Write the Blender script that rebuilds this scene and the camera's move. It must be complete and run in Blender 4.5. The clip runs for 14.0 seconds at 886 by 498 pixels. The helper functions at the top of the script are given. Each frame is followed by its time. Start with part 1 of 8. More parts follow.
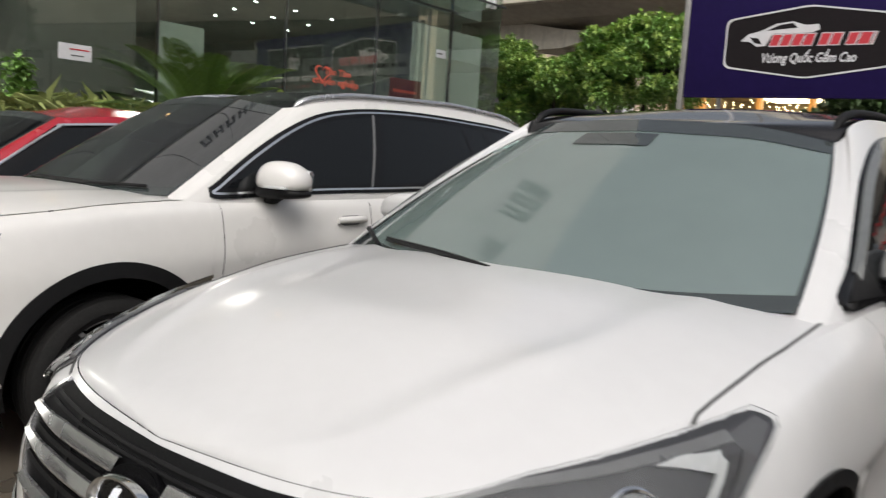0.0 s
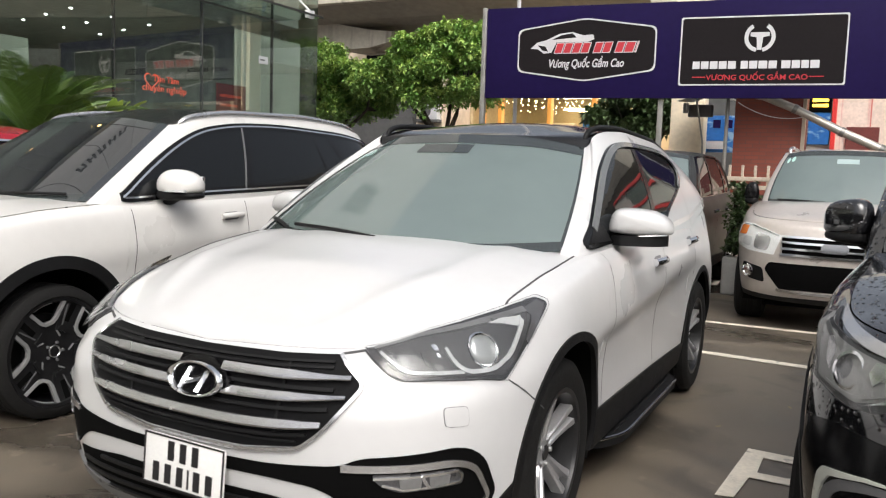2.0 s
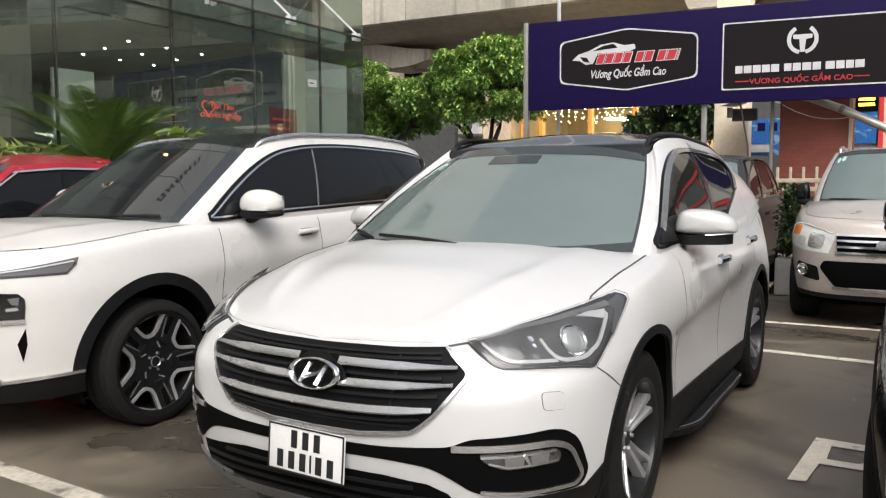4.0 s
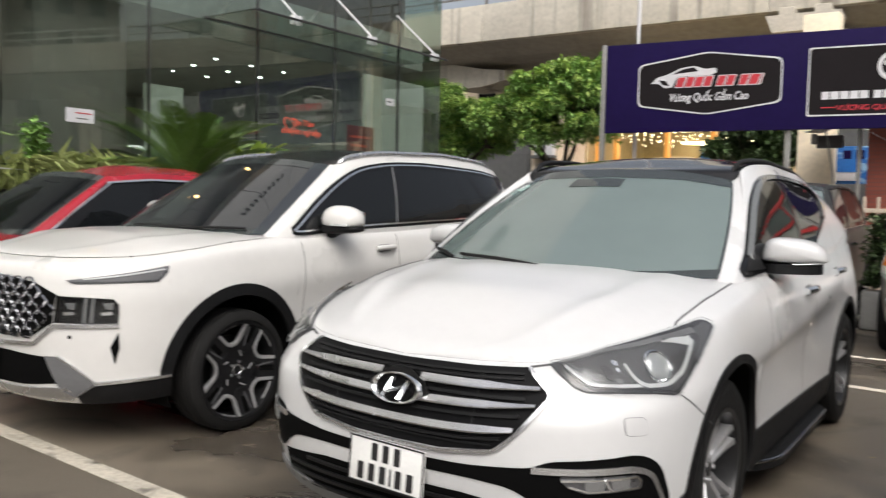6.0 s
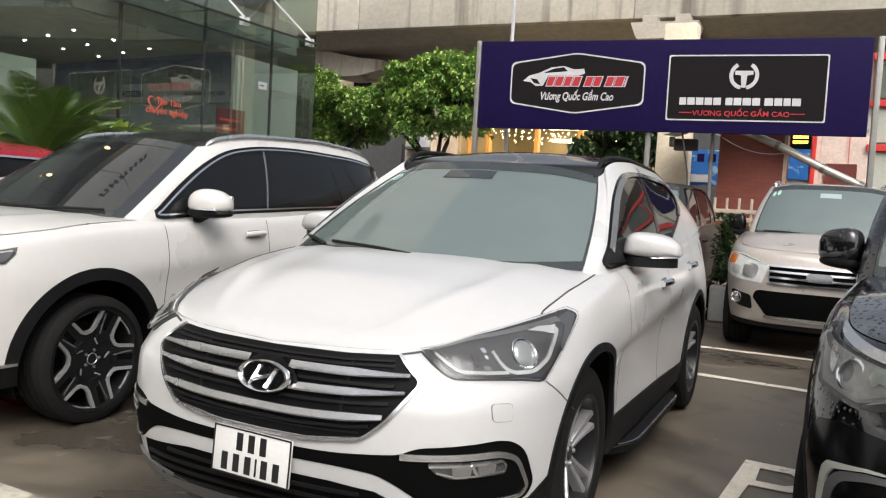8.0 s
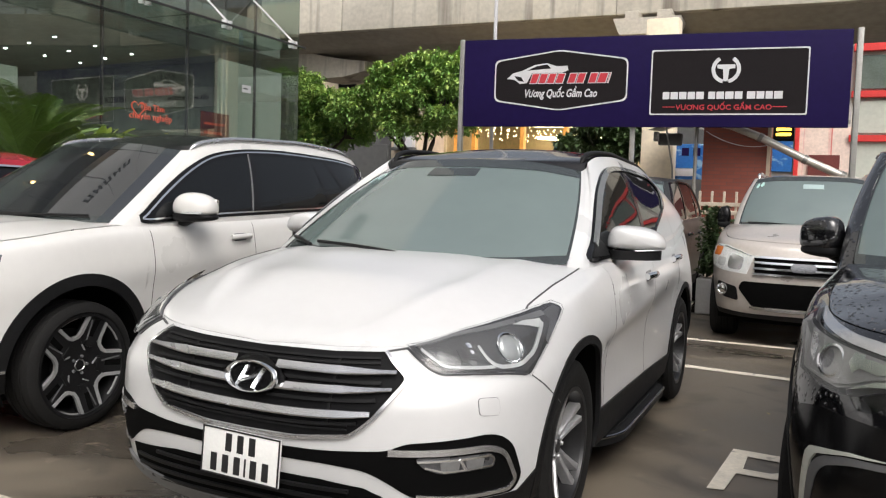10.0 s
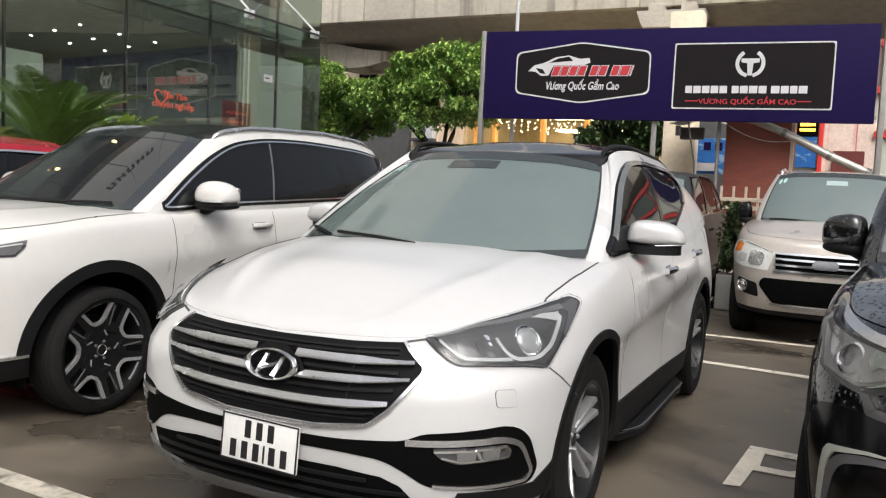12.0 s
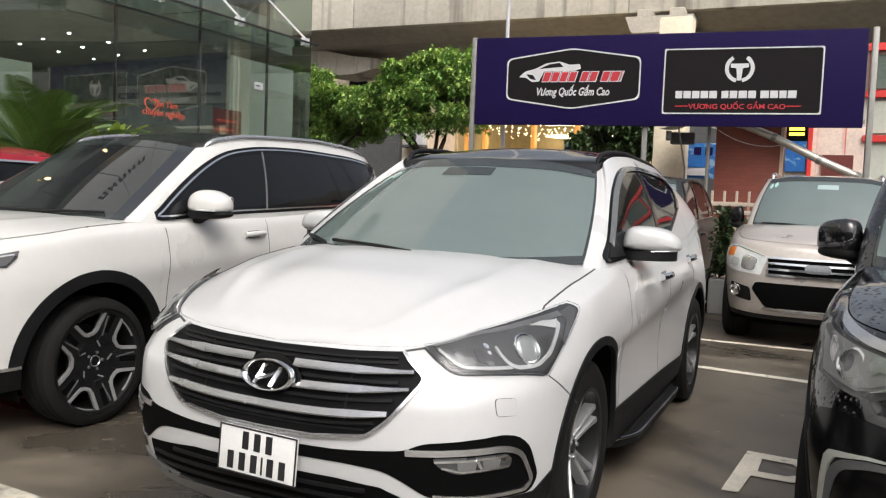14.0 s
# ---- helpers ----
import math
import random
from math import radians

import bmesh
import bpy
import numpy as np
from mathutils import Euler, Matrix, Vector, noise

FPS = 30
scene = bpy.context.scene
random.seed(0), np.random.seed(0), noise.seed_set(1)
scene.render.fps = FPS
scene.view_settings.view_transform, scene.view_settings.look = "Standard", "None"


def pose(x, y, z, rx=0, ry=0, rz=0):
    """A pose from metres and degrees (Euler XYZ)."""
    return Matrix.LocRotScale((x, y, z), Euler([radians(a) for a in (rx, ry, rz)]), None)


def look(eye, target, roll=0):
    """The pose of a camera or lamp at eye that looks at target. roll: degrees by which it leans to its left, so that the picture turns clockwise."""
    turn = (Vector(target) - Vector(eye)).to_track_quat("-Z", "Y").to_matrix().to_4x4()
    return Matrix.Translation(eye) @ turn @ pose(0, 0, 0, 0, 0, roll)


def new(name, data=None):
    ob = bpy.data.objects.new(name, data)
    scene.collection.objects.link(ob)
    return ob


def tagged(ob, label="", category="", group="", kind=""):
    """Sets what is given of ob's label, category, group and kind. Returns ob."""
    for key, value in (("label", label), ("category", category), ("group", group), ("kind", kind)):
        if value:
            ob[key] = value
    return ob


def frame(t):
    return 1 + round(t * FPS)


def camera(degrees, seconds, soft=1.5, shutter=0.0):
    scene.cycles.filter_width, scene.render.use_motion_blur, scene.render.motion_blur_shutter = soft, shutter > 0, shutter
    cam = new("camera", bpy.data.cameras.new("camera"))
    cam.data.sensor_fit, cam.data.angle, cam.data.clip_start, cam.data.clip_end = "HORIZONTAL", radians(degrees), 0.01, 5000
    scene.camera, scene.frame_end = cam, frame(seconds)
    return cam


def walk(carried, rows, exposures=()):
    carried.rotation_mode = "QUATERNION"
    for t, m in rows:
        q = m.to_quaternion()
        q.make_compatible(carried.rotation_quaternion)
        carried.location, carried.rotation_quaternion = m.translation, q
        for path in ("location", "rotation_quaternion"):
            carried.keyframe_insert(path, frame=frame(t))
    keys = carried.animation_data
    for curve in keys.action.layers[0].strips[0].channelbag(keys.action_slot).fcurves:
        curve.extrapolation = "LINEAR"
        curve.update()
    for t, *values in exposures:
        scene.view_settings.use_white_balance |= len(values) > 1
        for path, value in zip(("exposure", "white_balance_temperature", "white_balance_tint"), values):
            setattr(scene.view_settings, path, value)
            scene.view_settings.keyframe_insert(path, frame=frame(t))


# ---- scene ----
cam = camera(57.4, 14.0, 1.2, 0.4)

PATH = [
    (0, (1.365, -1.657, 1.403), (0.077, -0.142, 1.191), 3.7),
    (0.5, (1.567, -1.923, 1.435), (0.421, -0.302, 1.197), 3.6),
    (1, (1.639, -2.285, 1.422), (0.57, -0.607, 1.214), 2.8),
    (1.5, (1.779, -2.552, 1.413), (0.801, -0.819, 1.21), 1.9),
    (2, (1.853, -2.794, 1.429), (0.943, -1.025, 1.227), 1.9),
    (2.5, (1.863, -2.991, 1.44), (0.888, -1.256, 1.241), -0.9),
    (2.7, (1.829, -3.007, 1.431), (0.783, -1.313, 1.249), -1.7),
    (4.8, (1.821, -3.152, 1.408), (0.844, -1.414, 1.251), 0.5),
    (5, (1.818, -3.15, 1.41), (0.746, -1.468, 1.258), 0.0),
    (5.5, (1.795, -3.16, 1.428), (0.478, -1.659, 1.321), -0.4),
    (6, (1.788, -3.17, 1.411), (0.645, -1.533, 1.29), 1.3),
    (6.5, (1.772, -3.159, 1.4), (0.792, -1.422, 1.255), 1.9),
    (7, (1.777, -3.157, 1.399), (0.867, -1.382, 1.25), 2.5),
    (7.5, (1.782, -3.164, 1.402), (0.9, -1.374, 1.257), 3.1),
    (8, (1.78, -3.164, 1.399), (0.91, -1.367, 1.267), 3.1),
    (10.5, (1.811, -3.18, 1.389), (0.968, -1.371, 1.251), 1.7),
    (11, (1.813, -3.185, 1.392), (0.967, -1.379, 1.24), 2.0),
    (11.5, (1.808, -3.179, 1.389), (0.939, -1.385, 1.23), 2.3),
    (12, (1.806, -3.186, 1.392), (0.922, -1.399, 1.238), 2.6),
    (12.5, (1.795, -3.182, 1.391), (0.907, -1.395, 1.244), 2.8),
    (13, (1.792, -3.182, 1.389), (0.898, -1.4, 1.241), 2.7),
    (13.5, (1.794, -3.18, 1.391), (0.9, -1.397, 1.243), 2.4),
    (14, (1.777, -3.184, 1.397), (0.912, -1.386, 1.259), 2.2),
]
walk(cam, [(t, look(eye, target, roll)) for t, eye, target, roll in PATH], [(0.0, 0.0), (0.5, 0.15), (1.2, 0.30), (2.0, 0.38), (2.7, 0.30), (5.0, 0.30), (7.0, 0.25), (14.0, 0.25)])

# ---- world, sun, exposure ----
world = bpy.data.worlds.new("overcast_sky")
scene.world = world
world.use_nodes = True
wn, wl = world.node_tree.nodes, world.node_tree.links
sky = wn.new("ShaderNodeTexSky")
sky.sky_type, sky.sun_disc = "NISHITA", False
sky.sun_elevation, sky.sun_rotation = radians(50), radians(142)
sky.air_density, sky.dust_density, sky.ozone_density = 1.0, 8.0, 1.0
grey = wn.new("ShaderNodeHueSaturation")
grey.inputs["Saturation"].default_value = 0.42
wl.new(sky.outputs[0], grey.inputs["Color"])
wl.new(grey.outputs[0], wn["Background"].inputs[0])
wn["Background"].inputs[1].default_value = 0.15
sun = new("sun", bpy.data.lights.new("sun", "SUN"))
sun.data.energy, sun.data.angle, sun.data.color = 1.05, radians(50), (0.98, 0.985, 0.985)
sun.matrix_world = look((11.9, -15.2, 23.0), (0, 0, 0))


# ---- materials ----
def mat(name, color, rough=0.5, metal=0.0, var=0.12, scale=6.0, bump=0.0, bscale=60.0, coat=0.0, spec=0.5, ior=1.5, emit=0.0, island=0.0, stain=None, rvar=0.08, obj=0.0):
    m = bpy.data.materials.new(name)
    m.use_nodes = True
    n, l = m.node_tree.nodes, m.node_tree.links
    b = n["Principled BSDF"]
    co = n.new("ShaderNodeTexCoord")
    t1, t2 = n.new("ShaderNodeTexNoise"), n.new("ShaderNodeTexNoise")
    t1.inputs["Scale"].default_value, t1.inputs["Detail"].default_value = scale, 6
    t2.inputs["Scale"].default_value, t2.inputs["Detail"].default_value = scale * 9, 3
    for t in (t1, t2):
        l.new(co.outputs["Object"], t.inputs["Vector"])
    add = n.new("ShaderNodeMath")
    add.operation = "ADD"
    l.new(t1.outputs[0], add.inputs[0]), l.new(t2.outputs[0], add.inputs[1])
    last = add.outputs[0]
    for amount, source in ((island, "ShaderNodeNewGeometry"), (obj, "ShaderNodeObjectInfo")):
        if amount:
            g = n.new(source)
            k = n.new("ShaderNodeMath")
            k.operation, k.inputs[1].default_value = "MULTIPLY_ADD", amount
            l.new(g.outputs["Random Per Island" if source.endswith("Geometry") else "Random"], k.inputs[0])
            l.new(last, k.inputs[2])
            last = k.outputs[0]
    ramp = n.new("ShaderNodeMapRange")
    ramp.inputs["From Min"].default_value, ramp.inputs["From Max"].default_value = 0.7, 1.3 + island + obj
    ramp.inputs["To Min"].default_value, ramp.inputs["To Max"].default_value = 1 - var, 1 + var
    l.new(last, ramp.inputs["Value"])
    mul = n.new("ShaderNodeVectorMath")
    mul.operation = "SCALE"
    mul.inputs[0].default_value = color
    l.new(ramp.outputs[0], mul.inputs["Scale"])
    tone = mul.outputs[0]
    if stain:
        t3 = n.new("ShaderNodeTexNoise")
        t3.inputs["Scale"].default_value, t3.inputs["Detail"].default_value = stain[1], 5
        mp = n.new("ShaderNodeMapping")
        mp.inputs["Scale"].default_value = stain[2]
        l.new(co.outputs["Object"], mp.inputs["Vector"]), l.new(mp.outputs[0], t3.inputs["Vector"])
        r3 = n.new("ShaderNodeMapRange")
        r3.inputs["From Min"].default_value, r3.inputs["From Max"].default_value = stain[3], stain[4]
        l.new(t3.outputs[0], r3.inputs["Value"])
        mx = n.new("ShaderNodeMix")
        mx.data_type = "RGBA"
        l.new(r3.outputs[0], mx.inputs["Factor"]), l.new(tone, mx.inputs["A"])
        mx.inputs["B"].default_value = (*stain[0], 1)
        tone = mx.outputs["Result"]
    l.new(tone, b.inputs["Base Color"])
    rr = n.new("ShaderNodeMapRange")
    rr.inputs["To Min"].default_value, rr.inputs["To Max"].default_value = max(0.0, rough - rvar), min(1.0, rough + rvar)
    l.new(t1.outputs[0], rr.inputs["Value"]), l.new(rr.outputs[0], b.inputs["Roughness"])
    b.inputs["Metallic"].default_value, b.inputs["IOR"].default_value = metal, ior
    b.inputs["Specular IOR Level"].default_value = spec
    if coat:
        b.inputs["Coat Weight"].default_value, b.inputs["Coat Roughness"].default_value = coat, 0.03
    if bump:
        t4 = n.new("ShaderNodeTexNoise")
        t4.inputs["Scale"].default_value, t4.inputs["Detail"].default_value = bscale, 8
        l.new(co.outputs["Object"], t4.inputs["Vector"])
        bp = n.new("ShaderNodeBump")
        bp.inputs["Strength"].default_value, bp.inputs["Distance"].default_value = bump, 0.01
        l.new(t4.outputs[0], bp.inputs["Height"]), l.new(bp.outputs[0], b.inputs["Normal"])
    if emit:
        l.new(tone, b.inputs["Emission Color"])
        b.inputs["Emission Strength"].default_value = emit
    return m


def glass(name, tint, rough=0.0, alpha=None):
    m = mat(name, tint, rough, var=0.05, rvar=0.0)
    b = m.node_tree.nodes["Principled BSDF"]
    b.inputs["Transmission Weight"].default_value = 1.0
    return m


WHITE = mat("pearl_white_paint", (0.53, 0.53, 0.53), 0.28, var=0.02, scale=2, coat=0.6, rvar=0.02)
# Creamier white, lightened in colour to make up for weak side light.
WARMWHITE = mat("brightened_warm_pearl_paint", (0.575, 0.565, 0.545), 0.28, var=0.02, scale=2, coat=0.6, rvar=0.02)
RED = mat("red_paint", (0.29, 0.007, 0.018), 0.25, var=0.08, scale=2, coat=0.5)
BLACK = mat("black_paint", (0.005, 0.005, 0.006), 0.12, var=0.1, scale=3, coat=1.0)
dn, dl = BLACK.node_tree.nodes, BLACK.node_tree.links
drops, rise, bumpn, coord = dn.new("ShaderNodeTexVoronoi"), dn.new("ShaderNodeMapRange"), dn.new("ShaderNodeBump"), dn.new("ShaderNodeTexCoord")
drops.inputs["Scale"].default_value = 38
rise.inputs["From Min"].default_value, rise.inputs["From Max"].default_value = 0.30, 0.12
bumpn.inputs["Strength"].default_value, bumpn.inputs["Distance"].default_value = 0.7, 0.004
dl.new(coord.outputs["Object"], drops.inputs["Vector"]), dl.new(drops.outputs["Distance"], rise.inputs["Value"])
dl.new(rise.outputs[0], bumpn.inputs["Height"])
dl.new(bumpn.outputs[0], dn["Principled BSDF"].inputs["Normal"]), dl.new(bumpn.outputs[0], dn["Principled BSDF"].inputs["Coat Normal"])
DARK = mat("dark_olive_grey_paint", (0.015, 0.016, 0.015), 0.4, var=0.15, scale=3, coat=0.12)
BEIGE = mat("champagne_paint", (0.50, 0.455, 0.415), 0.3, metal=0.3, var=0.06, scale=3, coat=0.8)
CLAD = mat("black_plastic", (0.007, 0.007, 0.0075), 0.55, spec=0.2, var=0.2, scale=20, bump=0.1, bscale=400)
MESHK = mat("charcoal_grille_backing", (0.004, 0.004, 0.0045), 0.6, spec=0.12, var=0.25, scale=30, bump=0.15, bscale=220)
GAP = mat("black_seam", (0.003, 0.003, 0.003), 0.9, spec=0.05)
SEAM = mat("panel_seam", (0.05, 0.05, 0.05), 0.7)
GLOSSK = mat("gloss_black_plastic", (0.005, 0.005, 0.0055), 0.18, var=0.2, spec=0.3)
CHROME = mat("chrome", (0.86, 0.87, 0.88), 0.12, metal=1.0, var=0.02, rvar=0.02, scale=3)
SATIN = mat("satin_silver", (0.62, 0.62, 0.63), 0.27, metal=0.9, var=0.02, rvar=0.02, scale=3)
DIMLED = mat("unlit_lamp_bar", (0.50, 0.51, 0.46), 0.3, var=0.03)
RIM = mat("machined_alloy", (0.42, 0.42, 0.43), 0.30, metal=0.6, var=0.08, scale=12)
RIMEDGE = mat("brushed_dark_alloy_edge", (0.40, 0.40, 0.405), 0.38, metal=0.5, var=0.10, scale=14)
RIMDK = mat("dark_alloy", (0.016, 0.016, 0.017), 0.35, metal=0.4, var=0.2)
TYRE = mat("tyre_rubber", (0.009, 0.0088, 0.0085), 0.8, spec=0.2, var=0.3, scale=10, bump=0.2, bscale=80)
TINT = mat("tinted_film_glass", (0.006, 0.007, 0.008), 0.03, var=0.03, rvar=0.0, spec=0.3, ior=1.5)
HEADER = mat("dark_shade_band", (0.030, 0.036, 0.036), 0.05, var=0.05, rvar=0.0, ior=1.8)
SKID = mat("dark_skid_plastic", (0.12, 0.12, 0.123), 0.5, var=0.1, scale=20)
VISOR = mat("pale_visor_edge", (0.12, 0.124, 0.124), 0.08, var=0.1)
BARS = mat("brushed_grille_silver", (0.56, 0.56, 0.57), 0.26, metal=0.9, var=0.05, scale=6)
MESHCHROME = mat("dark_chrome_mesh", (0.33, 0.33, 0.34), 0.22, metal=1.0, var=0.05, scale=6)
LAMPBED = mat("smoked_lamp_bed", (0.075, 0.075, 0.078), 0.4, spec=0.35, var=0.2, scale=12)
# Opaque grey-green base puts reflected sky and haze into the glass colour.
SCREEN = mat("sky_hazed_windscreen", (0.118, 0.152, 0.146), 0.02, var=0.05, scale=0.5, rvar=0.0, spec=0.6, ior=2.2)
SCREENPALE = mat("pale_mirror_back", (0.32, 0.40, 0.40), 0.2, var=0.04)
DUSK = mat("dark_windscreen_glass", (0.016, 0.018, 0.020), 0.02, var=0.02, rvar=0.0, spec=0.5, ior=2.1)
FRIT = mat("black_glass_border", (0.008, 0.008, 0.009), 0.06, var=0.1)
LAMPDK = mat("lamp_housing_grey", (0.105, 0.105, 0.11), 0.45, spec=0.3, var=0.06, scale=5)
LAMPBK = mat("lamp_housing_dark", (0.03, 0.03, 0.032), 0.3, var=0.2)
REFL = mat("dull_reflector", (0.19, 0.19, 0.19), 0.3, metal=0.3, var=0.1)
REFLDK = mat("smoked_reflector", (0.10, 0.10, 0.105), 0.28, metal=0.6, var=0.25, scale=18)
LED = mat("frosted_lamp_guide", (0.50, 0.51, 0.51), 0.25, var=0.05)
LENS = mat("projector_lens", (0.34, 0.35, 0.35), 0.12, metal=0.3, var=0.05, scale=8, coat=1.0)
PALELAMP = mat("pale_lamp_reflector", (0.72, 0.73, 0.72), 0.3, var=0.12, scale=14)
AMBER = mat("amber_lens", (0.75, 0.22, 0.03), 0.2, var=0.1)
CLEAR = glass("clear_polycarbonate", (0.97, 0.98, 0.98))
PLATE = mat("white_plate_enamel", (0.72, 0.72, 0.70), 0.35, var=0.05, scale=10)
INK = mat("black_print", (0.012, 0.012, 0.013), 0.5)
STICK = mat("green_white_sticker", (0.35, 0.55, 0.50), 0.5)


def paving(name, dry, damp, stain, rough_dry, rough_damp, share=(0.40, 0.60), seam=0.0):
    """Old paving: dry and damp patches, darker oily stains, fine grit."""
    m = bpy.data.materials.new(name)
    m.use_nodes = True
    n, l = m.node_tree.nodes, m.node_tree.links
    b = n["Principled BSDF"]
    co = n.new("ShaderNodeTexCoord")

    def field(scale, detail, lo, hi, warp=0.0):
        t, r = n.new("ShaderNodeTexNoise"), n.new("ShaderNodeMapRange")
        t.inputs["Scale"].default_value, t.inputs["Detail"].default_value, t.inputs["Distortion"].default_value = scale, detail, warp
        r.inputs["From Min"].default_value, r.inputs["From Max"].default_value = lo, hi
        l.new(co.outputs["Object"], t.inputs["Vector"]), l.new(t.outputs[0], r.inputs["Value"])
        return r.outputs[0]

    def blend(fac, one, two):
        x = n.new("ShaderNodeMix")
        x.data_type = "RGBA"
        l.new(fac, x.inputs["Factor"])
        for key, value in (("A", one), ("B", two)):
            if isinstance(value, tuple):
                x.inputs[key].default_value = (*value, 1)
            else:
                l.new(value, x.inputs[key])
        return x.outputs["Result"]

    wet = field(0.55, 6, *share, 0.9)
    tone = blend(wet, dry, damp)
    spot = field(1.7, 6, 0.54, 0.74, 0.8)
    tone = blend(spot, tone, stain)
    speck = field(7.0, 3, 0.66, 0.76)
    tone = blend(speck, tone, tuple(1.25 * q for q in dry))
    grit = n.new("ShaderNodeVectorMath")
    grit.operation = "SCALE"
    l.new(tone, grit.inputs[0])
    grain = field(140, 4, -0.55, 1.35)
    k = n.new("ShaderNodeMath")
    k.operation, k.inputs[1].default_value = "ADD", 0.5
    l.new(grain, k.inputs[0]), l.new(k.outputs[0], grit.inputs["Scale"])
    l.new(grit.outputs[0], b.inputs["Base Color"])
    rr = n.new("ShaderNodeMapRange")
    rr.inputs["To Min"].default_value, rr.inputs["To Max"].default_value = rough_dry, rough_damp
    l.new(wet, rr.inputs["Value"]), l.new(rr.outputs[0], b.inputs["Roughness"])
    t = n.new("ShaderNodeTexNoise")
    t.inputs["Scale"].default_value, t.inputs["Detail"].default_value = 160, 5
    bp = n.new("ShaderNodeBump")
    bp.inputs["Strength"].default_value, bp.inputs["Distance"].default_value = 0.22, 0.006
    l.new(co.outputs["Object"], t.inputs["Vector"]), l.new(t.outputs[0], bp.inputs["Height"]), l.new(bp.outputs[0], b.inputs["Normal"])
    return m


ASPHALT = paving("worn_damp_asphalt", (0.145, 0.121, 0.093), (0.060, 0.051, 0.040), (0.036, 0.031, 0.026), 0.50, 0.26, (0.43, 0.55))
LANE = paving("pale_lane_concrete", (0.098, 0.083, 0.063), (0.055, 0.046, 0.035), (0.05, 0.042, 0.032), 0.55, 0.40, (0.50, 0.62))
DULLMARK = mat("dirty_white_road_paint", (0.42, 0.385, 0.32), 0.6, var=0.25, scale=4, bump=0.2, bscale=150, stain=((0.12, 0.11, 0.09), 7, (1, 1, 1), 0.55, 0.70))
MARK = mat("worn_white_road_paint", (0.74, 0.68, 0.57), 0.6, var=0.12, scale=5, bump=0.2, bscale=150, stain=((0.13, 0.12, 0.10), 9, (1, 1, 1), 0.6, 0.72))


# ---- building tools ----
def part(name, bm, material, parent=None, label="", smooth=True, fix=True):
    if fix:
        bmesh.ops.recalc_face_normals(bm, faces=bm.faces)
    me = bpy.data.meshes.new(name)
    bm.to_mesh(me)
    bm.free()
    if smooth:
        me.polygons.foreach_set("use_smooth", [True] * len(me.polygons))
        me.set_sharp_from_angle(angle=radians(38))
    me.materials.append(material)
    ob = new(name, me)
    if parent:
        ob.parent = parent
    if label:
        ob["label"] = label
    return ob


def thing(name, label, category, group="", kind="", m=None):
    ob = tagged(new(name), label, category, group, kind)
    if m:
        ob.matrix_basis = m
    return ob


def box(bm, lo, hi, m=None):
    c = [(a + b) / 2 for a, b in zip(lo, hi)]
    s = Matrix.Diagonal((*[abs(b - a) for a, b in zip(lo, hi)], 1))
    mm = Matrix.Translation(c) @ s
    return bmesh.ops.create_cube(bm, size=1, matrix=(m @ mm) if m else mm)["verts"]


def rbox(lo, hi, r=0.01, seg=2, m=None):
    bm = bmesh.new()
    box(bm, lo, hi)
    bmesh.ops.bevel(bm, geom=bm.edges[:], offset=r, segments=seg, affect="EDGES", profile=0.6)
    if m:
        bmesh.ops.transform(bm, matrix=m, verts=bm.verts)
    return bm


def tube(points, radius, sides=10, taper=None):
    """A round bar along points; radius may be tapered to the end."""
    bm = bmesh.new()
    pts = [Vector(p) for p in points]
    rings = []
    for i, p in enumerate(pts):
        d = (pts[min(i + 1, len(pts) - 1)] - pts[max(i - 1, 0)]).normalized()
        a = d.cross(Vector((0, 0, 1)) if abs(d.z) < 0.9 else Vector((1, 0, 0))).normalized()
        b = d.cross(a)
        r = radius if taper is None else radius + (taper - radius) * i / (len(pts) - 1)
        rings.append([bm.verts.new(p + r * (math.cos(t) * a + math.sin(t) * b)) for t in [2 * math.pi * k / sides for k in range(sides)]])
    for q, w in zip(rings, rings[1:]):
        for k in range(sides):
            bm.faces.new((q[k], q[(k + 1) % sides], w[(k + 1) % sides], w[k]))
    bm.faces.new(rings[0][::-1]), bm.faces.new(rings[-1])
    return bm


def lathe(profile, sides=48, axis="X", turn=2 * math.pi):
    """Turns (radius, along) pairs about the axis."""
    bm = bmesh.new()
    rings = []
    for k in range(sides):
        t = turn * k / sides
        c, s = math.cos(t), math.sin(t)
        rings.append([bm.verts.new((a, r * c, r * s) if axis == "X" else (r * c, a, r * s) if axis == "Y" else (r * c, r * s, a)) for r, a in profile])
    for k in range(sides):
        q, w = rings[k], rings[(k + 1) % sides]
        for i in range(len(profile) - 1):
            bm.faces.new((q[i], q[i + 1], w[i + 1], w[i]))
    bmesh.ops.remove_doubles(bm, verts=bm.verts, dist=1e-5)
    return bm


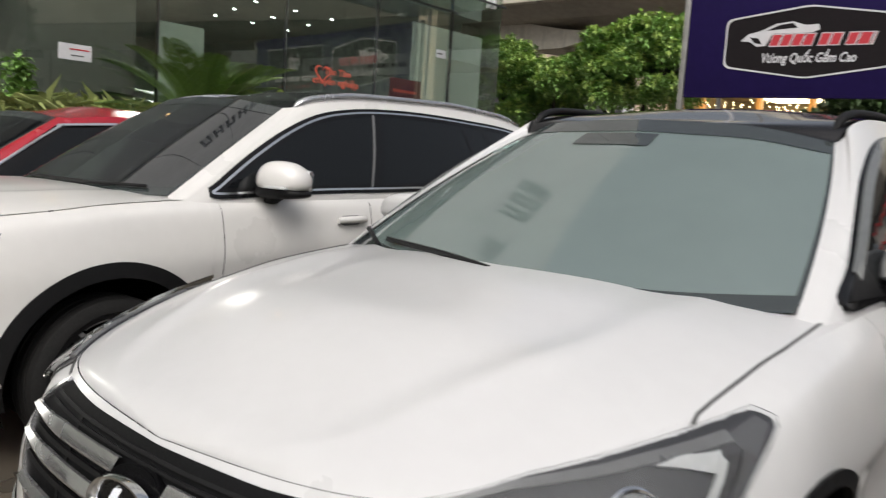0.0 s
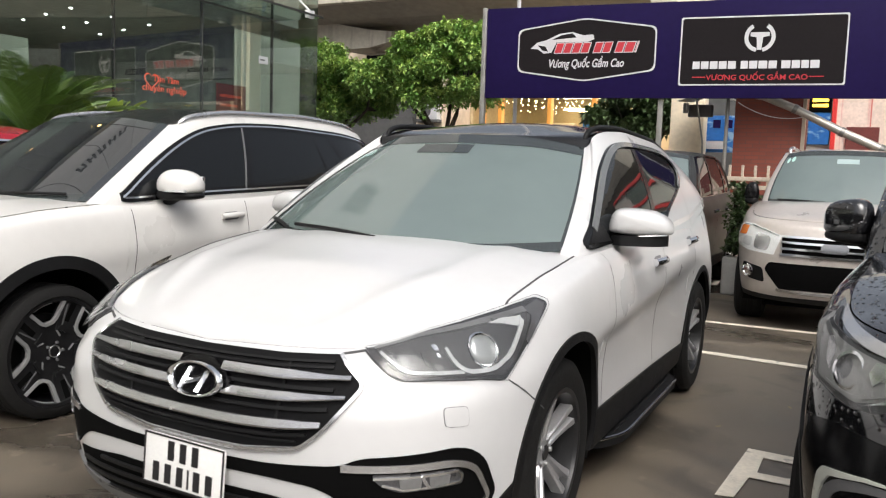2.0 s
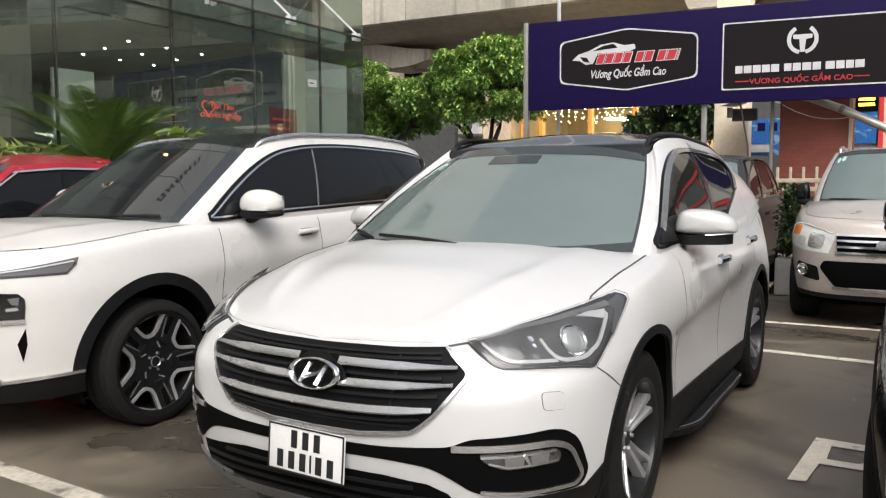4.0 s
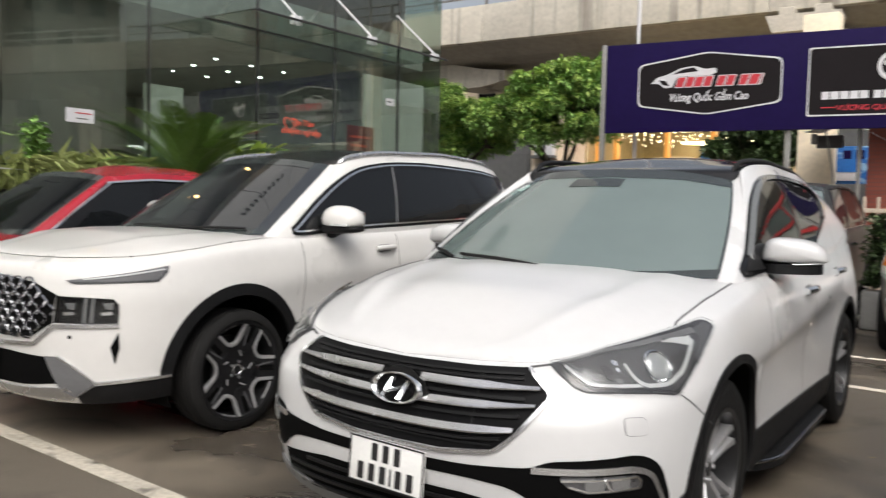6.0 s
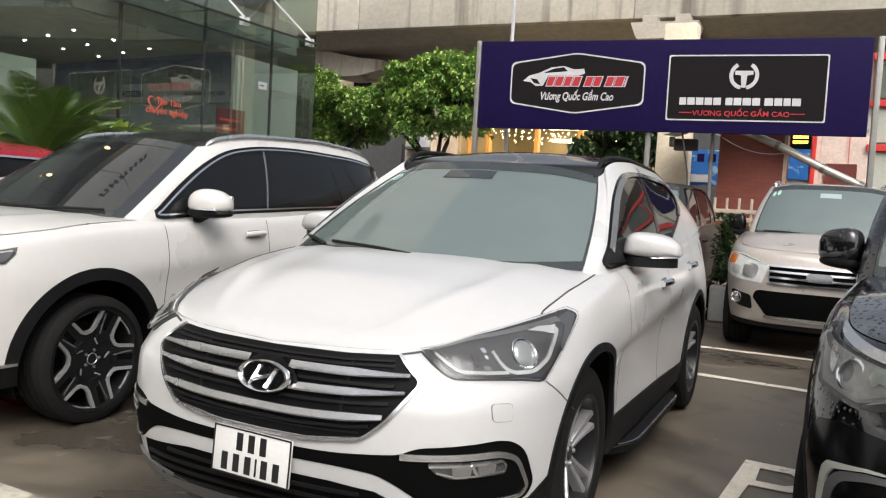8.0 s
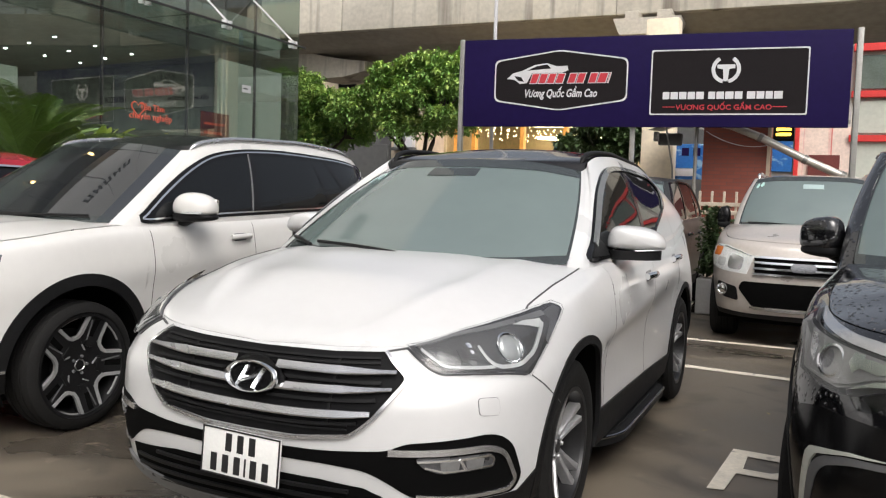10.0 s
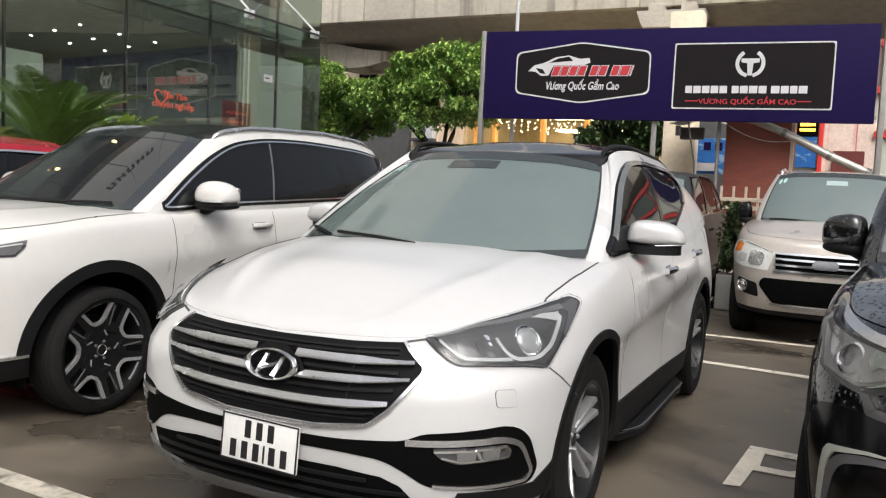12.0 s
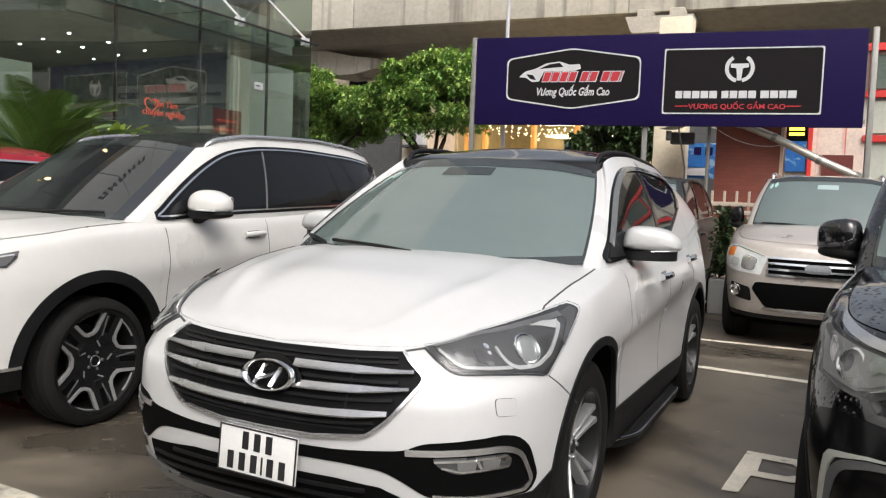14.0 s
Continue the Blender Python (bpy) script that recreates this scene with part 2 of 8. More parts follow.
def pchip(xs, ys):
    """A smooth curve through (x, y) pairs that never overshoots."""
    xs, ys = np.asarray(xs, float), np.asarray(ys, float)
    h, dl = np.diff(xs), np.diff(ys) / np.diff(xs)
    d = np.zeros(len(xs))
    d[0], d[-1] = dl[0], dl[-1]
    for i in range(1, len(xs) - 1):
        if dl[i - 1] * dl[i] > 0:
            w1, w2 = 2 * h[i] + h[i - 1], h[i] + 2 * h[i - 1]
            d[i] = (w1 + w2) / (w1 / dl[i - 1] + w2 / dl[i])

    def f(x):
        x = np.asarray(x, float)
        i = np.clip(np.searchsorted(xs, x) - 1, 0, len(xs) - 2)
        t = np.clip((x - xs[i]) / h[i], 0, 1)
        return (1 + 2 * t) * (1 - t) ** 2 * ys[i] + t * (1 - t) ** 2 * h[i] * d[i] + t * t * (3 - 2 * t) * ys[i + 1] + t * t * (t - 1) * h[i] * d[i + 1]

    return f


def round_poly(pts, r, seg=4):
    """Rounds the corners of a flat outline."""
    out, n = [], len(pts)
    for i in range(n):
        p, q, w = Vector(pts[i - 1]), Vector(pts[i]), Vector(pts[(i + 1) % n])
        a, b = (p - q), (w - q)
        k = min(r, 0.45 * a.length, 0.45 * b.length)
        a, b = q + a.normalized() * k, q + b.normalized() * k
        for j in range(seg + 1):
            t = j / seg
            out.append(tuple((1 - t) ** 2 * a + 2 * t * (1 - t) * q + t * t * b))
    return out


def eased(path, r=0.03, seg=5):
    """An open path with rounded corners."""
    p = [Vector(q) for q in path]
    out = [tuple(p[0])]
    for a, q, b in zip(p, p[1:], p[2:]):
        u, v = (a - q), (b - q)
        k = min(r, 0.48 * u.length, 0.48 * v.length)
        u, v = q + u.normalized() * k, q + v.normalized() * k
        out += [tuple((1 - t) ** 2 * u + 2 * t * (1 - t) * q + t * t * v) for t in [j / seg for j in range(seg + 1)]]
    return out + [tuple(p[-1])]


def flowing(path, n=5, closed=False):
    """A smooth curve through the points of a flat path."""
    p = [Vector(q) for q in path]
    p = [p[-1], *p, p[0], p[1]] if closed else [p[0] * 2 - p[1], *p, p[-1] * 2 - p[-2]]
    out = []
    for a, b, c, d in zip(p, p[1:], p[2:], p[3:]):
        for k in range(n):
            t = k / n
            out.append(tuple(0.5 * (2 * b + (c - a) * t + (2 * a - 5 * b + 4 * c - d) * t * t + (3 * b - a - 3 * c + d) * t ** 3)))
    return out if closed else out + [tuple(p[-2])]


def band(path, w0, w1=None):
    """The outline of a strip along a flat path, w0 wide at its start and w1 at its end."""
    w1 = w0 if w1 is None else w1
    p = [Vector(q) for q in path]
    left, right = [], []
    for i, q in enumerate(p):
        d = (p[min(i + 1, len(p) - 1)] - p[max(i - 1, 0)]).normalized()
        nn = Vector((-d.y, d.x)) * (w0 + (w1 - w0) * i / (len(p) - 1)) / 2
        left.append(tuple(q + nn)), right.append(tuple(q - nn))
    return left + right[::-1]


def sheet(poly, step, holes=()):
    """A flat mesh in (u, w), cut into cells of about the given step so that it can be bent."""
    bm = bmesh.new()
    loops = []
    for lp in (poly, *holes):
        vs = [bm.verts.new((p[0], p[1], 0)) for p in lp]
        loops += [bm.edges.new((vs[i], vs[(i + 1) % len(vs)])) for i in range(len(vs))]
    if holes:
        bmesh.ops.triangle_fill(bm, edges=loops, use_beauty=True)
    else:
        bmesh.ops.contextual_create(bm, geom=loops)
        bmesh.ops.triangulate(bm, faces=bm.faces[:])
    us, ws = [p[0] for p in poly], [p[1] for p in poly]
    sx, sy = step if isinstance(step, tuple) else (step, step)
    for lo, hi, ax, st in ((min(us), max(us), 0, sx), (min(ws), max(ws), 1, sy)):
        k = math.floor(lo / st) + 1
        while k * st < hi:
            co, no = [0, 0, 0], [0, 0, 0]
            co[ax], no[ax] = k * st, 1
            bmesh.ops.bisect_plane(bm, geom=bm.verts[:] + bm.edges[:] + bm.faces[:], plane_co=co, plane_no=no, dist=1e-6)
            k += 1
    return bm


def bend(poly, step, f, off, depth=0.006, holes=()):
    """Lays an outline on the surface f(u, w, offset), raised by off, with edges depth deep."""
    bm = sheet(poly, step, holes)
    flat = {v: (v.co.x, v.co.y) for v in bm.verts}
    rim = [e for e in bm.edges if len(e.link_faces) == 1]
    low = {}
    for v in {v for e in rim for v in e.verts}:
        low[v] = bm.verts.new(f(*flat[v], off - depth))
    for e in rim:
        a, b = e.verts
        bm.faces.new((a, b, low[b], low[a]))
    for v, (u, w) in flat.items():
        v.co = f(u, w, off)
    return bm


# ---- cars: front towards -y, front axle at y = 0, left side at +x ----
class Shell:
    """The skin of a car: a plan outline with sections laid round it. s runs round the outline from the nose, in metres; below zero on the right-hand side."""

    DS, NV = 0.01, 121

    def __init__(self, half, nose, bend_y, power, tail_y, tail, tail_power, stations):
        t = np.linspace(0, np.pi / 2, 500)
        k = 2 / power
        x1, y1 = half * np.sin(t) ** k, bend_y - (bend_y - nose) * np.cos(t) ** k
        k = 2 / tail_power
        x2, y2 = half * np.cos(t) ** k, tail_y + (tail - tail_y) * np.sin(t) ** k
        x, y = np.r_[x1, x2], np.r_[y1, y2]
        arc = np.r_[0, np.cumsum(np.hypot(np.diff(x), np.diff(y)))]
        self.s = np.arange(0, arc[-1], self.DS)
        self.cx, self.cy = np.interp(self.s, arc, x), np.interp(self.s, arc, y)
        tx, ty = np.gradient(self.cx), np.gradient(self.cy)
        ker = np.ones(9) / 9
        tx, ty = (np.convolve(np.r_[q[4:0:-1] * m, q, q[-2:-6:-1]], ker, "valid") for q, m in ((tx, 1), (ty, -1)))
        ln = np.hypot(tx, ty)
        nx, ny = ty / ln, -tx / ln
        nx[0], ny[0] = 0, -1
        self.end = float(self.s[-1])
        at = [self.s_at(q[0]) if q[0] > nose else 0.0 for q in stations]
        at[-1] = self.end
        m = len(stations[0][1])
        d = np.array([pchip(at, [q[1][i] for q in stations])(self.s) for i in range(m)]).T
        z = np.array([pchip(at, [q[2][i] for q in stations])(self.s) for i in range(m)]).T
        v = np.linspace(0, m - 1, self.NV)
        self.p = np.zeros((len(self.s), self.NV, 3))
        for i in range(len(self.s)):
            dd, zz = pchip(range(m), d[i])(v), pchip(range(m), z[i])(v)
            self.p[i] = np.stack([self.cx[i] - nx[i] * dd, self.cy[i] - ny[i] * dd, zz], 1)
        self.p[0, :, 0] = 0
        self.p[:, :, 0] = np.maximum(self.p[:, :, 0], 0)
        n = np.cross(np.gradient(self.p, axis=0), np.gradient(self.p, axis=1))
        n /= np.linalg.norm(n, axis=2, keepdims=True) + 1e-9
        self.n = n

    def s_at(self, y):
        """s of the side at that y."""
        return float(np.interp(y, self.cy, self.s))

    def at_v(self, s, v, off=0.0):
        a = min(abs(s), self.end - 1e-4) / self.DS
        i, f = int(a), a - int(a)
        b = min(max(v, 0), 1) * (self.NV - 1.001)
        j, g = int(b), b - int(b)
        i2 = min(i + 1, len(self.s) - 1)
        out = [(1 - f) * ((1 - g) * t[i, j] + g * t[i, j + 1]) + f * ((1 - g) * t[i2, j] + g * t[i2, j + 1]) for t in (self.p, self.n)]
        q = out[0] + off * out[1] / (np.linalg.norm(out[1]) + 1e-9)
        return Vector((math.copysign(q[0], s) if s else q[0], q[1], q[2]))

    def v_at(self, s, z):
        i = min(int(round(abs(s) / self.DS)), len(self.s) - 1)
        return float(np.interp(z, self.p[i, :, 2], np.linspace(0, 1, self.NV)))

    def at(self, s, z, off=0.0):
        return self.at_v(s, self.v_at(s, z), off)

    def top(self, s):
        return self.at_v(s, 1.0)

    def panel(self, s0, s1, bottom, step=0.03, rows=30, extra=()):
        """A piece of the skin from s0 to s1, from bottom(s) up to the top edge, with its edge turned in."""
        ss = sorted({round(q, 5) for q in (*np.linspace(s0, s1, max(2, int((s1 - s0) / step) + 1)), *[e for e in extra if s0 < e < s1])})
        bm = bmesh.new()
        cols = []
        for s in ss:
            v0 = self.v_at(s, bottom(s))
            col = [bm.verts.new(self.at_v(s, v0 + (1 - v0) * k / rows)) for k in range(rows + 1)]
            cols.append([bm.verts.new(self.at_v(s, v0, -0.03)), *col])
        for a, b in zip(cols, cols[1:]):
            for k in range(len(a) - 1):
                bm.faces.new((a[k], b[k], b[k + 1], a[k + 1]))
        return bm


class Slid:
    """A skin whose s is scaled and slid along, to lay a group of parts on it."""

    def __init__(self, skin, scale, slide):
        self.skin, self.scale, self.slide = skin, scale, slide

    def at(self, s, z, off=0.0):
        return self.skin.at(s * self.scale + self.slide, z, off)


def mirrored(bm):
    bmesh.ops.transform(bm, matrix=Matrix.Diagonal((-1, 1, 1, 1)), verts=bm.verts)
    return bm


def loft(rows):
    bm = bmesh.new()
    vs = [[bm.verts.new(p) for p in r] for r in rows]
    for a, b in zip(vs, vs[1:]):
        for k in range(len(a) - 1):
            bm.faces.new((a[k], a[k + 1], b[k + 1], b[k]))
    bmesh.ops.remove_doubles(bm, verts=bm.verts, dist=1e-5)
    return bm


class Cabin:
    """The glasshouse: posts from the waist to the roof edge, with panes or pillars between them."""

    def __init__(self, posts, bow=0.025, crown=0.05):
        self.posts, self.bow, self.crown = posts, bow, crown
        k = range(len(posts))
        self.f = [pchip(k, [p[j][i] for p in posts]) for j in (0, 1) for i in (0, 1, 2)]

    def at(self, u, v, off=0.0, side=1):
        lo, up = Vector([float(f(u)) for f in self.f[:3]]), Vector([float(f(u)) for f in self.f[3:]])
        out = Vector((lo.x, (-1 if u < 2.5 else 1 if u > len(self.posts) - 2.5 else 0) * 0.5, 0.15)).normalized()
        q = lo.lerp(up, v) + out * (self.bow * 4 * v * (1 - v) + off)
        return Vector((side * q.x, q.y, q.z))

    def pane(self, u0, u1, v0, v1, off=0.0, side=1, nu=8, nv=8, depth=0.0):
        rows = [[self.at(u0 + (u1 - u0) * i / nu, v0 + (v1 - v0) * j / nv, off, side) for j in range(nv + 1)] for i in range(nu + 1)]
        bm = loft(rows)
        if depth:
            rim = [e for e in bm.edges if len(e.link_faces) == 1]
            got = bmesh.ops.extrude_edge_only(bm, edges=rim)["geom"]
            for v in (g for g in got if isinstance(g, bmesh.types.BMVert)):
                v.co += (Vector((0, 1.8, 0.6)) - v.co).normalized() * depth
        return bm

    def side_at(self, y, z, off=0.0, side=1):
        """The point of the side at that y and height."""
        if not hasattr(self, "grid"):
            self.grid = np.linspace(2.6, len(self.posts) - 1, 300)
            self.low, self.high = (np.stack([f(self.grid) for f in self.f[k:k + 3]], 1) for k in (0, 3))
        v = 0.5
        for _ in range(7):
            u = float(np.interp(y, self.low[:, 1] + (self.high[:, 1] - self.low[:, 1]) * v, self.grid))
            a, b = (float(np.interp(u, self.grid, q[:, 2])) for q in (self.low, self.high))
            v = (z - a) / (b - a)
        return self.at(u, v, off, side)

    def roof(self, k0, k1, lift=0.0, n=20, span=1.0):
        rows, y0, z0 = [], self.at(0, 1.0).y, self.at(0, 1.0).z
        for i in range(61):
            u = k0 + (k1 - k0) * i / 60
            e = self.at(u, 1.0)
            t = min(1, max(0, (e.y - y0) / 0.7))
            t = t * t * (3 - 2 * t)
            mid = z0 + (e.z + self.crown - z0) * t if u < 7 else e.z + self.crown * min(1, e.x / 0.3)
            rows.append([Vector((e.x * span * j / n, e.y, lift + mid + (e.z - mid) * abs(j / n * span) ** 2.2)) for j in range(-n, n + 1)])
        return loft(rows)


def wheel(parent, x, y, r, width, rim_r, style, side, steer=0.0, drop=0.0):
    """A wheel whose outer face looks to the given side."""
    spokes, wide, deep, twin, face = style[:5]
    dish, star, flange = (*style[5:], 0.55, False, face)[:3] if len(style) == 5 else style[5:]
    hub = part("wheel", lathe([(0.02, -0.02), (0.06, -0.03), (0.065, 0.02), (0.02, 0.03)], 20), RIMDK, parent)
    hub.matrix_basis = pose(x, y, r - drop, 0, 0, steer) @ Matrix.Diagonal((side, 1, 1, 1))
    w = width / 2
    part("tyre", lathe([(rim_r - 0.005, -w * 0.8), (rim_r + 0.03, -w), (r - 0.035, -w * 1.02), (r - 0.008, -w * 0.86), (r, -w * 0.55), (r, -w * 0.52), (r - 0.01, -w * 0.5),
                        (r - 0.01, -w * 0.44), (r, -w * 0.42), (r, -w * 0.06), (r - 0.01, -w * 0.04), (r - 0.01, w * 0.04), (r, w * 0.06), (r, w * 0.42), (r - 0.01, w * 0.44),
                        (r - 0.01, w * 0.5), (r, w * 0.52), (r, w * 0.55), (r - 0.008, w * 0.86), (r - 0.035, w * 1.02), (r - 0.06, w * 1.04), (rim_r + 0.03, w), (rim_r + 0.008, w * 0.97),
                        (rim_r - 0.005, w * 0.85)], 72), TYRE, hub)
    part("rim_flange", lathe([(rim_r + 0.008, w * 0.9), (rim_r + 0.006, w * 0.985), (rim_r - 0.012, w * 0.96), (rim_r - 0.016, w * 0.84)], 64), flange, hub)
    part("rim_barrel", lathe([(rim_r + 0.004, w * 0.93), (rim_r - 0.012, w * 0.95), (rim_r - 0.02, w * 0.6), (rim_r - 0.03, -w * 0.7), (rim_r, -w * 0.8)], 64), RIMDK, hub)
    part("brake_disc", lathe([(0.05, -0.03), (rim_r * 0.68, -0.03), (rim_r * 0.68, -0.01), (0.05, -0.01)], 40), RIMDK, hub)
    part("inner_cover", lathe([(0.01, -0.03), (rim_r - 0.03, -0.04)], 40), GAP, hub)
    if star:
        on_face = lambda u, q, o: Vector((w * (0.62 + 0.26 * min(1, math.hypot(u, q) / rim_r) ** 2) + o, u, q))
        ray = lambda rad, a: (rad * rim_r * math.sin(a), rad * rim_r * math.cos(a))
        part("face_plate", bend([ray(0.56, a) for a in np.linspace(0, 2 * math.pi, 31)[:-1]], 0.05, on_face, 0.0, 0.05), RIMDK, hub)
        for k in range(5):
            a = 2 * math.pi * (k + 0.32) / 5
            part("spoke", bend([ray(0.40, a - 0.34), ray(0.62, a - 0.34), ray(0.97, a - 0.24), ray(0.975, a), ray(0.97, a + 0.24), ray(0.62, a + 0.34), ray(0.40, a + 0.34)], 0.06, on_face, 0.003, 0.05), RIMDK, hub)
            part("spoke_slot", bend(band([ray(0.58, a), ray(0.93, a)], 0.030, 0.036), 0.06, on_face, 0.0045, 0.003), GAP, hub)
            b = a + math.pi / 5
            edge = [ray(0.985, b - 0.40), ray(0.64, b - 0.26), ray(0.56, b - 0.12), ray(0.56, b + 0.12), ray(0.64, b + 0.26), ray(0.985, b + 0.40)]
            part("spoke_edge", bend(band(edge, 0.019), 0.05, on_face, 0.008, 0.02), face, hub)
            part("rim_arc", bend(band([ray(0.955, b + q) for q in np.linspace(-0.30, 0.12, 7)], 0.016), 0.06, on_face, 0.001, 0.01), face, hub)
            # raised ticks between the nuts, and a step in the spoke
            part("face_tick", bend(band([ray(0.30, a - 0.02), ray(0.40, a - 0.30)], 0.007), 0.05, on_face, 0.006, 0.006), face, hub)
            part("spoke_step", bend(band([ray(0.44, a - 0.26), ray(0.44, a + 0.26)], 0.022), 0.05, on_face, 0.010, 0.012), RIMDK, hub)
            part("spoke_slot", bend(band([ray(0.50, a - 0.10), ray(0.90, a - 0.14)], 0.008), 0.05, on_face, 0.006, 0.003), LAMPDK, hub)
    if twin:
        # broad spokes with a groove between two machined blades
        for k in range(spokes):
            bm, rings = bmesh.new(), []
            for q in np.linspace(0, 1, 7):
                rad = 0.045 + (rim_r - 0.008 - 0.045) * q
                out = w * (0.46 + 0.30 * q ** 0.8 + 0.12 * q * q)
                half = 0.024 + 0.010 * q + 0.022 * q * q
                dip = 0.006 + 0.030 * q
                rings.append([bm.verts.new((out - d, h * half, rad)) for h, d in ((-1.12, 0.045), (-1.0, 0.004), (-0.86, 0.0), (-0.46, 0.002), (-0.26, dip), (0.26, dip), (0.46, 0.002), (0.86, 0.0), (1.0, 0.004), (1.12, 0.045))])
            for a, b in zip(rings, rings[1:]):
                for i in range(9):
                    bm.faces.new((a[i], a[i + 1], b[i + 1], b[i]))
            bmesh.ops.transform(bm, matrix=Matrix.Rotation(2 * math.pi * (k + 0.12) / spokes, 4, "X"), verts=bm.verts)
            part("spoke", bm, face, hub)
        part("hub_face", lathe([(0.0, w * 0.50), (0.045, w * 0.50), (0.062, w * 0.44), (0.07, w * 0.20)], 30), face, hub)
    for k in range(0 if star or twin else spokes):
        bm, rings = bmesh.new(), []
        for rad, out, ww in ((0.05, w * dish, wide * 0.8), (rim_r * 0.4, w * (0.22 + 0.8 * dish), wide * 0.75), (rim_r * 0.75, w * 0.82, wide * 0.8), (rim_r - 0.006, w * 0.9, wide * 1.1)):
            rings.append([bm.verts.new((o, q, rad)) for q, o in ((-ww / 2, out - deep), (-ww * 0.42, out), (ww * 0.42, out), (ww / 2, out - deep))])
        for a, b in zip(rings, rings[1:]):
            for i in range(4):
                bm.faces.new((a[i], a[(i + 1) % 4], b[(i + 1) % 4], b[i]))
        bmesh.ops.transform(bm, matrix=Matrix.Rotation(2 * math.pi * (k + 0.5) / spokes, 4, "X"), verts=bm.verts)
        part("spoke", bm, face, hub)
    part("hub_cap", lathe([(0.0, w * (dish + 0.13)), (0.026, w * (dish + 0.13)), (0.03, w * (dish + 0.09)), (0.034, w * (dish - 0.1))], 24), RIMDK, hub)
    if star:
        part("centre_ring", lathe([(0.028, w * 0.68), (0.030, w * 0.70), (0.034, w * 0.70), (0.036, w * 0.66)], 24), SATIN, hub)
    for k in range(5):
        a = 2 * math.pi * k / 5
        bm = lathe([(0.0, w * (0.72 if star else 0.58)), (0.008, w * (0.72 if star else 0.58)), (0.010, w * 0.5)], 10)
        bmesh.ops.translate(bm, verts=bm.verts, vec=(0, 0.05 * math.cos(a), 0.05 * math.sin(a)))
        part("wheel_nut", bm, LAMPDK if star else RIM, hub)
    return hub


def build_shell(car, sh, cab, paint, arch, sill, cowl_y, doors, roof_mat, hood_bulge=0.055, hood_fade=0.8, ridge=0.012, glass_kinds=None, rear_axle=2.7, clad=0.05, liner=True, screen=None, ridge_in=0.62, base_trim=CHROME, nose=0.03, dlo=None, gap_mat=GAP, dlo_rim=CHROME, front_axle=0.0, rim_w=0.046):
    """Body panels, bonnet, roof, panes and wheel arches of a car."""
    r, hz = arch

    def bottom(s):
        y = float(np.interp(abs(s), sh.s, sh.cy))
        z = sh.at_v(s, 0.0).z
        for ax in (front_axle, rear_axle):
            if abs(y - ax) < r:
                z = max(z, hz + math.sqrt(r * r - (y - ax) ** 2))
        return z

    extra = []
    for ax in (front_axle, rear_axle):
        for q in np.linspace(-math.pi / 2, math.pi / 2, 61):
            extra.append(sh.s_at(ax + r * 0.9999 * math.sin(q)))
        extra += [sh.s_at(ax - r * 1.0001), sh.s_at(ax + r * 1.0001)]
    cut = [sh.s_at(y) for y in doors]
    nose_end = sh.s_at(front_axle - r - 0.03)
    g = 0.0025
    part("front_bumper", sh.panel(-nose_end, nose_end, bottom, 0.025, 34), paint, car)
    names = ["front_fender"] + ["front_door", "rear_door", "rear_quarter"]
    edges = [nose_end, *cut, sh.s_at(rear_axle + r + 0.25)]
    for i, name in enumerate(names):
        for side in (1, -1):
            bm = sh.panel(edges[i] + (g if i else 0), edges[i + 1] - g, bottom, 0.04, 34, extra)
            part(name, bm if side > 0 else mirrored(bm), paint, car)
    for side in (1, -1):
        bm = sh.panel(edges[-1] + g, sh.end - 0.001, bottom, 0.05, 24)
        part("rear_bumper", bm if side > 0 else mirrored(bm), paint, car)
        # dark backing behind the gaps between panels
        for e in edges[1:-1]:
            z0 = bottom(e)
            path = [(e, z0 + (sh.top(e).z - 0.002 - z0) * k / 14) for k in range(15)]
            bm = bend(band(path, 0.03), 0.05, sh.at, -0.008, 0.002)
            part("panel_gap", bm if side > 0 else mirrored(bm), GAP, car)
    # bonnet
    sc = sh.s_at(cowl_y)
    rows, n = [], 28
    y_n = sh.top(0).y
    for i in range(61):
        s = sc * (i / 60) ** 1.1
        e = sh.top(s)
        t = min(1, (e.y - y_n) / 0.55)
        bulge = hood_bulge * t * t * (3 - 2 * t)
        row = []
        fade = 1 - hood_fade * max(0, (e.y - y_n - 0.5) / max(0.1, cowl_y - y_n - 0.5))
        crease = 1 - 0.95 * max(0, (e.y - y_n - 0.4) / max(0.1, cowl_y - y_n - 0.4))
        for j in range(-n, n + 1):
            a = abs(j) / n
            z = e.z + (0.004 if gap_mat is GAP else 0.0) + fade * bulge * (1 - a ** 2.3) + fade * nose * (1 - math.exp(-(e.y - y_n) / 0.05)) * (1 - a ** 5) + crease * ridge * t * math.exp(-(((a - ridge_in - 0.06 * t) / 0.055) ** 2)) - crease * ridge * 0.6 * t * math.exp(-(((a - ridge_in + 0.10) / 0.10) ** 2))
            row.append(Vector((e.x * (j / n) * (0.997 if gap_mat is GAP else 1.0), e.y + 0.003, z)))
        rows.append(row)
    bonnet_rows = rows
    part("bonnet", loft(rows), paint, car)
    for side in (1, -1):
        pts = [sh.top(sc * k / 60) for k in range(61)]
        rows = [[p + Vector((-0.02, 0.0, -0.012)), p + Vector((0.012, -0.006, -0.010))] for p in pts]
        bm = loft(rows)
        if gap_mat is GAP:
            part("bonnet_gap", bm if side > 0 else mirrored(bm), gap_mat, car)
    # glasshouse
    K = len(cab.posts) - 1
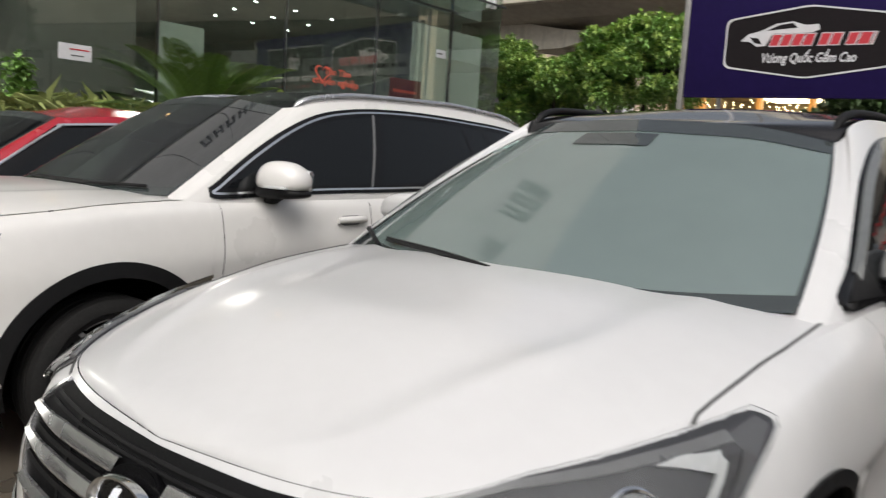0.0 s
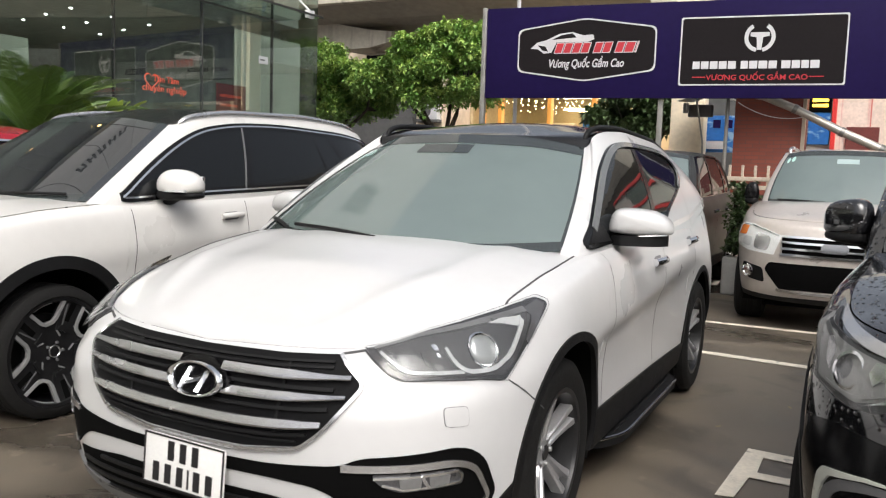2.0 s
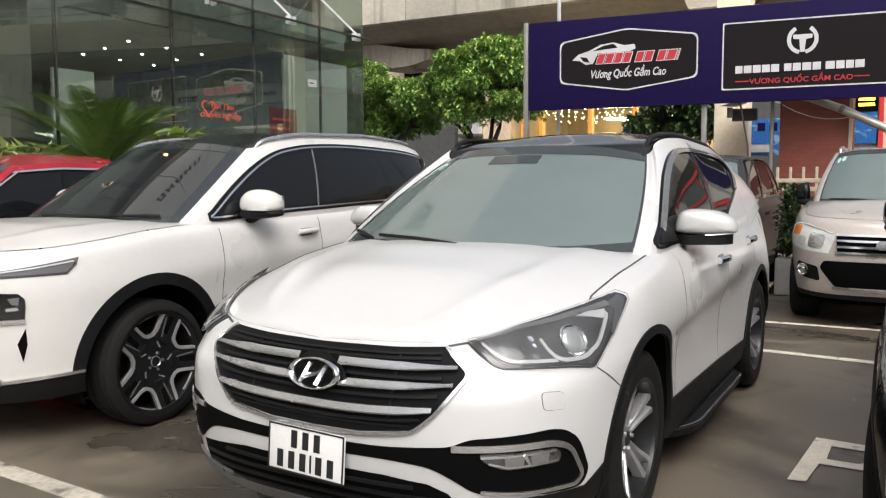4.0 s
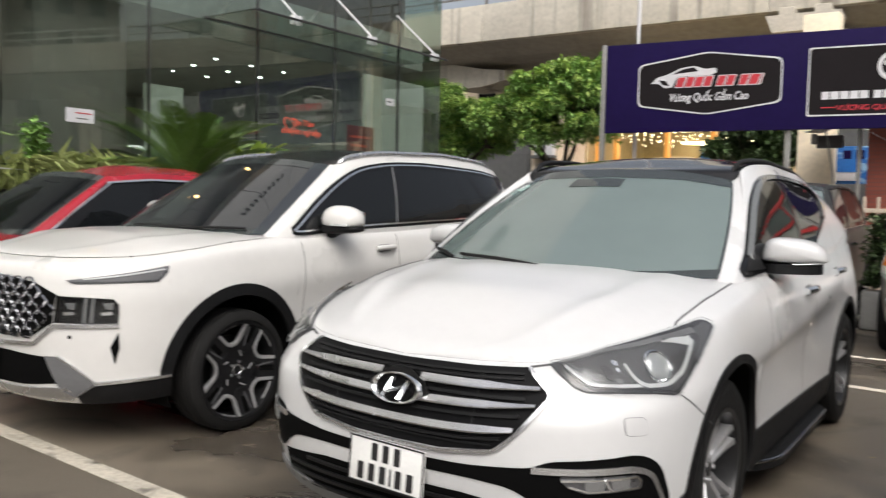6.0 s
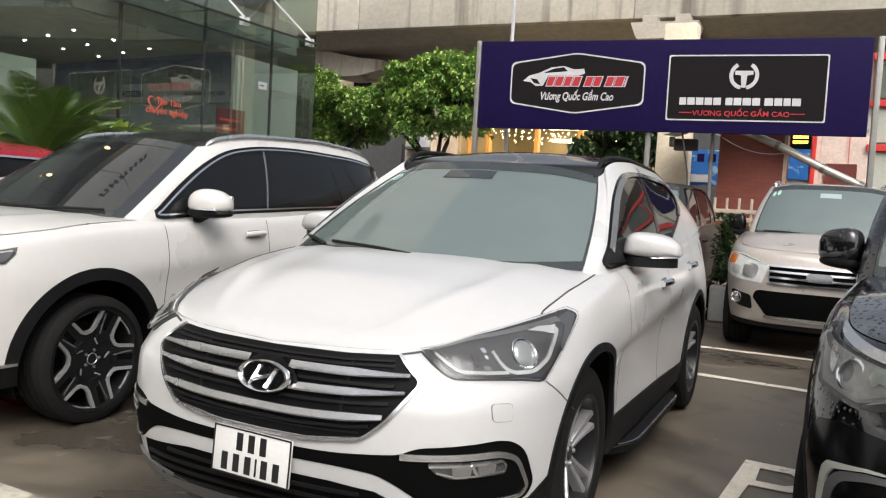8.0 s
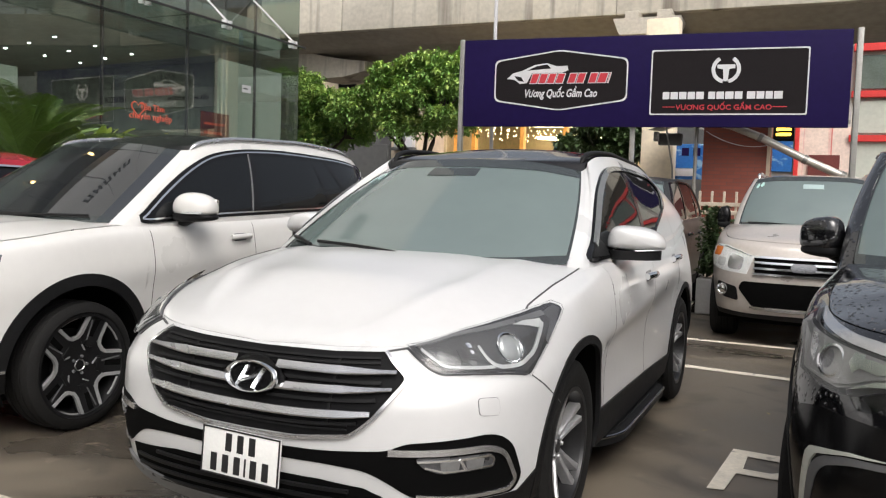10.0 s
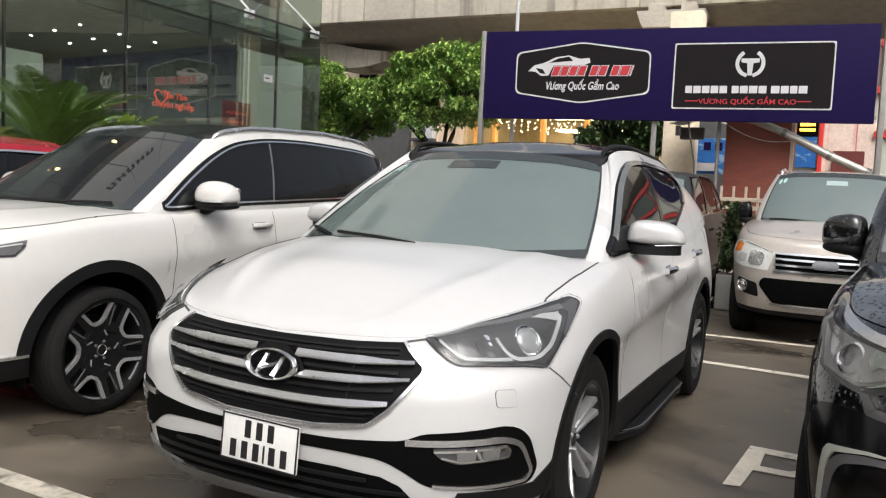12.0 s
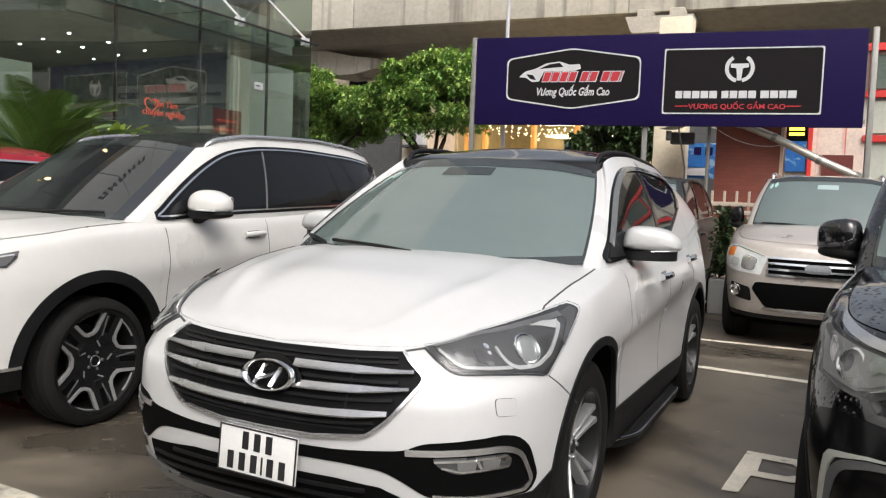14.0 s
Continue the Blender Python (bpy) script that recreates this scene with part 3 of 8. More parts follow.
    kinds = glass_kinds or ["screen", "screen", "pillar", "sail", "pane", "black", "pane", "black", "pane", "pillar", "rear"]
    rows = [[cab.at(3.95 + (K - 3.95) * i / 60, 0.0, 0.012, 1) + Vector((0, 0, dz)) for dz in (-0.10, 0.012)] for i in range(61)]
    for side in (1, -1):
        bm = loft(rows)
        part("waist_panel", bm if side > 0 else mirrored(bm), paint, car)
    part("windscreen", loft([[cab.at(abs(u), 0.03 + 0.94 * j / 10, 0.0, -1 if u < 0 else 1) for j in range(11)] for u in np.linspace(-1.98, 1.98, 41)]), screen or SCREEN, car)
    for v0, v1, nm in ((-0.03, 0.050, "cowl_border"), (0.905, 1.0, "header_border")):
        part(nm, loft([[cab.at(abs(u), v0 + (v1 - v0) * j / 3, 0.003, -1 if u < 0 else 1) for j in range(4)] for u in np.linspace(-1.98, 1.98, 41)]), HEADER, car)
    for side in (1, -1):
        part("screen_border", cab.pane(1.915, 2.0, 0.0, 1.0, 0.004, side), HEADER, car)
        if dlo:
            outline, bars = dlo
            on_side = lambda y, z, o: cab.side_at(y, z, o, side)
            part("cabin_side", loft([[cab.at(3 + (K - 4) * i / 70, -0.14 + 1.14 * j / 16, 0.006, side) for j in range(17)] for i in range(71)]), paint, car)
            shape = flowing(outline, 4, True)
            part("window_rim", bend(band(shape + shape[:1], rim_w), (0.07, 0.05), on_side, 0.016, 0.012), GLOSSK, car)
            part("window_trim", bend(band(shape + shape[:1], 0.010), (0.07, 0.05), on_side, 0.020, 0.012), dlo_rim, car)
            part("window_pane", bend(shape, (0.07, 0.05), on_side, 0.013, 0.008), TINT, car)
            for (y0, z0), (y1, z1), w in bars:
                part("pillar_cover", bend(band([(y0, z0), (y1, z1)], w), (0.07, 0.05), on_side, 0.0155, 0.006), GLOSSK, car)
        for k, kind in enumerate(kinds):
            if dlo and 2 < k < K - 1:
                continue
            if kind == "pane":
                part("window_pane", cab.pane(k, k + 1, 0.0, 0.965, -0.006, side), TINT, car)
                part("roof_side", cab.pane(k, k + 1, 0.95, 1.0, 0.0, side, 8, 2), paint, car)
            elif kind in ("black", "sail"):
                part("pillar_cover", cab.pane(k, k + 1, -0.08 if kind == "sail" else 0.0, 0.965, 0.0, side, 3, 8), GLOSSK, car)
                part("roof_side", cab.pane(k, k + 1, 0.95, 1.0, 0.0, side, 3, 2), paint, car)
            elif kind == "pillar":
                part("pillar", loft([[cab.at(k + i / 8, -0.16 + 1.16 * j / 12, 0.006 + 0.007 * math.sin(math.pi * i / 8), side) for j in range(13)] for i in range(9)]), paint, car)
            elif kind == "rear":
                part("rear_window", cab.pane(k, k + 1, 0.05, 0.95, -0.002, side), TINT, car)
        if dlo:
            continue
        lo, hi = 3, kinds.index("pillar", 4)
        rows = [[cab.at(lo + (hi - lo) * i / 50, v, off, side) for v, off in ((0.0, 0.004), (0.0, 0.012), (0.035, 0.012), (0.035, 0.0))] for i in range(51)]
        part("waist_trim", loft(rows), base_trim, car)
        rows = [[cab.at(2.9 + (hi - 2.9) * i / 50, v, off, side) for v, off in ((0.93, 0.002), (0.93, 0.008), (0.965, 0.008), (0.965, 0.0))] for i in range(51)]
        part("window_frame", loft(rows), GLOSSK, car)
    part("roof", cab.roof(0, K), roof_mat, car)
    # arches
    for ax in (front_axle, rear_axle):
        for side in (1, -1):
            x_out = float(np.interp(ax, sh.cy, sh.cx))
            rows = []
            for q in np.linspace(-0.35, math.pi + 0.35, 41):
                y, z = ax + (r - 0.003) * math.cos(q), hz + (r - 0.003) * math.sin(q)
                edge = sh.at(sh.s_at(y), max(z, sh.at_v(sh.s_at(y), 0.0).z), 0.0).x
                rows.append([Vector((x, y, z)) for x in (edge - 0.002, x_out - 0.30, x_out - 0.42)])
            bm = loft(rows)
            bm.faces.ensure_lookup_table()
            part("wheel_housing", bm if side > 0 else mirrored(bm), GAP, car)
            back = bmesh.new()
            box(back, (x_out - 0.43, ax - r - 0.02, 0.2), (x_out - 0.40, ax + r + 0.02, hz + r + 0.02))
            part("housing_wall", back if side > 0 else mirrored(back), GAP, car)
            if clad:
                q0 = math.asin(min(0.95, (hz - 0.26) / r))
                arc = [(r + clad / 2 - 0.006, q) for q in np.linspace(-q0, math.pi + q0, 41)]
                path = [(sh.s_at(ax + a * math.cos(q)), hz + a * math.sin(q)) for a, q in arc]
                bm = bend(band(path, clad), 0.06, sh.at, 0.007, 0.02)
                part("arch_trim", bm if side > 0 else mirrored(bm), CLAD, car)
    under = bmesh.new()
    box(under, (-0.58, sh.cy[0] + 0.22, max(sill, 0.24) - 0.02), (0.58, tail_of(sh) - 0.2, 0.62))
    # Low middle box, added to block light and view beneath the car.
    box(under, (-0.56, sh.cy[0] + 0.75, sill - 0.02), (0.56, tail_of(sh) - 0.5, 0.6))
    box(under, (-0.84, front_axle + r + 0.06, sill), (0.84, rear_axle - r - 0.06, 0.5))
    part("underbody", under, GAP, car)
    if clad:
        for side in (1, -1):
            a, b = sh.s_at(front_axle + r + 0.01), sh.s_at(rear_axle - r - 0.01)
            zs = sh.at_v(sh.s_at(1.3), 0).z
            poly = [(a, zs), (b, zs), (b, zs + 0.14), (a, zs + 0.17)]
            bm = bend(poly, 0.08, sh.at, 0.008, 0.03)
            part("sill_trim", bm if side > 0 else mirrored(bm), CLAD, car)
    # deck under the panes, so that no light falls through
    part("parcel_deck", loft([[cab.at(K * i / 40, 0.02, -0.02, sd) for sd in (-1, 1)] for i in range(41)]), GAP, car)
    return bonnet_rows


def tail_of(sh):
    return float(sh.cy[-1])


def bonnet_seam(car, rows, path, width=0.006):
    """A thin dark joint along a plan path on the bonnet, on both sides."""
    ys = [r[0].y for r in rows]
    pts = []
    fine = []
    for (x0, y0), (x1, y1) in zip(path, path[1:]):
        fine += [(x0 + (x1 - x0) * k / 6, y0 + (y1 - y0) * k / 6) for k in range(6)]
    for x, y in fine + [path[-1]]:
        pts.append(Vector((x, y, float(np.interp(y, ys, [float(np.interp(x, [p.x for p in r], [p.z for p in r])) for r in rows])))))
    for side in (1, -1):
        lines = []
        for i, p in enumerate(pts):
            d = (pts[min(i + 1, len(pts) - 1)] - pts[max(i - 1, 0)]).normalized()
            n = Vector((d.y, -d.x, 0)).normalized() * width / 2
            lines.append([p - n - Vector((0, 0, 0.004)), p - n + Vector((0, 0, 0.003)), p + n + Vector((0, 0, 0.003)), p + n - Vector((0, 0, 0.004))])
        bm = loft(lines)
        part("bonnet_joint", bm if side > 0 else mirrored(bm), SEAM, car)


def door_mirror(car, x, y, z, side, paint, size=(0.24, 0.13, 0.15), lean=8, foot=CLAD, sq=0.72, drop=0.10, arm=0.15, lamp=True):
    """A door mirror: cap, dark base, lamp strip and glass."""
    m = pose(x * side, y, z, 0, 0, lean * side)
    bm = bmesh.new()
    bmesh.ops.create_uvsphere(bm, u_segments=28, v_segments=18, radius=1)
    low = bm.copy()
    for v in bm.verts:
        q = Vector([math.copysign(abs(c) ** sq, c) for c in v.co])
        k = q.x * side * 0.5 + 0.5
        v.co = Vector((q.x * size[0] / 2, q.y * size[1] / 2 + 0.035 * k * k, q.z * size[2] * (0.66 - drop * k * k) if q.z > 0 else q.z * size[2] * 0.30 + 0.03 * drop * k))
    bmesh.ops.transform(bm, matrix=m, verts=bm.verts)
    cap = part("door_mirror", bm, paint, car)
    for v in low.verts:
        q = Vector([math.copysign(abs(c) ** 0.7, c) for c in v.co])
        k = q.x * side * 0.5 + 0.5
        v.co = Vector((q.x * size[0] * 0.485, q.y * size[1] * 0.47 + 0.035 * k * k, -size[2] * 0.28 + q.z * size[2] * (0.24 - 0.10 * k)))
    bmesh.ops.transform(low, matrix=m, verts=low.verts)
    part("lower_shell", low, foot, cap)
    w = rbox((-size[0] * 0.12 if side > 0 else -size[0] * 0.36, -size[1] / 2 - 0.001, -size[2] * 0.16), (size[0] * 0.36 if side > 0 else size[0] * 0.12, -size[1] / 2 + 0.03, -size[2] * 0.09), 0.004, 2, m)
    if lamp:
        part("indicator", w, LED, cap)
    w = rbox((-size[0] / 2 + 0.025, size[1] / 2 - 0.02, -size[2] * 0.22), (size[0] / 2 - 0.025, size[1] / 2 + 0.012, size[2] * 0.42), 0.012, 2, m)
    part("mirror_glass", w, CHROME, cap)
    q = Vector((x * side, y, z - size[2] * 0.42))
    rows = []
    for t, hx, hz in ((0.0, 0.045, 0.022), (0.35, 0.05, 0.026), (0.7, 0.055, 0.030), (1.0, 0.07, 0.036)):
        c = q + Vector((-(0.02 + arm * t) * side, 0.02 + 0.02 * t, 0.015 - 0.075 * t))
        rows.append([c + Vector((0, hx * math.cos(a), hz * math.sin(a))) for a in np.linspace(0, 2 * math.pi, 13)])
    part("mirror_arm", loft(rows), foot, cap)


def blade_mirror(car, x, y, z, side, paint, lean=8):
    """A door mirror with a domed cap over a flat black blade that runs in to the door."""
    m = pose(x * side, y, z, 0, 0, lean * side)
    outline = flowing([(-0.142, 0.000), (-0.140, 0.038), (-0.124, 0.080), (-0.090, 0.100), (-0.02, 0.102), (0.05, 0.093), (0.10, 0.073), (0.132, 0.042), (0.140, 0.008), (0.128, -0.010), (0.06, -0.019), (-0.04, -0.018), (-0.12, -0.010), (-0.142, 0.0)])[:-1]
    cx, cz = 0.0, 0.042
    rings = []
    for f, dy in ((0.93, 0.078), (0.99, 0.060), (1.0, 0.030), (0.99, -0.005), (0.965, -0.035), (0.91, -0.062), (0.82, -0.080), (0.68, -0.092), (0.48, -0.099), (0.25, -0.102), (0.01, -0.103)):
        rings.append([m @ Vector(((cx + (px - cx) * f) * side, dy + 0.030 * ((cx + (px - cx) * f + 0.14) / 0.28) ** 2, cz + (pz - cz) * f)) for px, pz in outline + outline[:1]])
    cap = part("door_mirror", loft(rings), paint, car)
    blade = round_poly([(-0.235, 0.05), (-0.15, -0.035), (-0.08, -0.085), (0.05, -0.070), (0.112, -0.02), (0.126, 0.045), (0.05, 0.072), (-0.15, 0.075), (-0.235, 0.085)], 0.03)
    drop = lambda u, w, o: m @ Vector((u * side, w, -0.050 + 0.012 * u + o))
    part("lower_blade", bend(blade, 0.06, drop, 0.034, 0.046), CLAD, cap)
    part("indicator", tube([m @ Vector((u * side, -0.082 + 0.9 * max(0, u) ** 2 * 4.0, -0.016 + 0.06 * max(0, u))) for u in (0.0, 0.03, 0.06, 0.09, 0.115)], 0.003, 8), SATIN, cap)
    part("mirror_glass", bend(round_poly([(-0.125, 0.0), (-0.105, 0.090), (0.06, 0.088), (0.122, 0.035), (0.115, 0.0)], 0.03), 0.06, lambda u, w, o: m @ Vector((u * side, 0.082 + o, w)), 0.006, 0.012), CHROME, cap)


def door_handle(car, sh, y, z, side, metal=CHROME, long=0.2):
    s = sh.s_at(y)
    bow = [sh.at(s + long * (k / 8 - 0.5), z + 0.006 * (k / 8), 0.012 + 0.026 * math.sin(math.pi * k / 8)) for k in range(9)]
    bm = tube(bow, 0.019, 10)
    h = part("door_handle", bm if side > 0 else mirrored(bm), metal, car)
    bm = bend(round_poly([(s - 0.07, z - 0.028), (s + 0.07, z - 0.022), (s + 0.07, z + 0.03), (s - 0.07, z + 0.026)], 0.025), 0.03, sh.at, 0.002, 0.004)
    part("handle_cup", bm if side > 0 else mirrored(bm), SKID, h)


def lay(car, sh, name, poly, off, material, depth=0.008, step=0.035, both=True, parent=None, holes=(), label=""):
    """Lays an outline in (s, z) on the skin, on both sides if asked; returns the pieces."""
    made = []
    for side in (1, -1) if both else (1,):
        bm = bend(poly, step, sh.at, off, depth, holes)
        made.append(part(name, bm if side > 0 else mirrored(bm), material, parent[len(made)] if parent else car, label))
        if name == "lamp_cover":
            made[-1].visible_shadow = False
    return made


def oval_badge(car, m, w, h, name="badge"):
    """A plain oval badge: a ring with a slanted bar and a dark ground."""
    ring = bmesh.new()
    out = [[] for _ in range(6)]
    for k in range(40):
        a = 2 * math.pi * k / 40
        for i, (f, d) in enumerate(((1.0, 0.0), (0.985, 0.010), (0.93, 0.017), (0.86, 0.016), (0.80, 0.010), (0.78, 0.0))):
            out[i].append(ring.verts.new(m @ Vector((w / 2 * f * math.cos(a), -d, h / 2 * f * math.sin(a)))))
    for a, b in zip(out, out[1:]):
        for k in range(40):
            ring.faces.new((a[k], a[(k + 1) % 40], b[(k + 1) % 40], b[k]))
    bd = part(name, ring, CHROME, car)
    face = bmesh.new()
    face.faces.new([face.verts.new(m @ Vector((w * 0.41 * math.cos(2 * math.pi * k / 32), -0.003, h * 0.41 * math.sin(2 * math.pi * k / 32)))) for k in range(32)])
    part("badge_ground", face, GLOSSK, bd)
    for a, b, t in (((-0.24, -0.29), (-0.07, 0.33), 0.060), ((0.07, -0.33), (0.24, 0.29), 0.060), ((-0.19, -0.12), (0.19, 0.12), 0.085)):
        bar = bmesh.new()
        pts = band([(a[0] * w, a[1] * h), (b[0] * w, b[1] * h)], t * w)
        lo = [bar.verts.new(m @ Vector((p[0], -0.002, p[1]))) for p in pts]
        r0, r1 = (bar.verts.new(m @ Vector((q[0] * w * 0.96, -0.018, q[1] * h * 0.96))) for q in (a, b))
        bar.faces.new((lo[0], lo[1], r1, r0)), bar.faces.new((lo[2], lo[3], r0, r1)), bar.faces.new((lo[1], lo[2], r1)), bar.faces.new((lo[3], lo[0], r0))
        part("badge_bar", bar, CHROME, bd, smooth=False)
    return bd


def plate(car, m, rows, w=0.33, h=0.165):
    """A number plate with raised border and plain bars in place of its characters."""
    pl = part("license_plate", rbox((-w / 2, -0.006, -h / 2), (w / 2, 0.006, h / 2), 0.006, 2, m), PLATE, car, "white plate with black characters as plain bars")
    rim = bmesh.new()
    for a, b in (((-w / 2, h / 2 - 0.005), (w / 2, h / 2)), ((-w / 2, -h / 2), (w / 2, -h / 2 + 0.005)), ((-w / 2, -h / 2 + 0.005), (-w / 2 + 0.005, h / 2 - 0.005)), ((w / 2 - 0.005, -h / 2 + 0.005), (w / 2, h / 2 - 0.005))):
        box(rim, (a[0], -0.0085, a[1]), (b[0], -0.005, b[1]), m)
    part("plate_border", rim, INK, pl, smooth=False)
    for z, widths in rows:
        x = -sum(widths) / 2 - 0.008 * (len(widths) - 1) / 2
        for q in widths:
            bm = rbox((x + 0.18 * q, -0.009, z - 0.031), (x + 0.82 * q, -0.0055, z + 0.031), 0.0012, 1, m)
            part("plate_bar", bm, INK, pl)
            x += q + 0.008
    return pl


def wiper(car, cab, u0, v0, u1, v1):
    pts = [cab.at(abs(u0 + (u1 - u0) * k / 8), v0 + (v1 - v0) * k / 8 + 0.01 * math.sin(math.pi * k / 8), 0.022, -1 if u0 + (u1 - u0) * k / 8 < 0 else 1) for k in range(9)]
    part("wiper", tube(pts, 0.009, 6), CLAD, car)


def roof_rail(car, cab, k0, k1, material, lift=0.045, r=0.016, inset=0.03):
    for side in (1, -1):
        pts = []
        for i in range(31):
            t = i / 30
            e = cab.at(k0 + (k1 - k0) * t, 1.0, 0, side)
            pts.append(e + Vector((-inset * side, 0, -0.004 + lift * min(1, math.sin(math.pi * t) * 4) ** 0.7)))
        rows = []
        for i, p in enumerate(pts):
            d = (pts[min(i + 1, 30)] - pts[max(i - 1, 0)]).normalized()
            a = d.cross(Vector((0, 0, 1))).normalized()
            b = a.cross(d)
            k = r * (0.35 + 0.65 * min(1, 5 * math.sin(math.pi * i / 30)) ** 0.6)
            rows.append([p + a * (k * 1.15 * math.cos(q)) + b * (k * math.sin(q)) for q in np.linspace(0, 2 * math.pi, 13)])
        part("roof_rail", loft(rows), material, car)


# ---- white SUV in the middle bay ----
main_shell = Shell(0.945, -0.955, 0.25, 3.5, 3.0, 3.755, 3.2, [
    (-9, (0.10, 0.05, 0.015, 0.0, 0.018, 0.040, 0.065, 0.088), (0.22, 0.28, 0.40, 0.54, 0.66, 0.75, 0.82, 0.855)),
    (-0.87, (0.10, 0.05, 0.015, 0.0, 0.008, 0.040, 0.078, 0.132), (0.22, 0.28, 0.40, 0.54, 0.675, 0.755, 0.832, 0.880)),
    (-0.62, (0.08, 0.03, 0.01, 0.0, 0.004, 0.044, 0.098, 0.170), (0.24, 0.31, 0.44, 0.57, 0.705, 0.80, 0.882, 0.930)),
    (-0.22, (0.05, 0.02, 0.0, 0.0, 0.003, 0.028, 0.07, 0.135), (0.26, 0.36, 0.48, 0.62, 0.75, 0.87, 0.96, 0.995)),
    (0.05, (0.04, 0.015, 0.0, 0.0, 0.0, 0.015, 0.05, 0.12), (0.26, 0.40, 0.54, 0.67, 0.80, 0.92, 1.01, 1.045)),
    (0.55, (0.06, 0.046, 0.048, 0.036, 0.0, 0.014, 0.045, 0.09), (0.26, 0.40, 0.55, 0.70, 0.81, 0.95, 1.05, 1.09)),
    (1.5, (0.06, 0.048, 0.056, 0.046, 0.0, 0.010, 0.035, 0.065), (0.26, 0.40, 0.55, 0.72, 0.87, 0.97, 1.07, 1.11)),
    (2.15, (0.06, 0.038, 0.034, 0.034, 0.004, 0.014, 0.045, 0.08), (0.27, 0.40, 0.55, 0.75, 0.91, 1.0, 1.09, 1.135)),
    (2.6, (0.06, 0.03, 0.012, 0.012, 0.015, 0.03, 0.06, 0.095), (0.28, 0.40, 0.55, 0.72, 0.90, 1.0, 1.10, 1.16)),
    (3.4, (0.08, 0.05, 0.03, 0.03, 0.05, 0.08, 0.11, 0.15), (0.30, 0.40, 0.55, 0.72, 0.90, 1.04, 1.16, 1.22)),
    (9, (0.08, 0.03, 0.0, 0.0, 0.03, 0.06, 0.09, 0.13), (0.32, 0.42, 0.55, 0.70, 0.88, 1.04, 1.16, 1.22)),
])
main_cabin = Cabin([
    ((0, 0.10, 1.085), (0, 0.99, 1.60)), ((0.45, 0.17, 1.095), (0.36, 1.01, 1.585)), ((0.755, 0.36, 1.115), (0.585, 1.12, 1.545)),
    ((0.818, 0.435, 1.115), (0.607, 1.155, 1.592)), ((0.846, 0.70, 1.115), (0.618, 1.33, 1.634)), ((0.875, 1.50, 1.13), (0.627, 1.64, 1.648)),
    ((0.875, 1.60, 1.13), (0.627, 1.72, 1.648)), ((0.865, 2.42, 1.17), (0.617, 2.45, 1.622)), ((0.86, 2.50, 1.175), (0.615, 2.52, 1.616)),
    ((0.83, 3.02, 1.24), (0.60, 3.0, 1.555)), ((0.74, 3.48, 1.25), (0.55, 3.32, 1.50)), ((0, 3.62, 1.22), (0, 3.44, 1.54)),
])
main_car = thing("white_suv", "white SUV with chrome-barred grille and black glass roof, parked", "car", "parked cars", m=pose(0.02, 0, 0))
main_dlo = ([(0.455, 1.118), (0.575, 1.193), (0.717, 1.287), (0.857, 1.374), (0.998, 1.450), (1.21, 1.535), (1.44, 1.573), (1.86, 1.575), (2.34, 1.556), (2.55, 1.496), (2.56, 1.43), (2.35, 1.34), (1.93, 1.235), (1.65, 1.155), (1.2, 1.138), (0.7, 1.122)],
            [((1.50, 1.15), (1.63, 1.56), 0.07)])
main_bonnet = build_shell(main_car, main_shell, main_cabin, WHITE, (0.435, 0.375), 0.24, 0.44, (0.56, 1.52, 2.40), FRIT, nose=0.045, hood_fade=0.46, ridge=0.015, clad=0.036, dlo=main_dlo, gap_mat=WHITE, front_axle=0.03, dlo_rim=GLOSSK, rim_w=0.02)
bonnet_seam(main_car, main_bonnet, [(0.80, -0.315), (0.79, -0.27), (0.792, -0.21), (0.80, -0.10), (0.812, 0.10), (0.814, 0.25), (0.812, 0.40)])
for wx, wy in ((0.782, 0.03), (0.80, 2.7)):
    for sd in (1, -1):
        wheel(main_car, wx * sd, wy, 0.368, 0.235, 0.247, (5, 0.055, 0.05, 0.055, RIM, 0.42, False, RIMDK), sd)
sM = main_shell
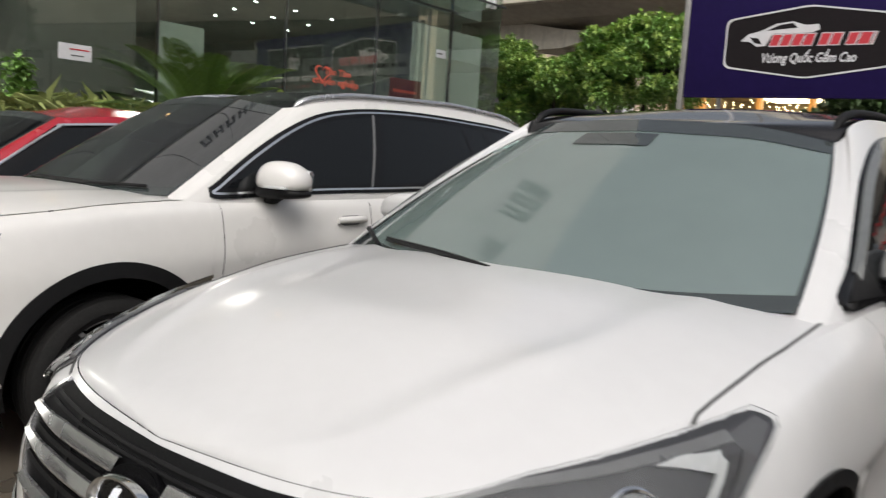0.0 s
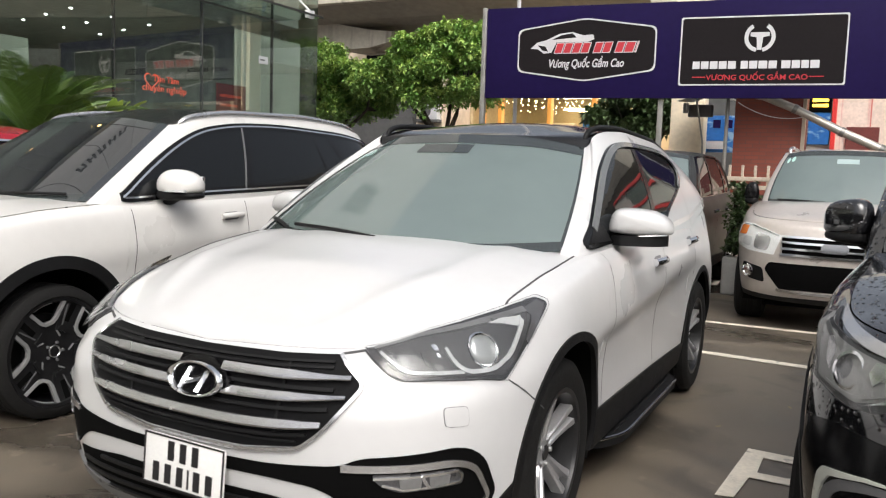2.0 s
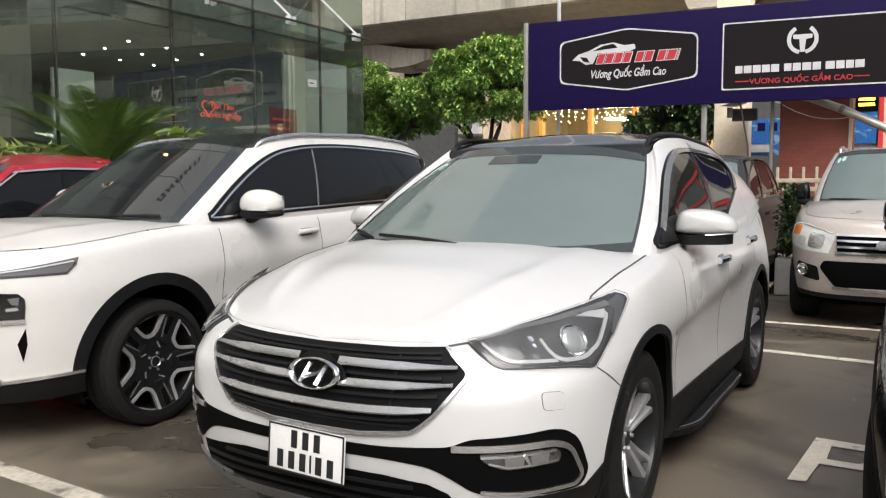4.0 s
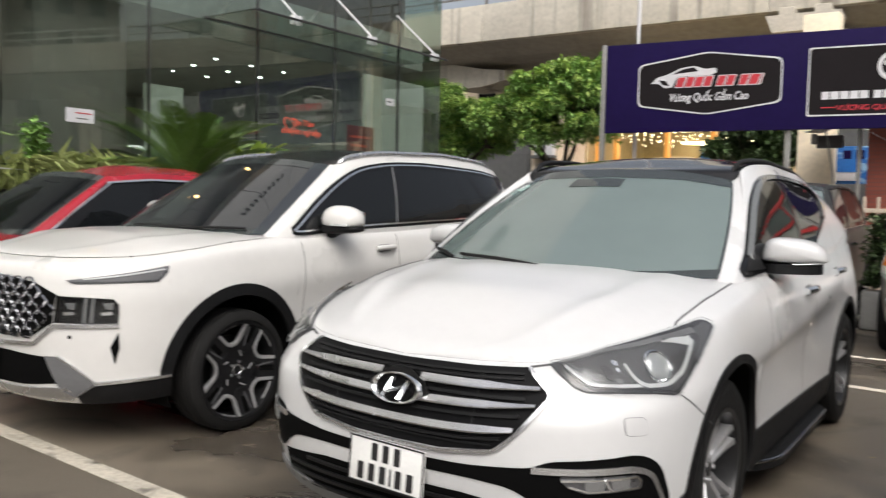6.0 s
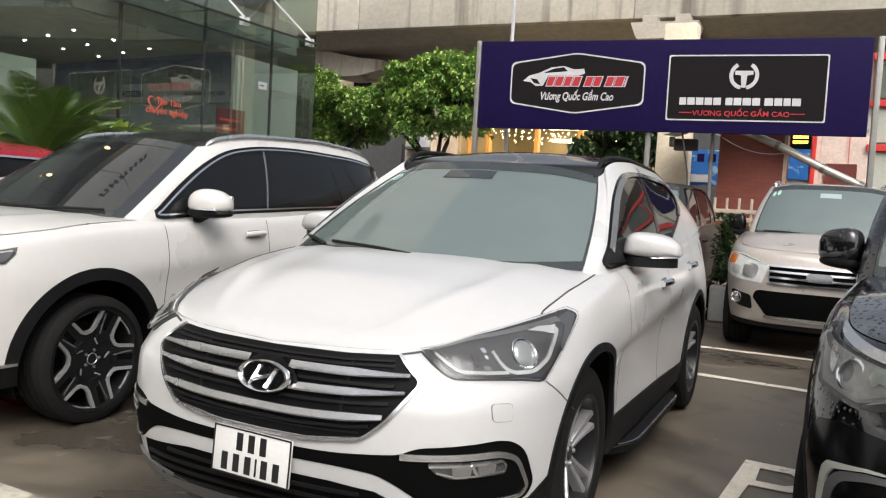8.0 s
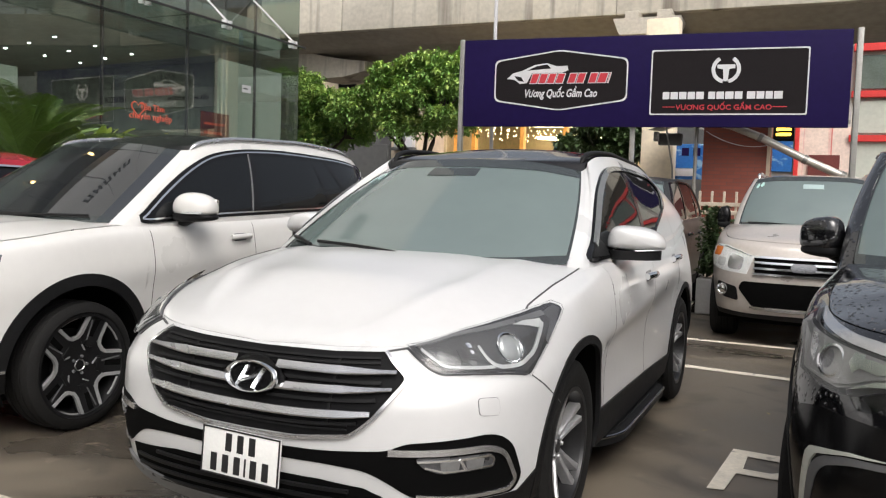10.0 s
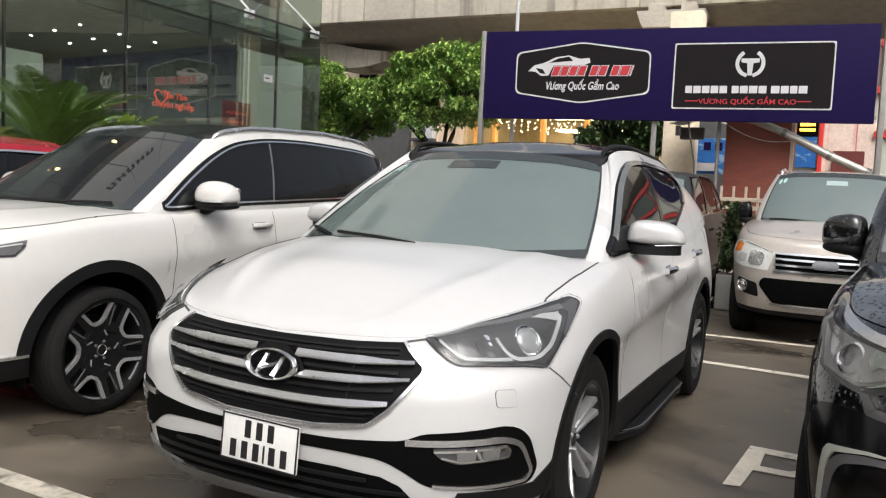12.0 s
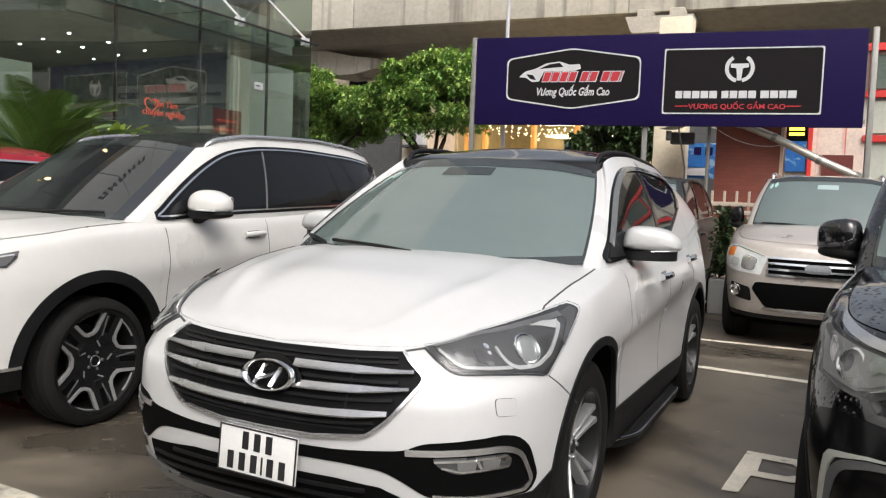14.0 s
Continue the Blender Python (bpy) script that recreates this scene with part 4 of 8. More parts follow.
for sd in (1, -1):
    blade_mirror(main_car, 0.965, 0.82, 1.17, sd, WHITE)
    part("mirror_sail", bend([(0.48, 1.126), (0.55, 1.178), (0.62, 1.222), (0.68, 1.17), (0.71, 1.126)], (0.05, 0.03), lambda y, z, o: main_cabin.side_at(y, z, o, sd), 0.022, 0.012), CLAD, main_car)
    for hy, hz in ((1.36, 0.985), (2.24, 1.03)):
        door_handle(main_car, sM, hy, hz, sd)
    # side step with silver edge
    board = round_poly([(0.74, 0.64), (0.86, 0.65), (0.945, 0.82), (0.945, 1.98), (0.86, 2.12), (0.74, 2.13)], 0.10, 5)
    flat = lambda u, w, o: Vector((u * sd, w, 0.20 + o))
    step = part("side_step", bend(board, 2.0, flat, 0.040, 0.045), CLAD, main_car)
    lip = board[4:-4]
    part("step_edge", tube([(x * sd, y, 0.236) for x, y in lip], 0.008, 8), MESHCHROME, step)
    for k in range(5):
        part("grip_rib", rbox(((0.80 + 0.024 * k - 0.004) * sd, 0.84, 0.238), ((0.80 + 0.024 * k + 0.004) * sd, 1.96, 0.2445), 0.002, 1), CLAD, step)
    # smoked rain visors over the door windows
    arch = flowing([(0.565, 1.180), (0.717, 1.280), (0.857, 1.367), (1.003, 1.446), (1.21, 1.529), (1.44, 1.570), (1.86, 1.572), (2.33, 1.553), (2.53, 1.496), (2.54, 1.43), (2.36, 1.35)])
    on_side = lambda y, z, o: main_cabin.side_at(y, z, o, sd)
    vis = part("rain_visor", bend(band(arch, 0.026, 0.022), 0.03, on_side, 0.026, 0.008), VISOR, main_car, "pale smoked rain visor")
roof_rail(main_car, main_cabin, 2.95, 9.2, CLAD, 0.024, 0.015, 0.03)

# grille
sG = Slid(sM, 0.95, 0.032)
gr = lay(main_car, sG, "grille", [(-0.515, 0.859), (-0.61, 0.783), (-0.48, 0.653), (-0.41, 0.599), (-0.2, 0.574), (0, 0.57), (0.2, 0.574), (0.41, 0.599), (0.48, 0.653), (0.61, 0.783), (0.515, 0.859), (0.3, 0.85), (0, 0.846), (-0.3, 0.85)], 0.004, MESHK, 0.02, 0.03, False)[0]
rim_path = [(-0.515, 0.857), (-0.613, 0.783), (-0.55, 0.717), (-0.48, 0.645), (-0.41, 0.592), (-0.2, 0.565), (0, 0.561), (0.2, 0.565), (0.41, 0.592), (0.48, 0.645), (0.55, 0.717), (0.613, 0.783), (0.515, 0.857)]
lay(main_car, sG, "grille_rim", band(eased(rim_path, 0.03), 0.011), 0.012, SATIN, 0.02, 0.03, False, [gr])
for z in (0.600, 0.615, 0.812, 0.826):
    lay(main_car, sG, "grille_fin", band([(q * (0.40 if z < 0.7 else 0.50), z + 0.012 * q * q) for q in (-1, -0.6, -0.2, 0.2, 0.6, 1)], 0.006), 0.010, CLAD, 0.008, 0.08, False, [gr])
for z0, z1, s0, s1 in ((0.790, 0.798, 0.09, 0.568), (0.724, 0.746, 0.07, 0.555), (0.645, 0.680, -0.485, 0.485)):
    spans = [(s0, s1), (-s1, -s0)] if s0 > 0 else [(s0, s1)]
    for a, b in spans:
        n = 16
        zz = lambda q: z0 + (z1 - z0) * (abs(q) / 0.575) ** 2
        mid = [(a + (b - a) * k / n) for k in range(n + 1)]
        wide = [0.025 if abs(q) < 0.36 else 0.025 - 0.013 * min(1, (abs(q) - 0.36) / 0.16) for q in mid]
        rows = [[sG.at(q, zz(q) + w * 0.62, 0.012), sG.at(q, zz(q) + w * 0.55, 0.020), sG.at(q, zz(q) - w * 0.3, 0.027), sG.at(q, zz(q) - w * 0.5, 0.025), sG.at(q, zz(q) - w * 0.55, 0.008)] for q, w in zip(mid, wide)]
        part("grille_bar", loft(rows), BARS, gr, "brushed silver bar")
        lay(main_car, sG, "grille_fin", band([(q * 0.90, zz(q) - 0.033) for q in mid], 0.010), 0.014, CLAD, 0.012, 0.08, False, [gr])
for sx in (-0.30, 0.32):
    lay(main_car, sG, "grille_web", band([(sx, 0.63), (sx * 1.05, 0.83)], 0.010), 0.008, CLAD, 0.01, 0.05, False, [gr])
mid = sM.at(0, 0.748, 0.0)
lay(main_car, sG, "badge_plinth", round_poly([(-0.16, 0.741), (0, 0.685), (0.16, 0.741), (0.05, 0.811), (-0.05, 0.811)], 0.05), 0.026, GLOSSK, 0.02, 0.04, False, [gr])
oval_badge(main_car, pose(0.033, mid.y - 0.035, 0.748, -12, 0, 0), 0.225, 0.115)
plate(main_car, pose(0.020, -0.985, 0.476, -3, 1.5, 0), [(0.038, (0.042, 0.042, 0.042)), (-0.038, (0.042, 0.042, 0.042, 0.012, 0.042, 0.042))])

# bumper: dark band with lamp recess, silver bow, fog lamp, lower grille and skid plate
ro = [(0, 0.485), (0.34, 0.491), (0.48, 0.482), (0.56, 0.443), (0.63, 0.397), (0.92, 0.373), (1.05, 0.37), (1.085, 0.421), (1.02, 0.544), (0.965, 0.584), (0.9, 0.599), (0.61, 0.581), (0.55, 0.554), (0.31, 0.533), (0, 0.524)]
rec = lay(main_car, sM, "lamp_recess", eased(ro, 0.05, 4), 0.003, GAP, 0.012, 0.035)
lay(main_car, sM, "recess_bow", band(eased([(0.555, 0.55), (0.9, 0.554), (0.975, 0.529), (1.045, 0.417), (1.02, 0.388), (0.8, 0.391), (0.65, 0.404)], 0.06), 0.022, 0.010), 0.009, SATIN, 0.012, 0.03, True, rec)
fog = lay(main_car, sM, "fog_lamp", round_poly([(0.64, 0.535), (0.91, 0.535), (0.935, 0.514), (0.93, 0.483), (0.73, 0.479), (0.67, 0.499)], 0.02), 0.006, REFLDK, 0.006, 0.03, True, rec)
lay(main_car, sM, "fog_rim", band([(0.65, 0.523), (0.91, 0.527), (0.925, 0.512), (0.92, 0.491), (0.74, 0.487), (0.675, 0.504)], 0.007), 0.009, CHROME, 0.005, 0.03, True, fog)
for q in (0.76, 0.85):
    lay(main_car, sM, "fog_reflector", round_poly([(q - 0.035, 0.522), (q + 0.035, 0.522), (q + 0.03, 0.490), (q - 0.03, 0.490)], 0.006), 0.009, REFL, 0.004, 0.02, True, fog)
lay(main_car, sM, "fog_divider", band([(0.792, 0.527), (0.815, 0.487)], 0.010), 0.012, SATIN, 0.004, 0.02, True, fog)
low = lay(main_car, sM, "lower_grille", [(-0.6, 0.402), (-0.31, 0.433), (0, 0.43), (0.31, 0.433), (0.47, 0.421), (0.54, 0.393), (0.6, 0.33), (0.31, 0.284), (0, 0.265), (-0.31, 0.284), (-0.6, 0.33)], 0.003, GAP, 0.012, 0.04, False)[0]
for z in (0.30, 0.335, 0.37, 0.405):
    e = 0.56 if z < 0.39 else 0.42
    lay(main_car, sM, "lower_fin", band([(-e, z), (-0.2, z - 0.004), (0.2, z - 0.004), (e, z)], 0.012), 0.012, CLAD, 0.01, 0.08, False, [low])
lay(main_car, sM, "skid_plate", [(-0.72, 0.340), (-0.31, 0.292), (0, 0.276), (0.31, 0.292), (0.72, 0.340), (0.77, 0.297), (0.3, 0.232), (-0.3, 0.232), (-0.77, 0.297)], 0.012, SKID, 0.02, 0.05, False)
lay(main_car, sM, "corner_trim", [(0.74, 0.375), (1.07, 0.366), (1.21, 0.443), (1.23, 0.294), (0.79, 0.283), (0.72, 0.318)], 0.005, CLAD, 0.01, 0.05)
lay(main_car, sM, "cover_gap", round_poly([(0.8585, 0.7215), (0.9465, 0.7175), (0.9515, 0.6555), (0.8635, 0.6615)], 0.018), 0.0015, LAMPDK, 0.002, 0.03)
lay(main_car, sM, "washer_cover", round_poly([(0.86, 0.72), (0.945, 0.716), (0.95, 0.657), (0.865, 0.663)], 0.018), 0.003, WHITE, 0.006, 0.03)
lay(main_car, sM, "panel_seam", band([(1.135, 0.766), (1.22, 0.714), (1.35, 0.628)], 0.005), 0.0012, SEAM, 0.001, 0.03)
lay(main_car, sM, "panel_seam", band([(0.52, 0.861), (0.61, 0.873)], 0.006), 0.0012, SEAM, 0.001, 0.03)

# headlamps
hl_out = [(0.6, 0.871), (0.65, 0.878), (0.75, 0.894), (0.84, 0.909), (1.05, 0.933), (1.24, 0.959), (1.36, 0.975), (1.42, 0.983), (1.45, 0.971), (1.44, 0.957), (1.35, 0.91), (1.21, 0.827), (1.105, 0.766), (1.07, 0.775), (1, 0.783), (0.85, 0.792), (0.74, 0.794), (0.7, 0.806)]
hl = lay(main_car, sM, "headlight", eased(hl_out + hl_out[:1], 0.015, 2)[:-1], 0.004, LAMPBK, 0.01, 0.03)
inner = [(0.645, 0.874), (0.74, 0.888), (0.83, 0.902), (1.04, 0.923), (1.2, 0.943), (1.31, 0.954), (1.34, 0.95), (1.26, 0.879), (1.18, 0.819), (1.1, 0.783), (1.01, 0.794), (0.85, 0.8), (0.75, 0.802), (0.7, 0.828)]
lay(main_car, sM, "lamp_bed", inner, 0.008, LAMPBED, 0.006, 0.03, True, hl)
lay(main_car, sM, "upper_bezel", band([(0.64, 0.872), (0.74, 0.887), (0.83, 0.901), (1.03, 0.919), (1.18, 0.937), (1.32, 0.954)], 0.007, 0.012), 0.013, REFL, 0.008, 0.03, True, hl)
lay(main_car, sM, "side_bezel", [(1.31, 0.955), (1.41, 0.974), (1.425, 0.963), (1.26, 0.855), (1.255, 0.869), (1.33, 0.935)], 0.010, LAMPDK, 0.006, 0.03, True, hl)
lay(main_car, sM, "light_guide", band(eased([(0.662, 0.861), (0.71, 0.835), (0.75, 0.814), (0.85, 0.809), (0.95, 0.806)], 0.03), 0.008, 0.010), 0.018, LED, 0.010, 0.03, True, hl)
lay(main_car, sM, "light_guide", band(eased([(0.91, 0.869), (0.92, 0.842), (0.94, 0.819), (0.975, 0.803), (1.07, 0.802), (1.16, 0.837), (1.25, 0.908), (1.272, 0.929)], 0.03), 0.012, 0.013), 0.019, LED, 0.012, 0.03, True, hl)
lay(main_car, sM, "light_guide", [(1.13, 0.923), (1.2, 0.934), (1.275, 0.937), (1.255, 0.908), (1.19, 0.919)], 0.017, LED, 0.008, 0.03, True, hl)
for q, z, w, h, mt in ((0.705, 0.850, 0.018, 0.014, REFLDK), (0.745, 0.835, 0.016, 0.024, REFL), (0.775, 0.818, 0.012, 0.012, REFLDK), (0.83, 0.845, 0.018, 0.022, LAMPBK), (0.872, 0.872, 0.012, 0.007, CHROME), (0.875, 0.854, 0.008, 0.006, CHROME), (0.865, 0.822, 0.016, 0.009, REFL)):
    lay(main_car, sM, "reflector", round_poly([(q - w, z + h * 0.8), (q, z + h), (q + w, z + h * 0.6), (q + w * 0.9, z - h), (q - w * 0.5, z - h * 0.7)], 0.003), 0.011, mt, 0.006, 0.02, True, hl)
for side, h in zip((1, -1), hl):
    c = sM.at(1.052 * side, 0.859, 0.0)
    out = (sM.at(1.052 * side, 0.859, 0.02) - c).normalized()
    mm = Matrix.Translation(c + out * 0.004) @ Vector((0, -1, 0)).rotation_difference(out).to_matrix().to_4x4()
    bm = lathe([(0.060, 0.012), (0.059, -0.012), (0.054, -0.016), (0.049, -0.012), (0.048, -0.004)], 36, "Y")
    bmesh.ops.transform(bm, matrix=mm, verts=bm.verts)
    pj = part("projector_ring", bm, CHROME, h)
    bm = lathe([(0.0, -0.013), (0.025, -0.012), (0.042, -0.009), (0.049, -0.003)], 36, "Y")
    bmesh.ops.transform(bm, matrix=mm, verts=bm.verts)
    part("projector_lens", bm, LENS, pj)
lay(main_car, sM, "lamp_cover", hl_out, 0.023, CLEAR, 0.003, 0.04, True, hl)
part("mirror_shade", loft([[main_cabin.at(abs(u), 0.80 + 0.09 * j / 4, 0.004, -1 if u < 0 else 1) for j in range(5)] for u in np.linspace(-0.45, 0.25, 9)]), HEADER, main_car)

wiper(main_car, main_cabin, -1.1, 0.085, 0.0, 0.055)
wiper(main_car, main_cabin, -1.85, 0.075, -1.2, 0.05)
part("rear_view_mirror", rbox((-0.13, 0.97, 1.475), (0.13, 1.0, 1.535), 0.02, 3), GAP, main_car)
for u, v in ((-1.66, 0.80), (-1.42, 0.825)):
    for r0, r1, mt in ((0.0, 0.55, SCREENPALE), (0.62, 1.0, STICK)):
        part("sticker", loft([[main_cabin.at(abs(u + r * 0.095 * math.cos(q)), v + r * 0.040 * math.sin(q), 0.003, -1) for r in (r0 + 0.02, r1)] for q in np.linspace(0, 2 * math.pi, 17)]), mt, main_car)


# ---- further cars ----
def scaled(rows, kz, kd=1.0, lift=0.0):
    return [(y, tuple(q * kd for q in d), tuple(lift + (q - 0.2) * kz + 0.2 for q in z)) for y, d, z in rows]


PLAIN = [
    (-9, (0.10, 0.05, 0.015, 0.0, 0.01, 0.04, 0.07, 0.13), (0.22, 0.28, 0.40, 0.54, 0.70, 0.82, 0.90, 0.94)),
    (-0.5, (0.06, 0.03, 0.01, 0.0, 0.01, 0.03, 0.06, 0.11), (0.24, 0.31, 0.44, 0.57, 0.72, 0.84, 0.93, 0.97)),
    (0.05, (0.04, 0.015, 0.0, 0.0, 0.0, 0.015, 0.05, 0.12), (0.26, 0.40, 0.54, 0.67, 0.80, 0.92, 1.01, 1.05)),
    (0.55, (0.06, 0.04, 0.035, 0.02, 0.0, 0.015, 0.045, 0.09), (0.26, 0.40, 0.55, 0.70, 0.83, 0.95, 1.05, 1.09)),
    (2.6, (0.05, 0.02, 0.0, 0.0, 0.0, 0.01, 0.035, 0.07), (0.28, 0.40, 0.55, 0.72, 0.90, 1.0, 1.08, 1.12)),
    (9, (0.08, 0.03, 0.0, 0.0, 0.03, 0.06, 0.09, 0.13), (0.32, 0.42, 0.55, 0.70, 0.88, 1.0, 1.08, 1.12)),
]


def house(belt, roof, half, top, a_low, a_top, rear, tail, wag=True):
    """Posts of a glasshouse from a few sizes."""
    b, r = belt, roof
    return [
        ((0, a_low - 0.26, b), (0, a_top - 0.12, r)), ((half * 0.52, a_low - 0.18, b + 0.01), (top * 0.58, a_top - 0.10, r - 0.01)), ((half * 0.89, a_low, b + 0.02), (top * 0.92, a_top, r - 0.04)),
        ((half * 0.97, a_low + 0.10, b + 0.02), (top * 0.98, a_top + 0.06, r - 0.04)), ((half, a_low + 0.32, b + 0.02), (top, a_top + 0.14, r - 0.03)), ((half * 1.01, a_low + 1.12, b + 0.03), (top * 1.02, a_low + 1.24, r)),
        ((half * 1.01, a_low + 1.22, b + 0.03), (top * 1.02, a_low + 1.32, r)), ((half, rear - 0.62, b + 0.05), (top * 1.01, rear - 0.6, r - 0.01)), ((half, rear - 0.54, b + 0.05), (top, rear - 0.54, r - 0.015)),
        ((half * 0.96, rear, b + 0.08), (top * 0.97, rear - (0.08 if wag else 0.45), r - 0.05)), ((half * 0.84, tail - 0.15, b + 0.08), (top * 0.86, tail - (0.34 if wag else 1.0), r - 0.07)), ((0, tail, b + 0.06), (0, tail - (0.22 if wag else 0.9), r - 0.05)),
    ]


# red saloon
red_shell = Shell(0.90, -0.88, 0.2, 2.7, 3.0, 3.75, 3.0, scaled(PLAIN, 0.94))
red_cabin = Cabin(house(1.04, 1.60, 0.81, 0.60, 0.42, 1.22, 2.9, 3.2, False), crown=0.09)
red_car = thing("red_saloon", "bright red saloon car with chrome window line, parked", "car", "parked cars", m=pose(-5.65, -0.02, 0.0))
build_shell(red_car, red_shell, red_cabin, RED, (0.37, 0.32), 0.18, 0.44, (0.55, 1.5, 2.35), RED, clad=0, screen=TINT)
for wy in (0.0, 2.7):
    for sd in (1, -1):
        wheel(red_car, 0.80 * sd, wy, 0.32, 0.21, 0.21, (5, 0.05, 0.04, 0, RIM), sd)
for sd in (1, -1):
    door_mirror(red_car, 0.96, 0.72, 1.02, sd, RED, (0.22, 0.14, 0.13))
    rows = [[red_cabin.at(3 + 6 * i / 40, v, o, sd) for v, o in ((0.86, 0.004), (0.86, 0.014), (0.895, 0.014), (0.895, 0.006))] for i in range(41)]
    part("chrome_arch", loft(rows), CHROME, red_car)
    rows = [[red_cabin.at(2.9 + 6.2 * i / 40, v, o, sd) for v, o in ((0.893, 0.004), (0.893, 0.011), (0.95, 0.012), (1.0, 0.004), (1.0, -0.01))] for i in range(41)]
    part("roof_edge", loft(rows), RED, red_car)
    part("chrome_arch", tube([red_cabin.at(3.12 + 0.75 * v ** 4, v, 0.012, sd) for v in np.linspace(0.0, 0.88, 14)], 0.011, 8), CHROME, red_car)
sR = red_shell
rho = [(0.40, 0.735), (0.62, 0.765), (0.85, 0.800), (1.10, 0.845), (1.22, 0.862), (1.13, 0.785), (0.85, 0.705), (0.62, 0.640), (0.42, 0.640)]
rh = lay(red_car, sR, "headlight", rho, 0.004, REFL, 0.01, 0.03)
lay(red_car, sR, "light_guide", [(0.80, 0.785), (1.0, 0.820), (1.19, 0.852), (1.06, 0.782), (0.86, 0.722)], 0.010, LED, 0.008, 0.03, True, rh)
lay(red_car, sR, "lower_bezel", band([(0.42, 0.655), (0.60, 0.655), (0.78, 0.695)], 0.014), 0.010, CHROME, 0.008, 0.03, True, rh)
lay(red_car, sR, "lamp_bed", round_poly([(0.46, 0.722), (0.70, 0.765), (0.74, 0.70), (0.62, 0.675), (0.47, 0.672)], 0.02), 0.010, LAMPBK, 0.008, 0.02, True, rh)
for q in (0.55, 0.665):
    lay(red_car, sR, "reflector", round_poly([(q - 0.034, 0.725), (q + 0.034, 0.738), (q + 0.034, 0.690), (q - 0.034, 0.685)], 0.02), 0.016, CHROME, 0.008, 0.02, True, rh)
lay(red_car, sR, "lamp_cover", rho, 0.022, CLEAR, 0.003, 0.04, True, rh)
lay(red_car, sR, "grille", round_poly([(-0.42, 0.70), (0.42, 0.70), (0.36, 0.60), (-0.36, 0.60)], 0.03), 0.004, GLOSSK, 0.01, 0.04, False)
lay(red_car, sR, "lower_grille", round_poly([(-0.45, 0.42), (0.45, 0.42), (0.5, 0.30), (-0.5, 0.30)], 0.03), 0.004, GAP, 0.01, 0.04, False)
rf = lay(red_car, sR, "fog_lamp", [(0.56, 0.52), (0.90, 0.56), (0.88, 0.34), (0.74, 0.35)], 0.004, LAMPBK, 0.01, 0.03)
lay(red_car, sR, "fog_rim", band([(0.58, 0.515), (0.89, 0.548), (0.865, 0.355), (0.75, 0.36), (0.60, 0.505)], 0.022), 0.012, CHROME, 0.01, 0.03, True, rf)
for z in (0.385, 0.405, 0.425):
    lay(red_car, sR, "fog_fin", band([(0.74, z), (0.86, z)], 0.007), 0.012, CHROME, 0.008, 0.03, True, rf)

# black SUV standing at an angle
blk_shell = Shell(0.93, -0.93, 0.15, 2.9, 3.1, 3.85, 3.2, scaled(PLAIN, 1.06, 1.0, 0.03))
blk_cabin = Cabin(house(1.17, 1.76, 0.92, 0.83, 0.55, 1.25, 3.15, 3.75), crown=0.05)
blk = thing("black_suv", "glossy black SUV wet with rain drops, parked at an angle", "car", "parked cars", m=pose(2.67, 0.28, -0.03, 0, 0, -9))
build_shell(blk, blk_shell, blk_cabin, BLACK, (0.45, 0.39), 0.26, 0.46, (0.58, 1.55, 2.42), BLACK, hood_bulge=0.07, rear_axle=2.75, clad=0.04)
for wy in (0.0, 2.75):
    for sd in (1, -1):
        wheel(blk, 0.79 * sd, wy, 0.385, 0.25, 0.235, (6, 0.05, 0.04, 0, RIM), sd)
sB = blk_shell
for sd in (1, -1):
    door_mirror(blk, 1.005, 0.80, 1.265, sd, BLACK, (0.20, 0.17, 0.18), sq=0.55, drop=0.16, foot=CLAD, lamp=False)
bo = [(0.45, 0.945), (0.59, 0.971), (0.67, 0.978), (0.76, 0.985), (0.88, 1.0), (1.04, 1.016), (1.20, 1.055), (1.16, 0.99), (1.02, 0.925), (0.985, 0.865), (0.90, 0.856), (0.82, 0.841), (0.74, 0.832), (0.67, 0.838), (0.59, 0.868), (0.45, 0.885)]
bh = lay(blk, sB, "headlight", bo, 0.004, LAMPBK, 0.01, 0.03)
lay(blk, sB, "lamp_bed", [(0.47, 0.94), (0.60, 0.962), (0.88, 0.990), (1.03, 1.005), (1.12, 1.02), (1.0, 0.92), (0.965, 0.875), (0.89, 0.868), (0.74, 0.850), (0.60, 0.882), (0.47, 0.895)], 0.007, REFL, 0.006, 0.03, True, bh)
lay(blk, sB, "upper_bezel", band([(0.45, 0.965), (0.60, 0.990), (0.76, 1.003), (0.90, 1.020), (1.05, 1.038), (1.18, 1.065)], 0.032, 0.014), 0.008, SATIN, 0.008, 0.03, True, bh)
lay(blk, sB, "light_guide", band(eased([(0.90, 0.875), (0.78, 0.862), (0.70, 0.868), (0.62, 0.90), (0.50, 0.925)], 0.04), 0.006), 0.014, REFL, 0.006, 0.03, True, bh)
lay(blk, sB, "reflector", [(0.50, 0.935), (0.62, 0.955), (0.69, 0.955), (0.68, 0.925), (0.60, 0.915)], 0.012, CHROME, 0.006, 0.03, True, bh)
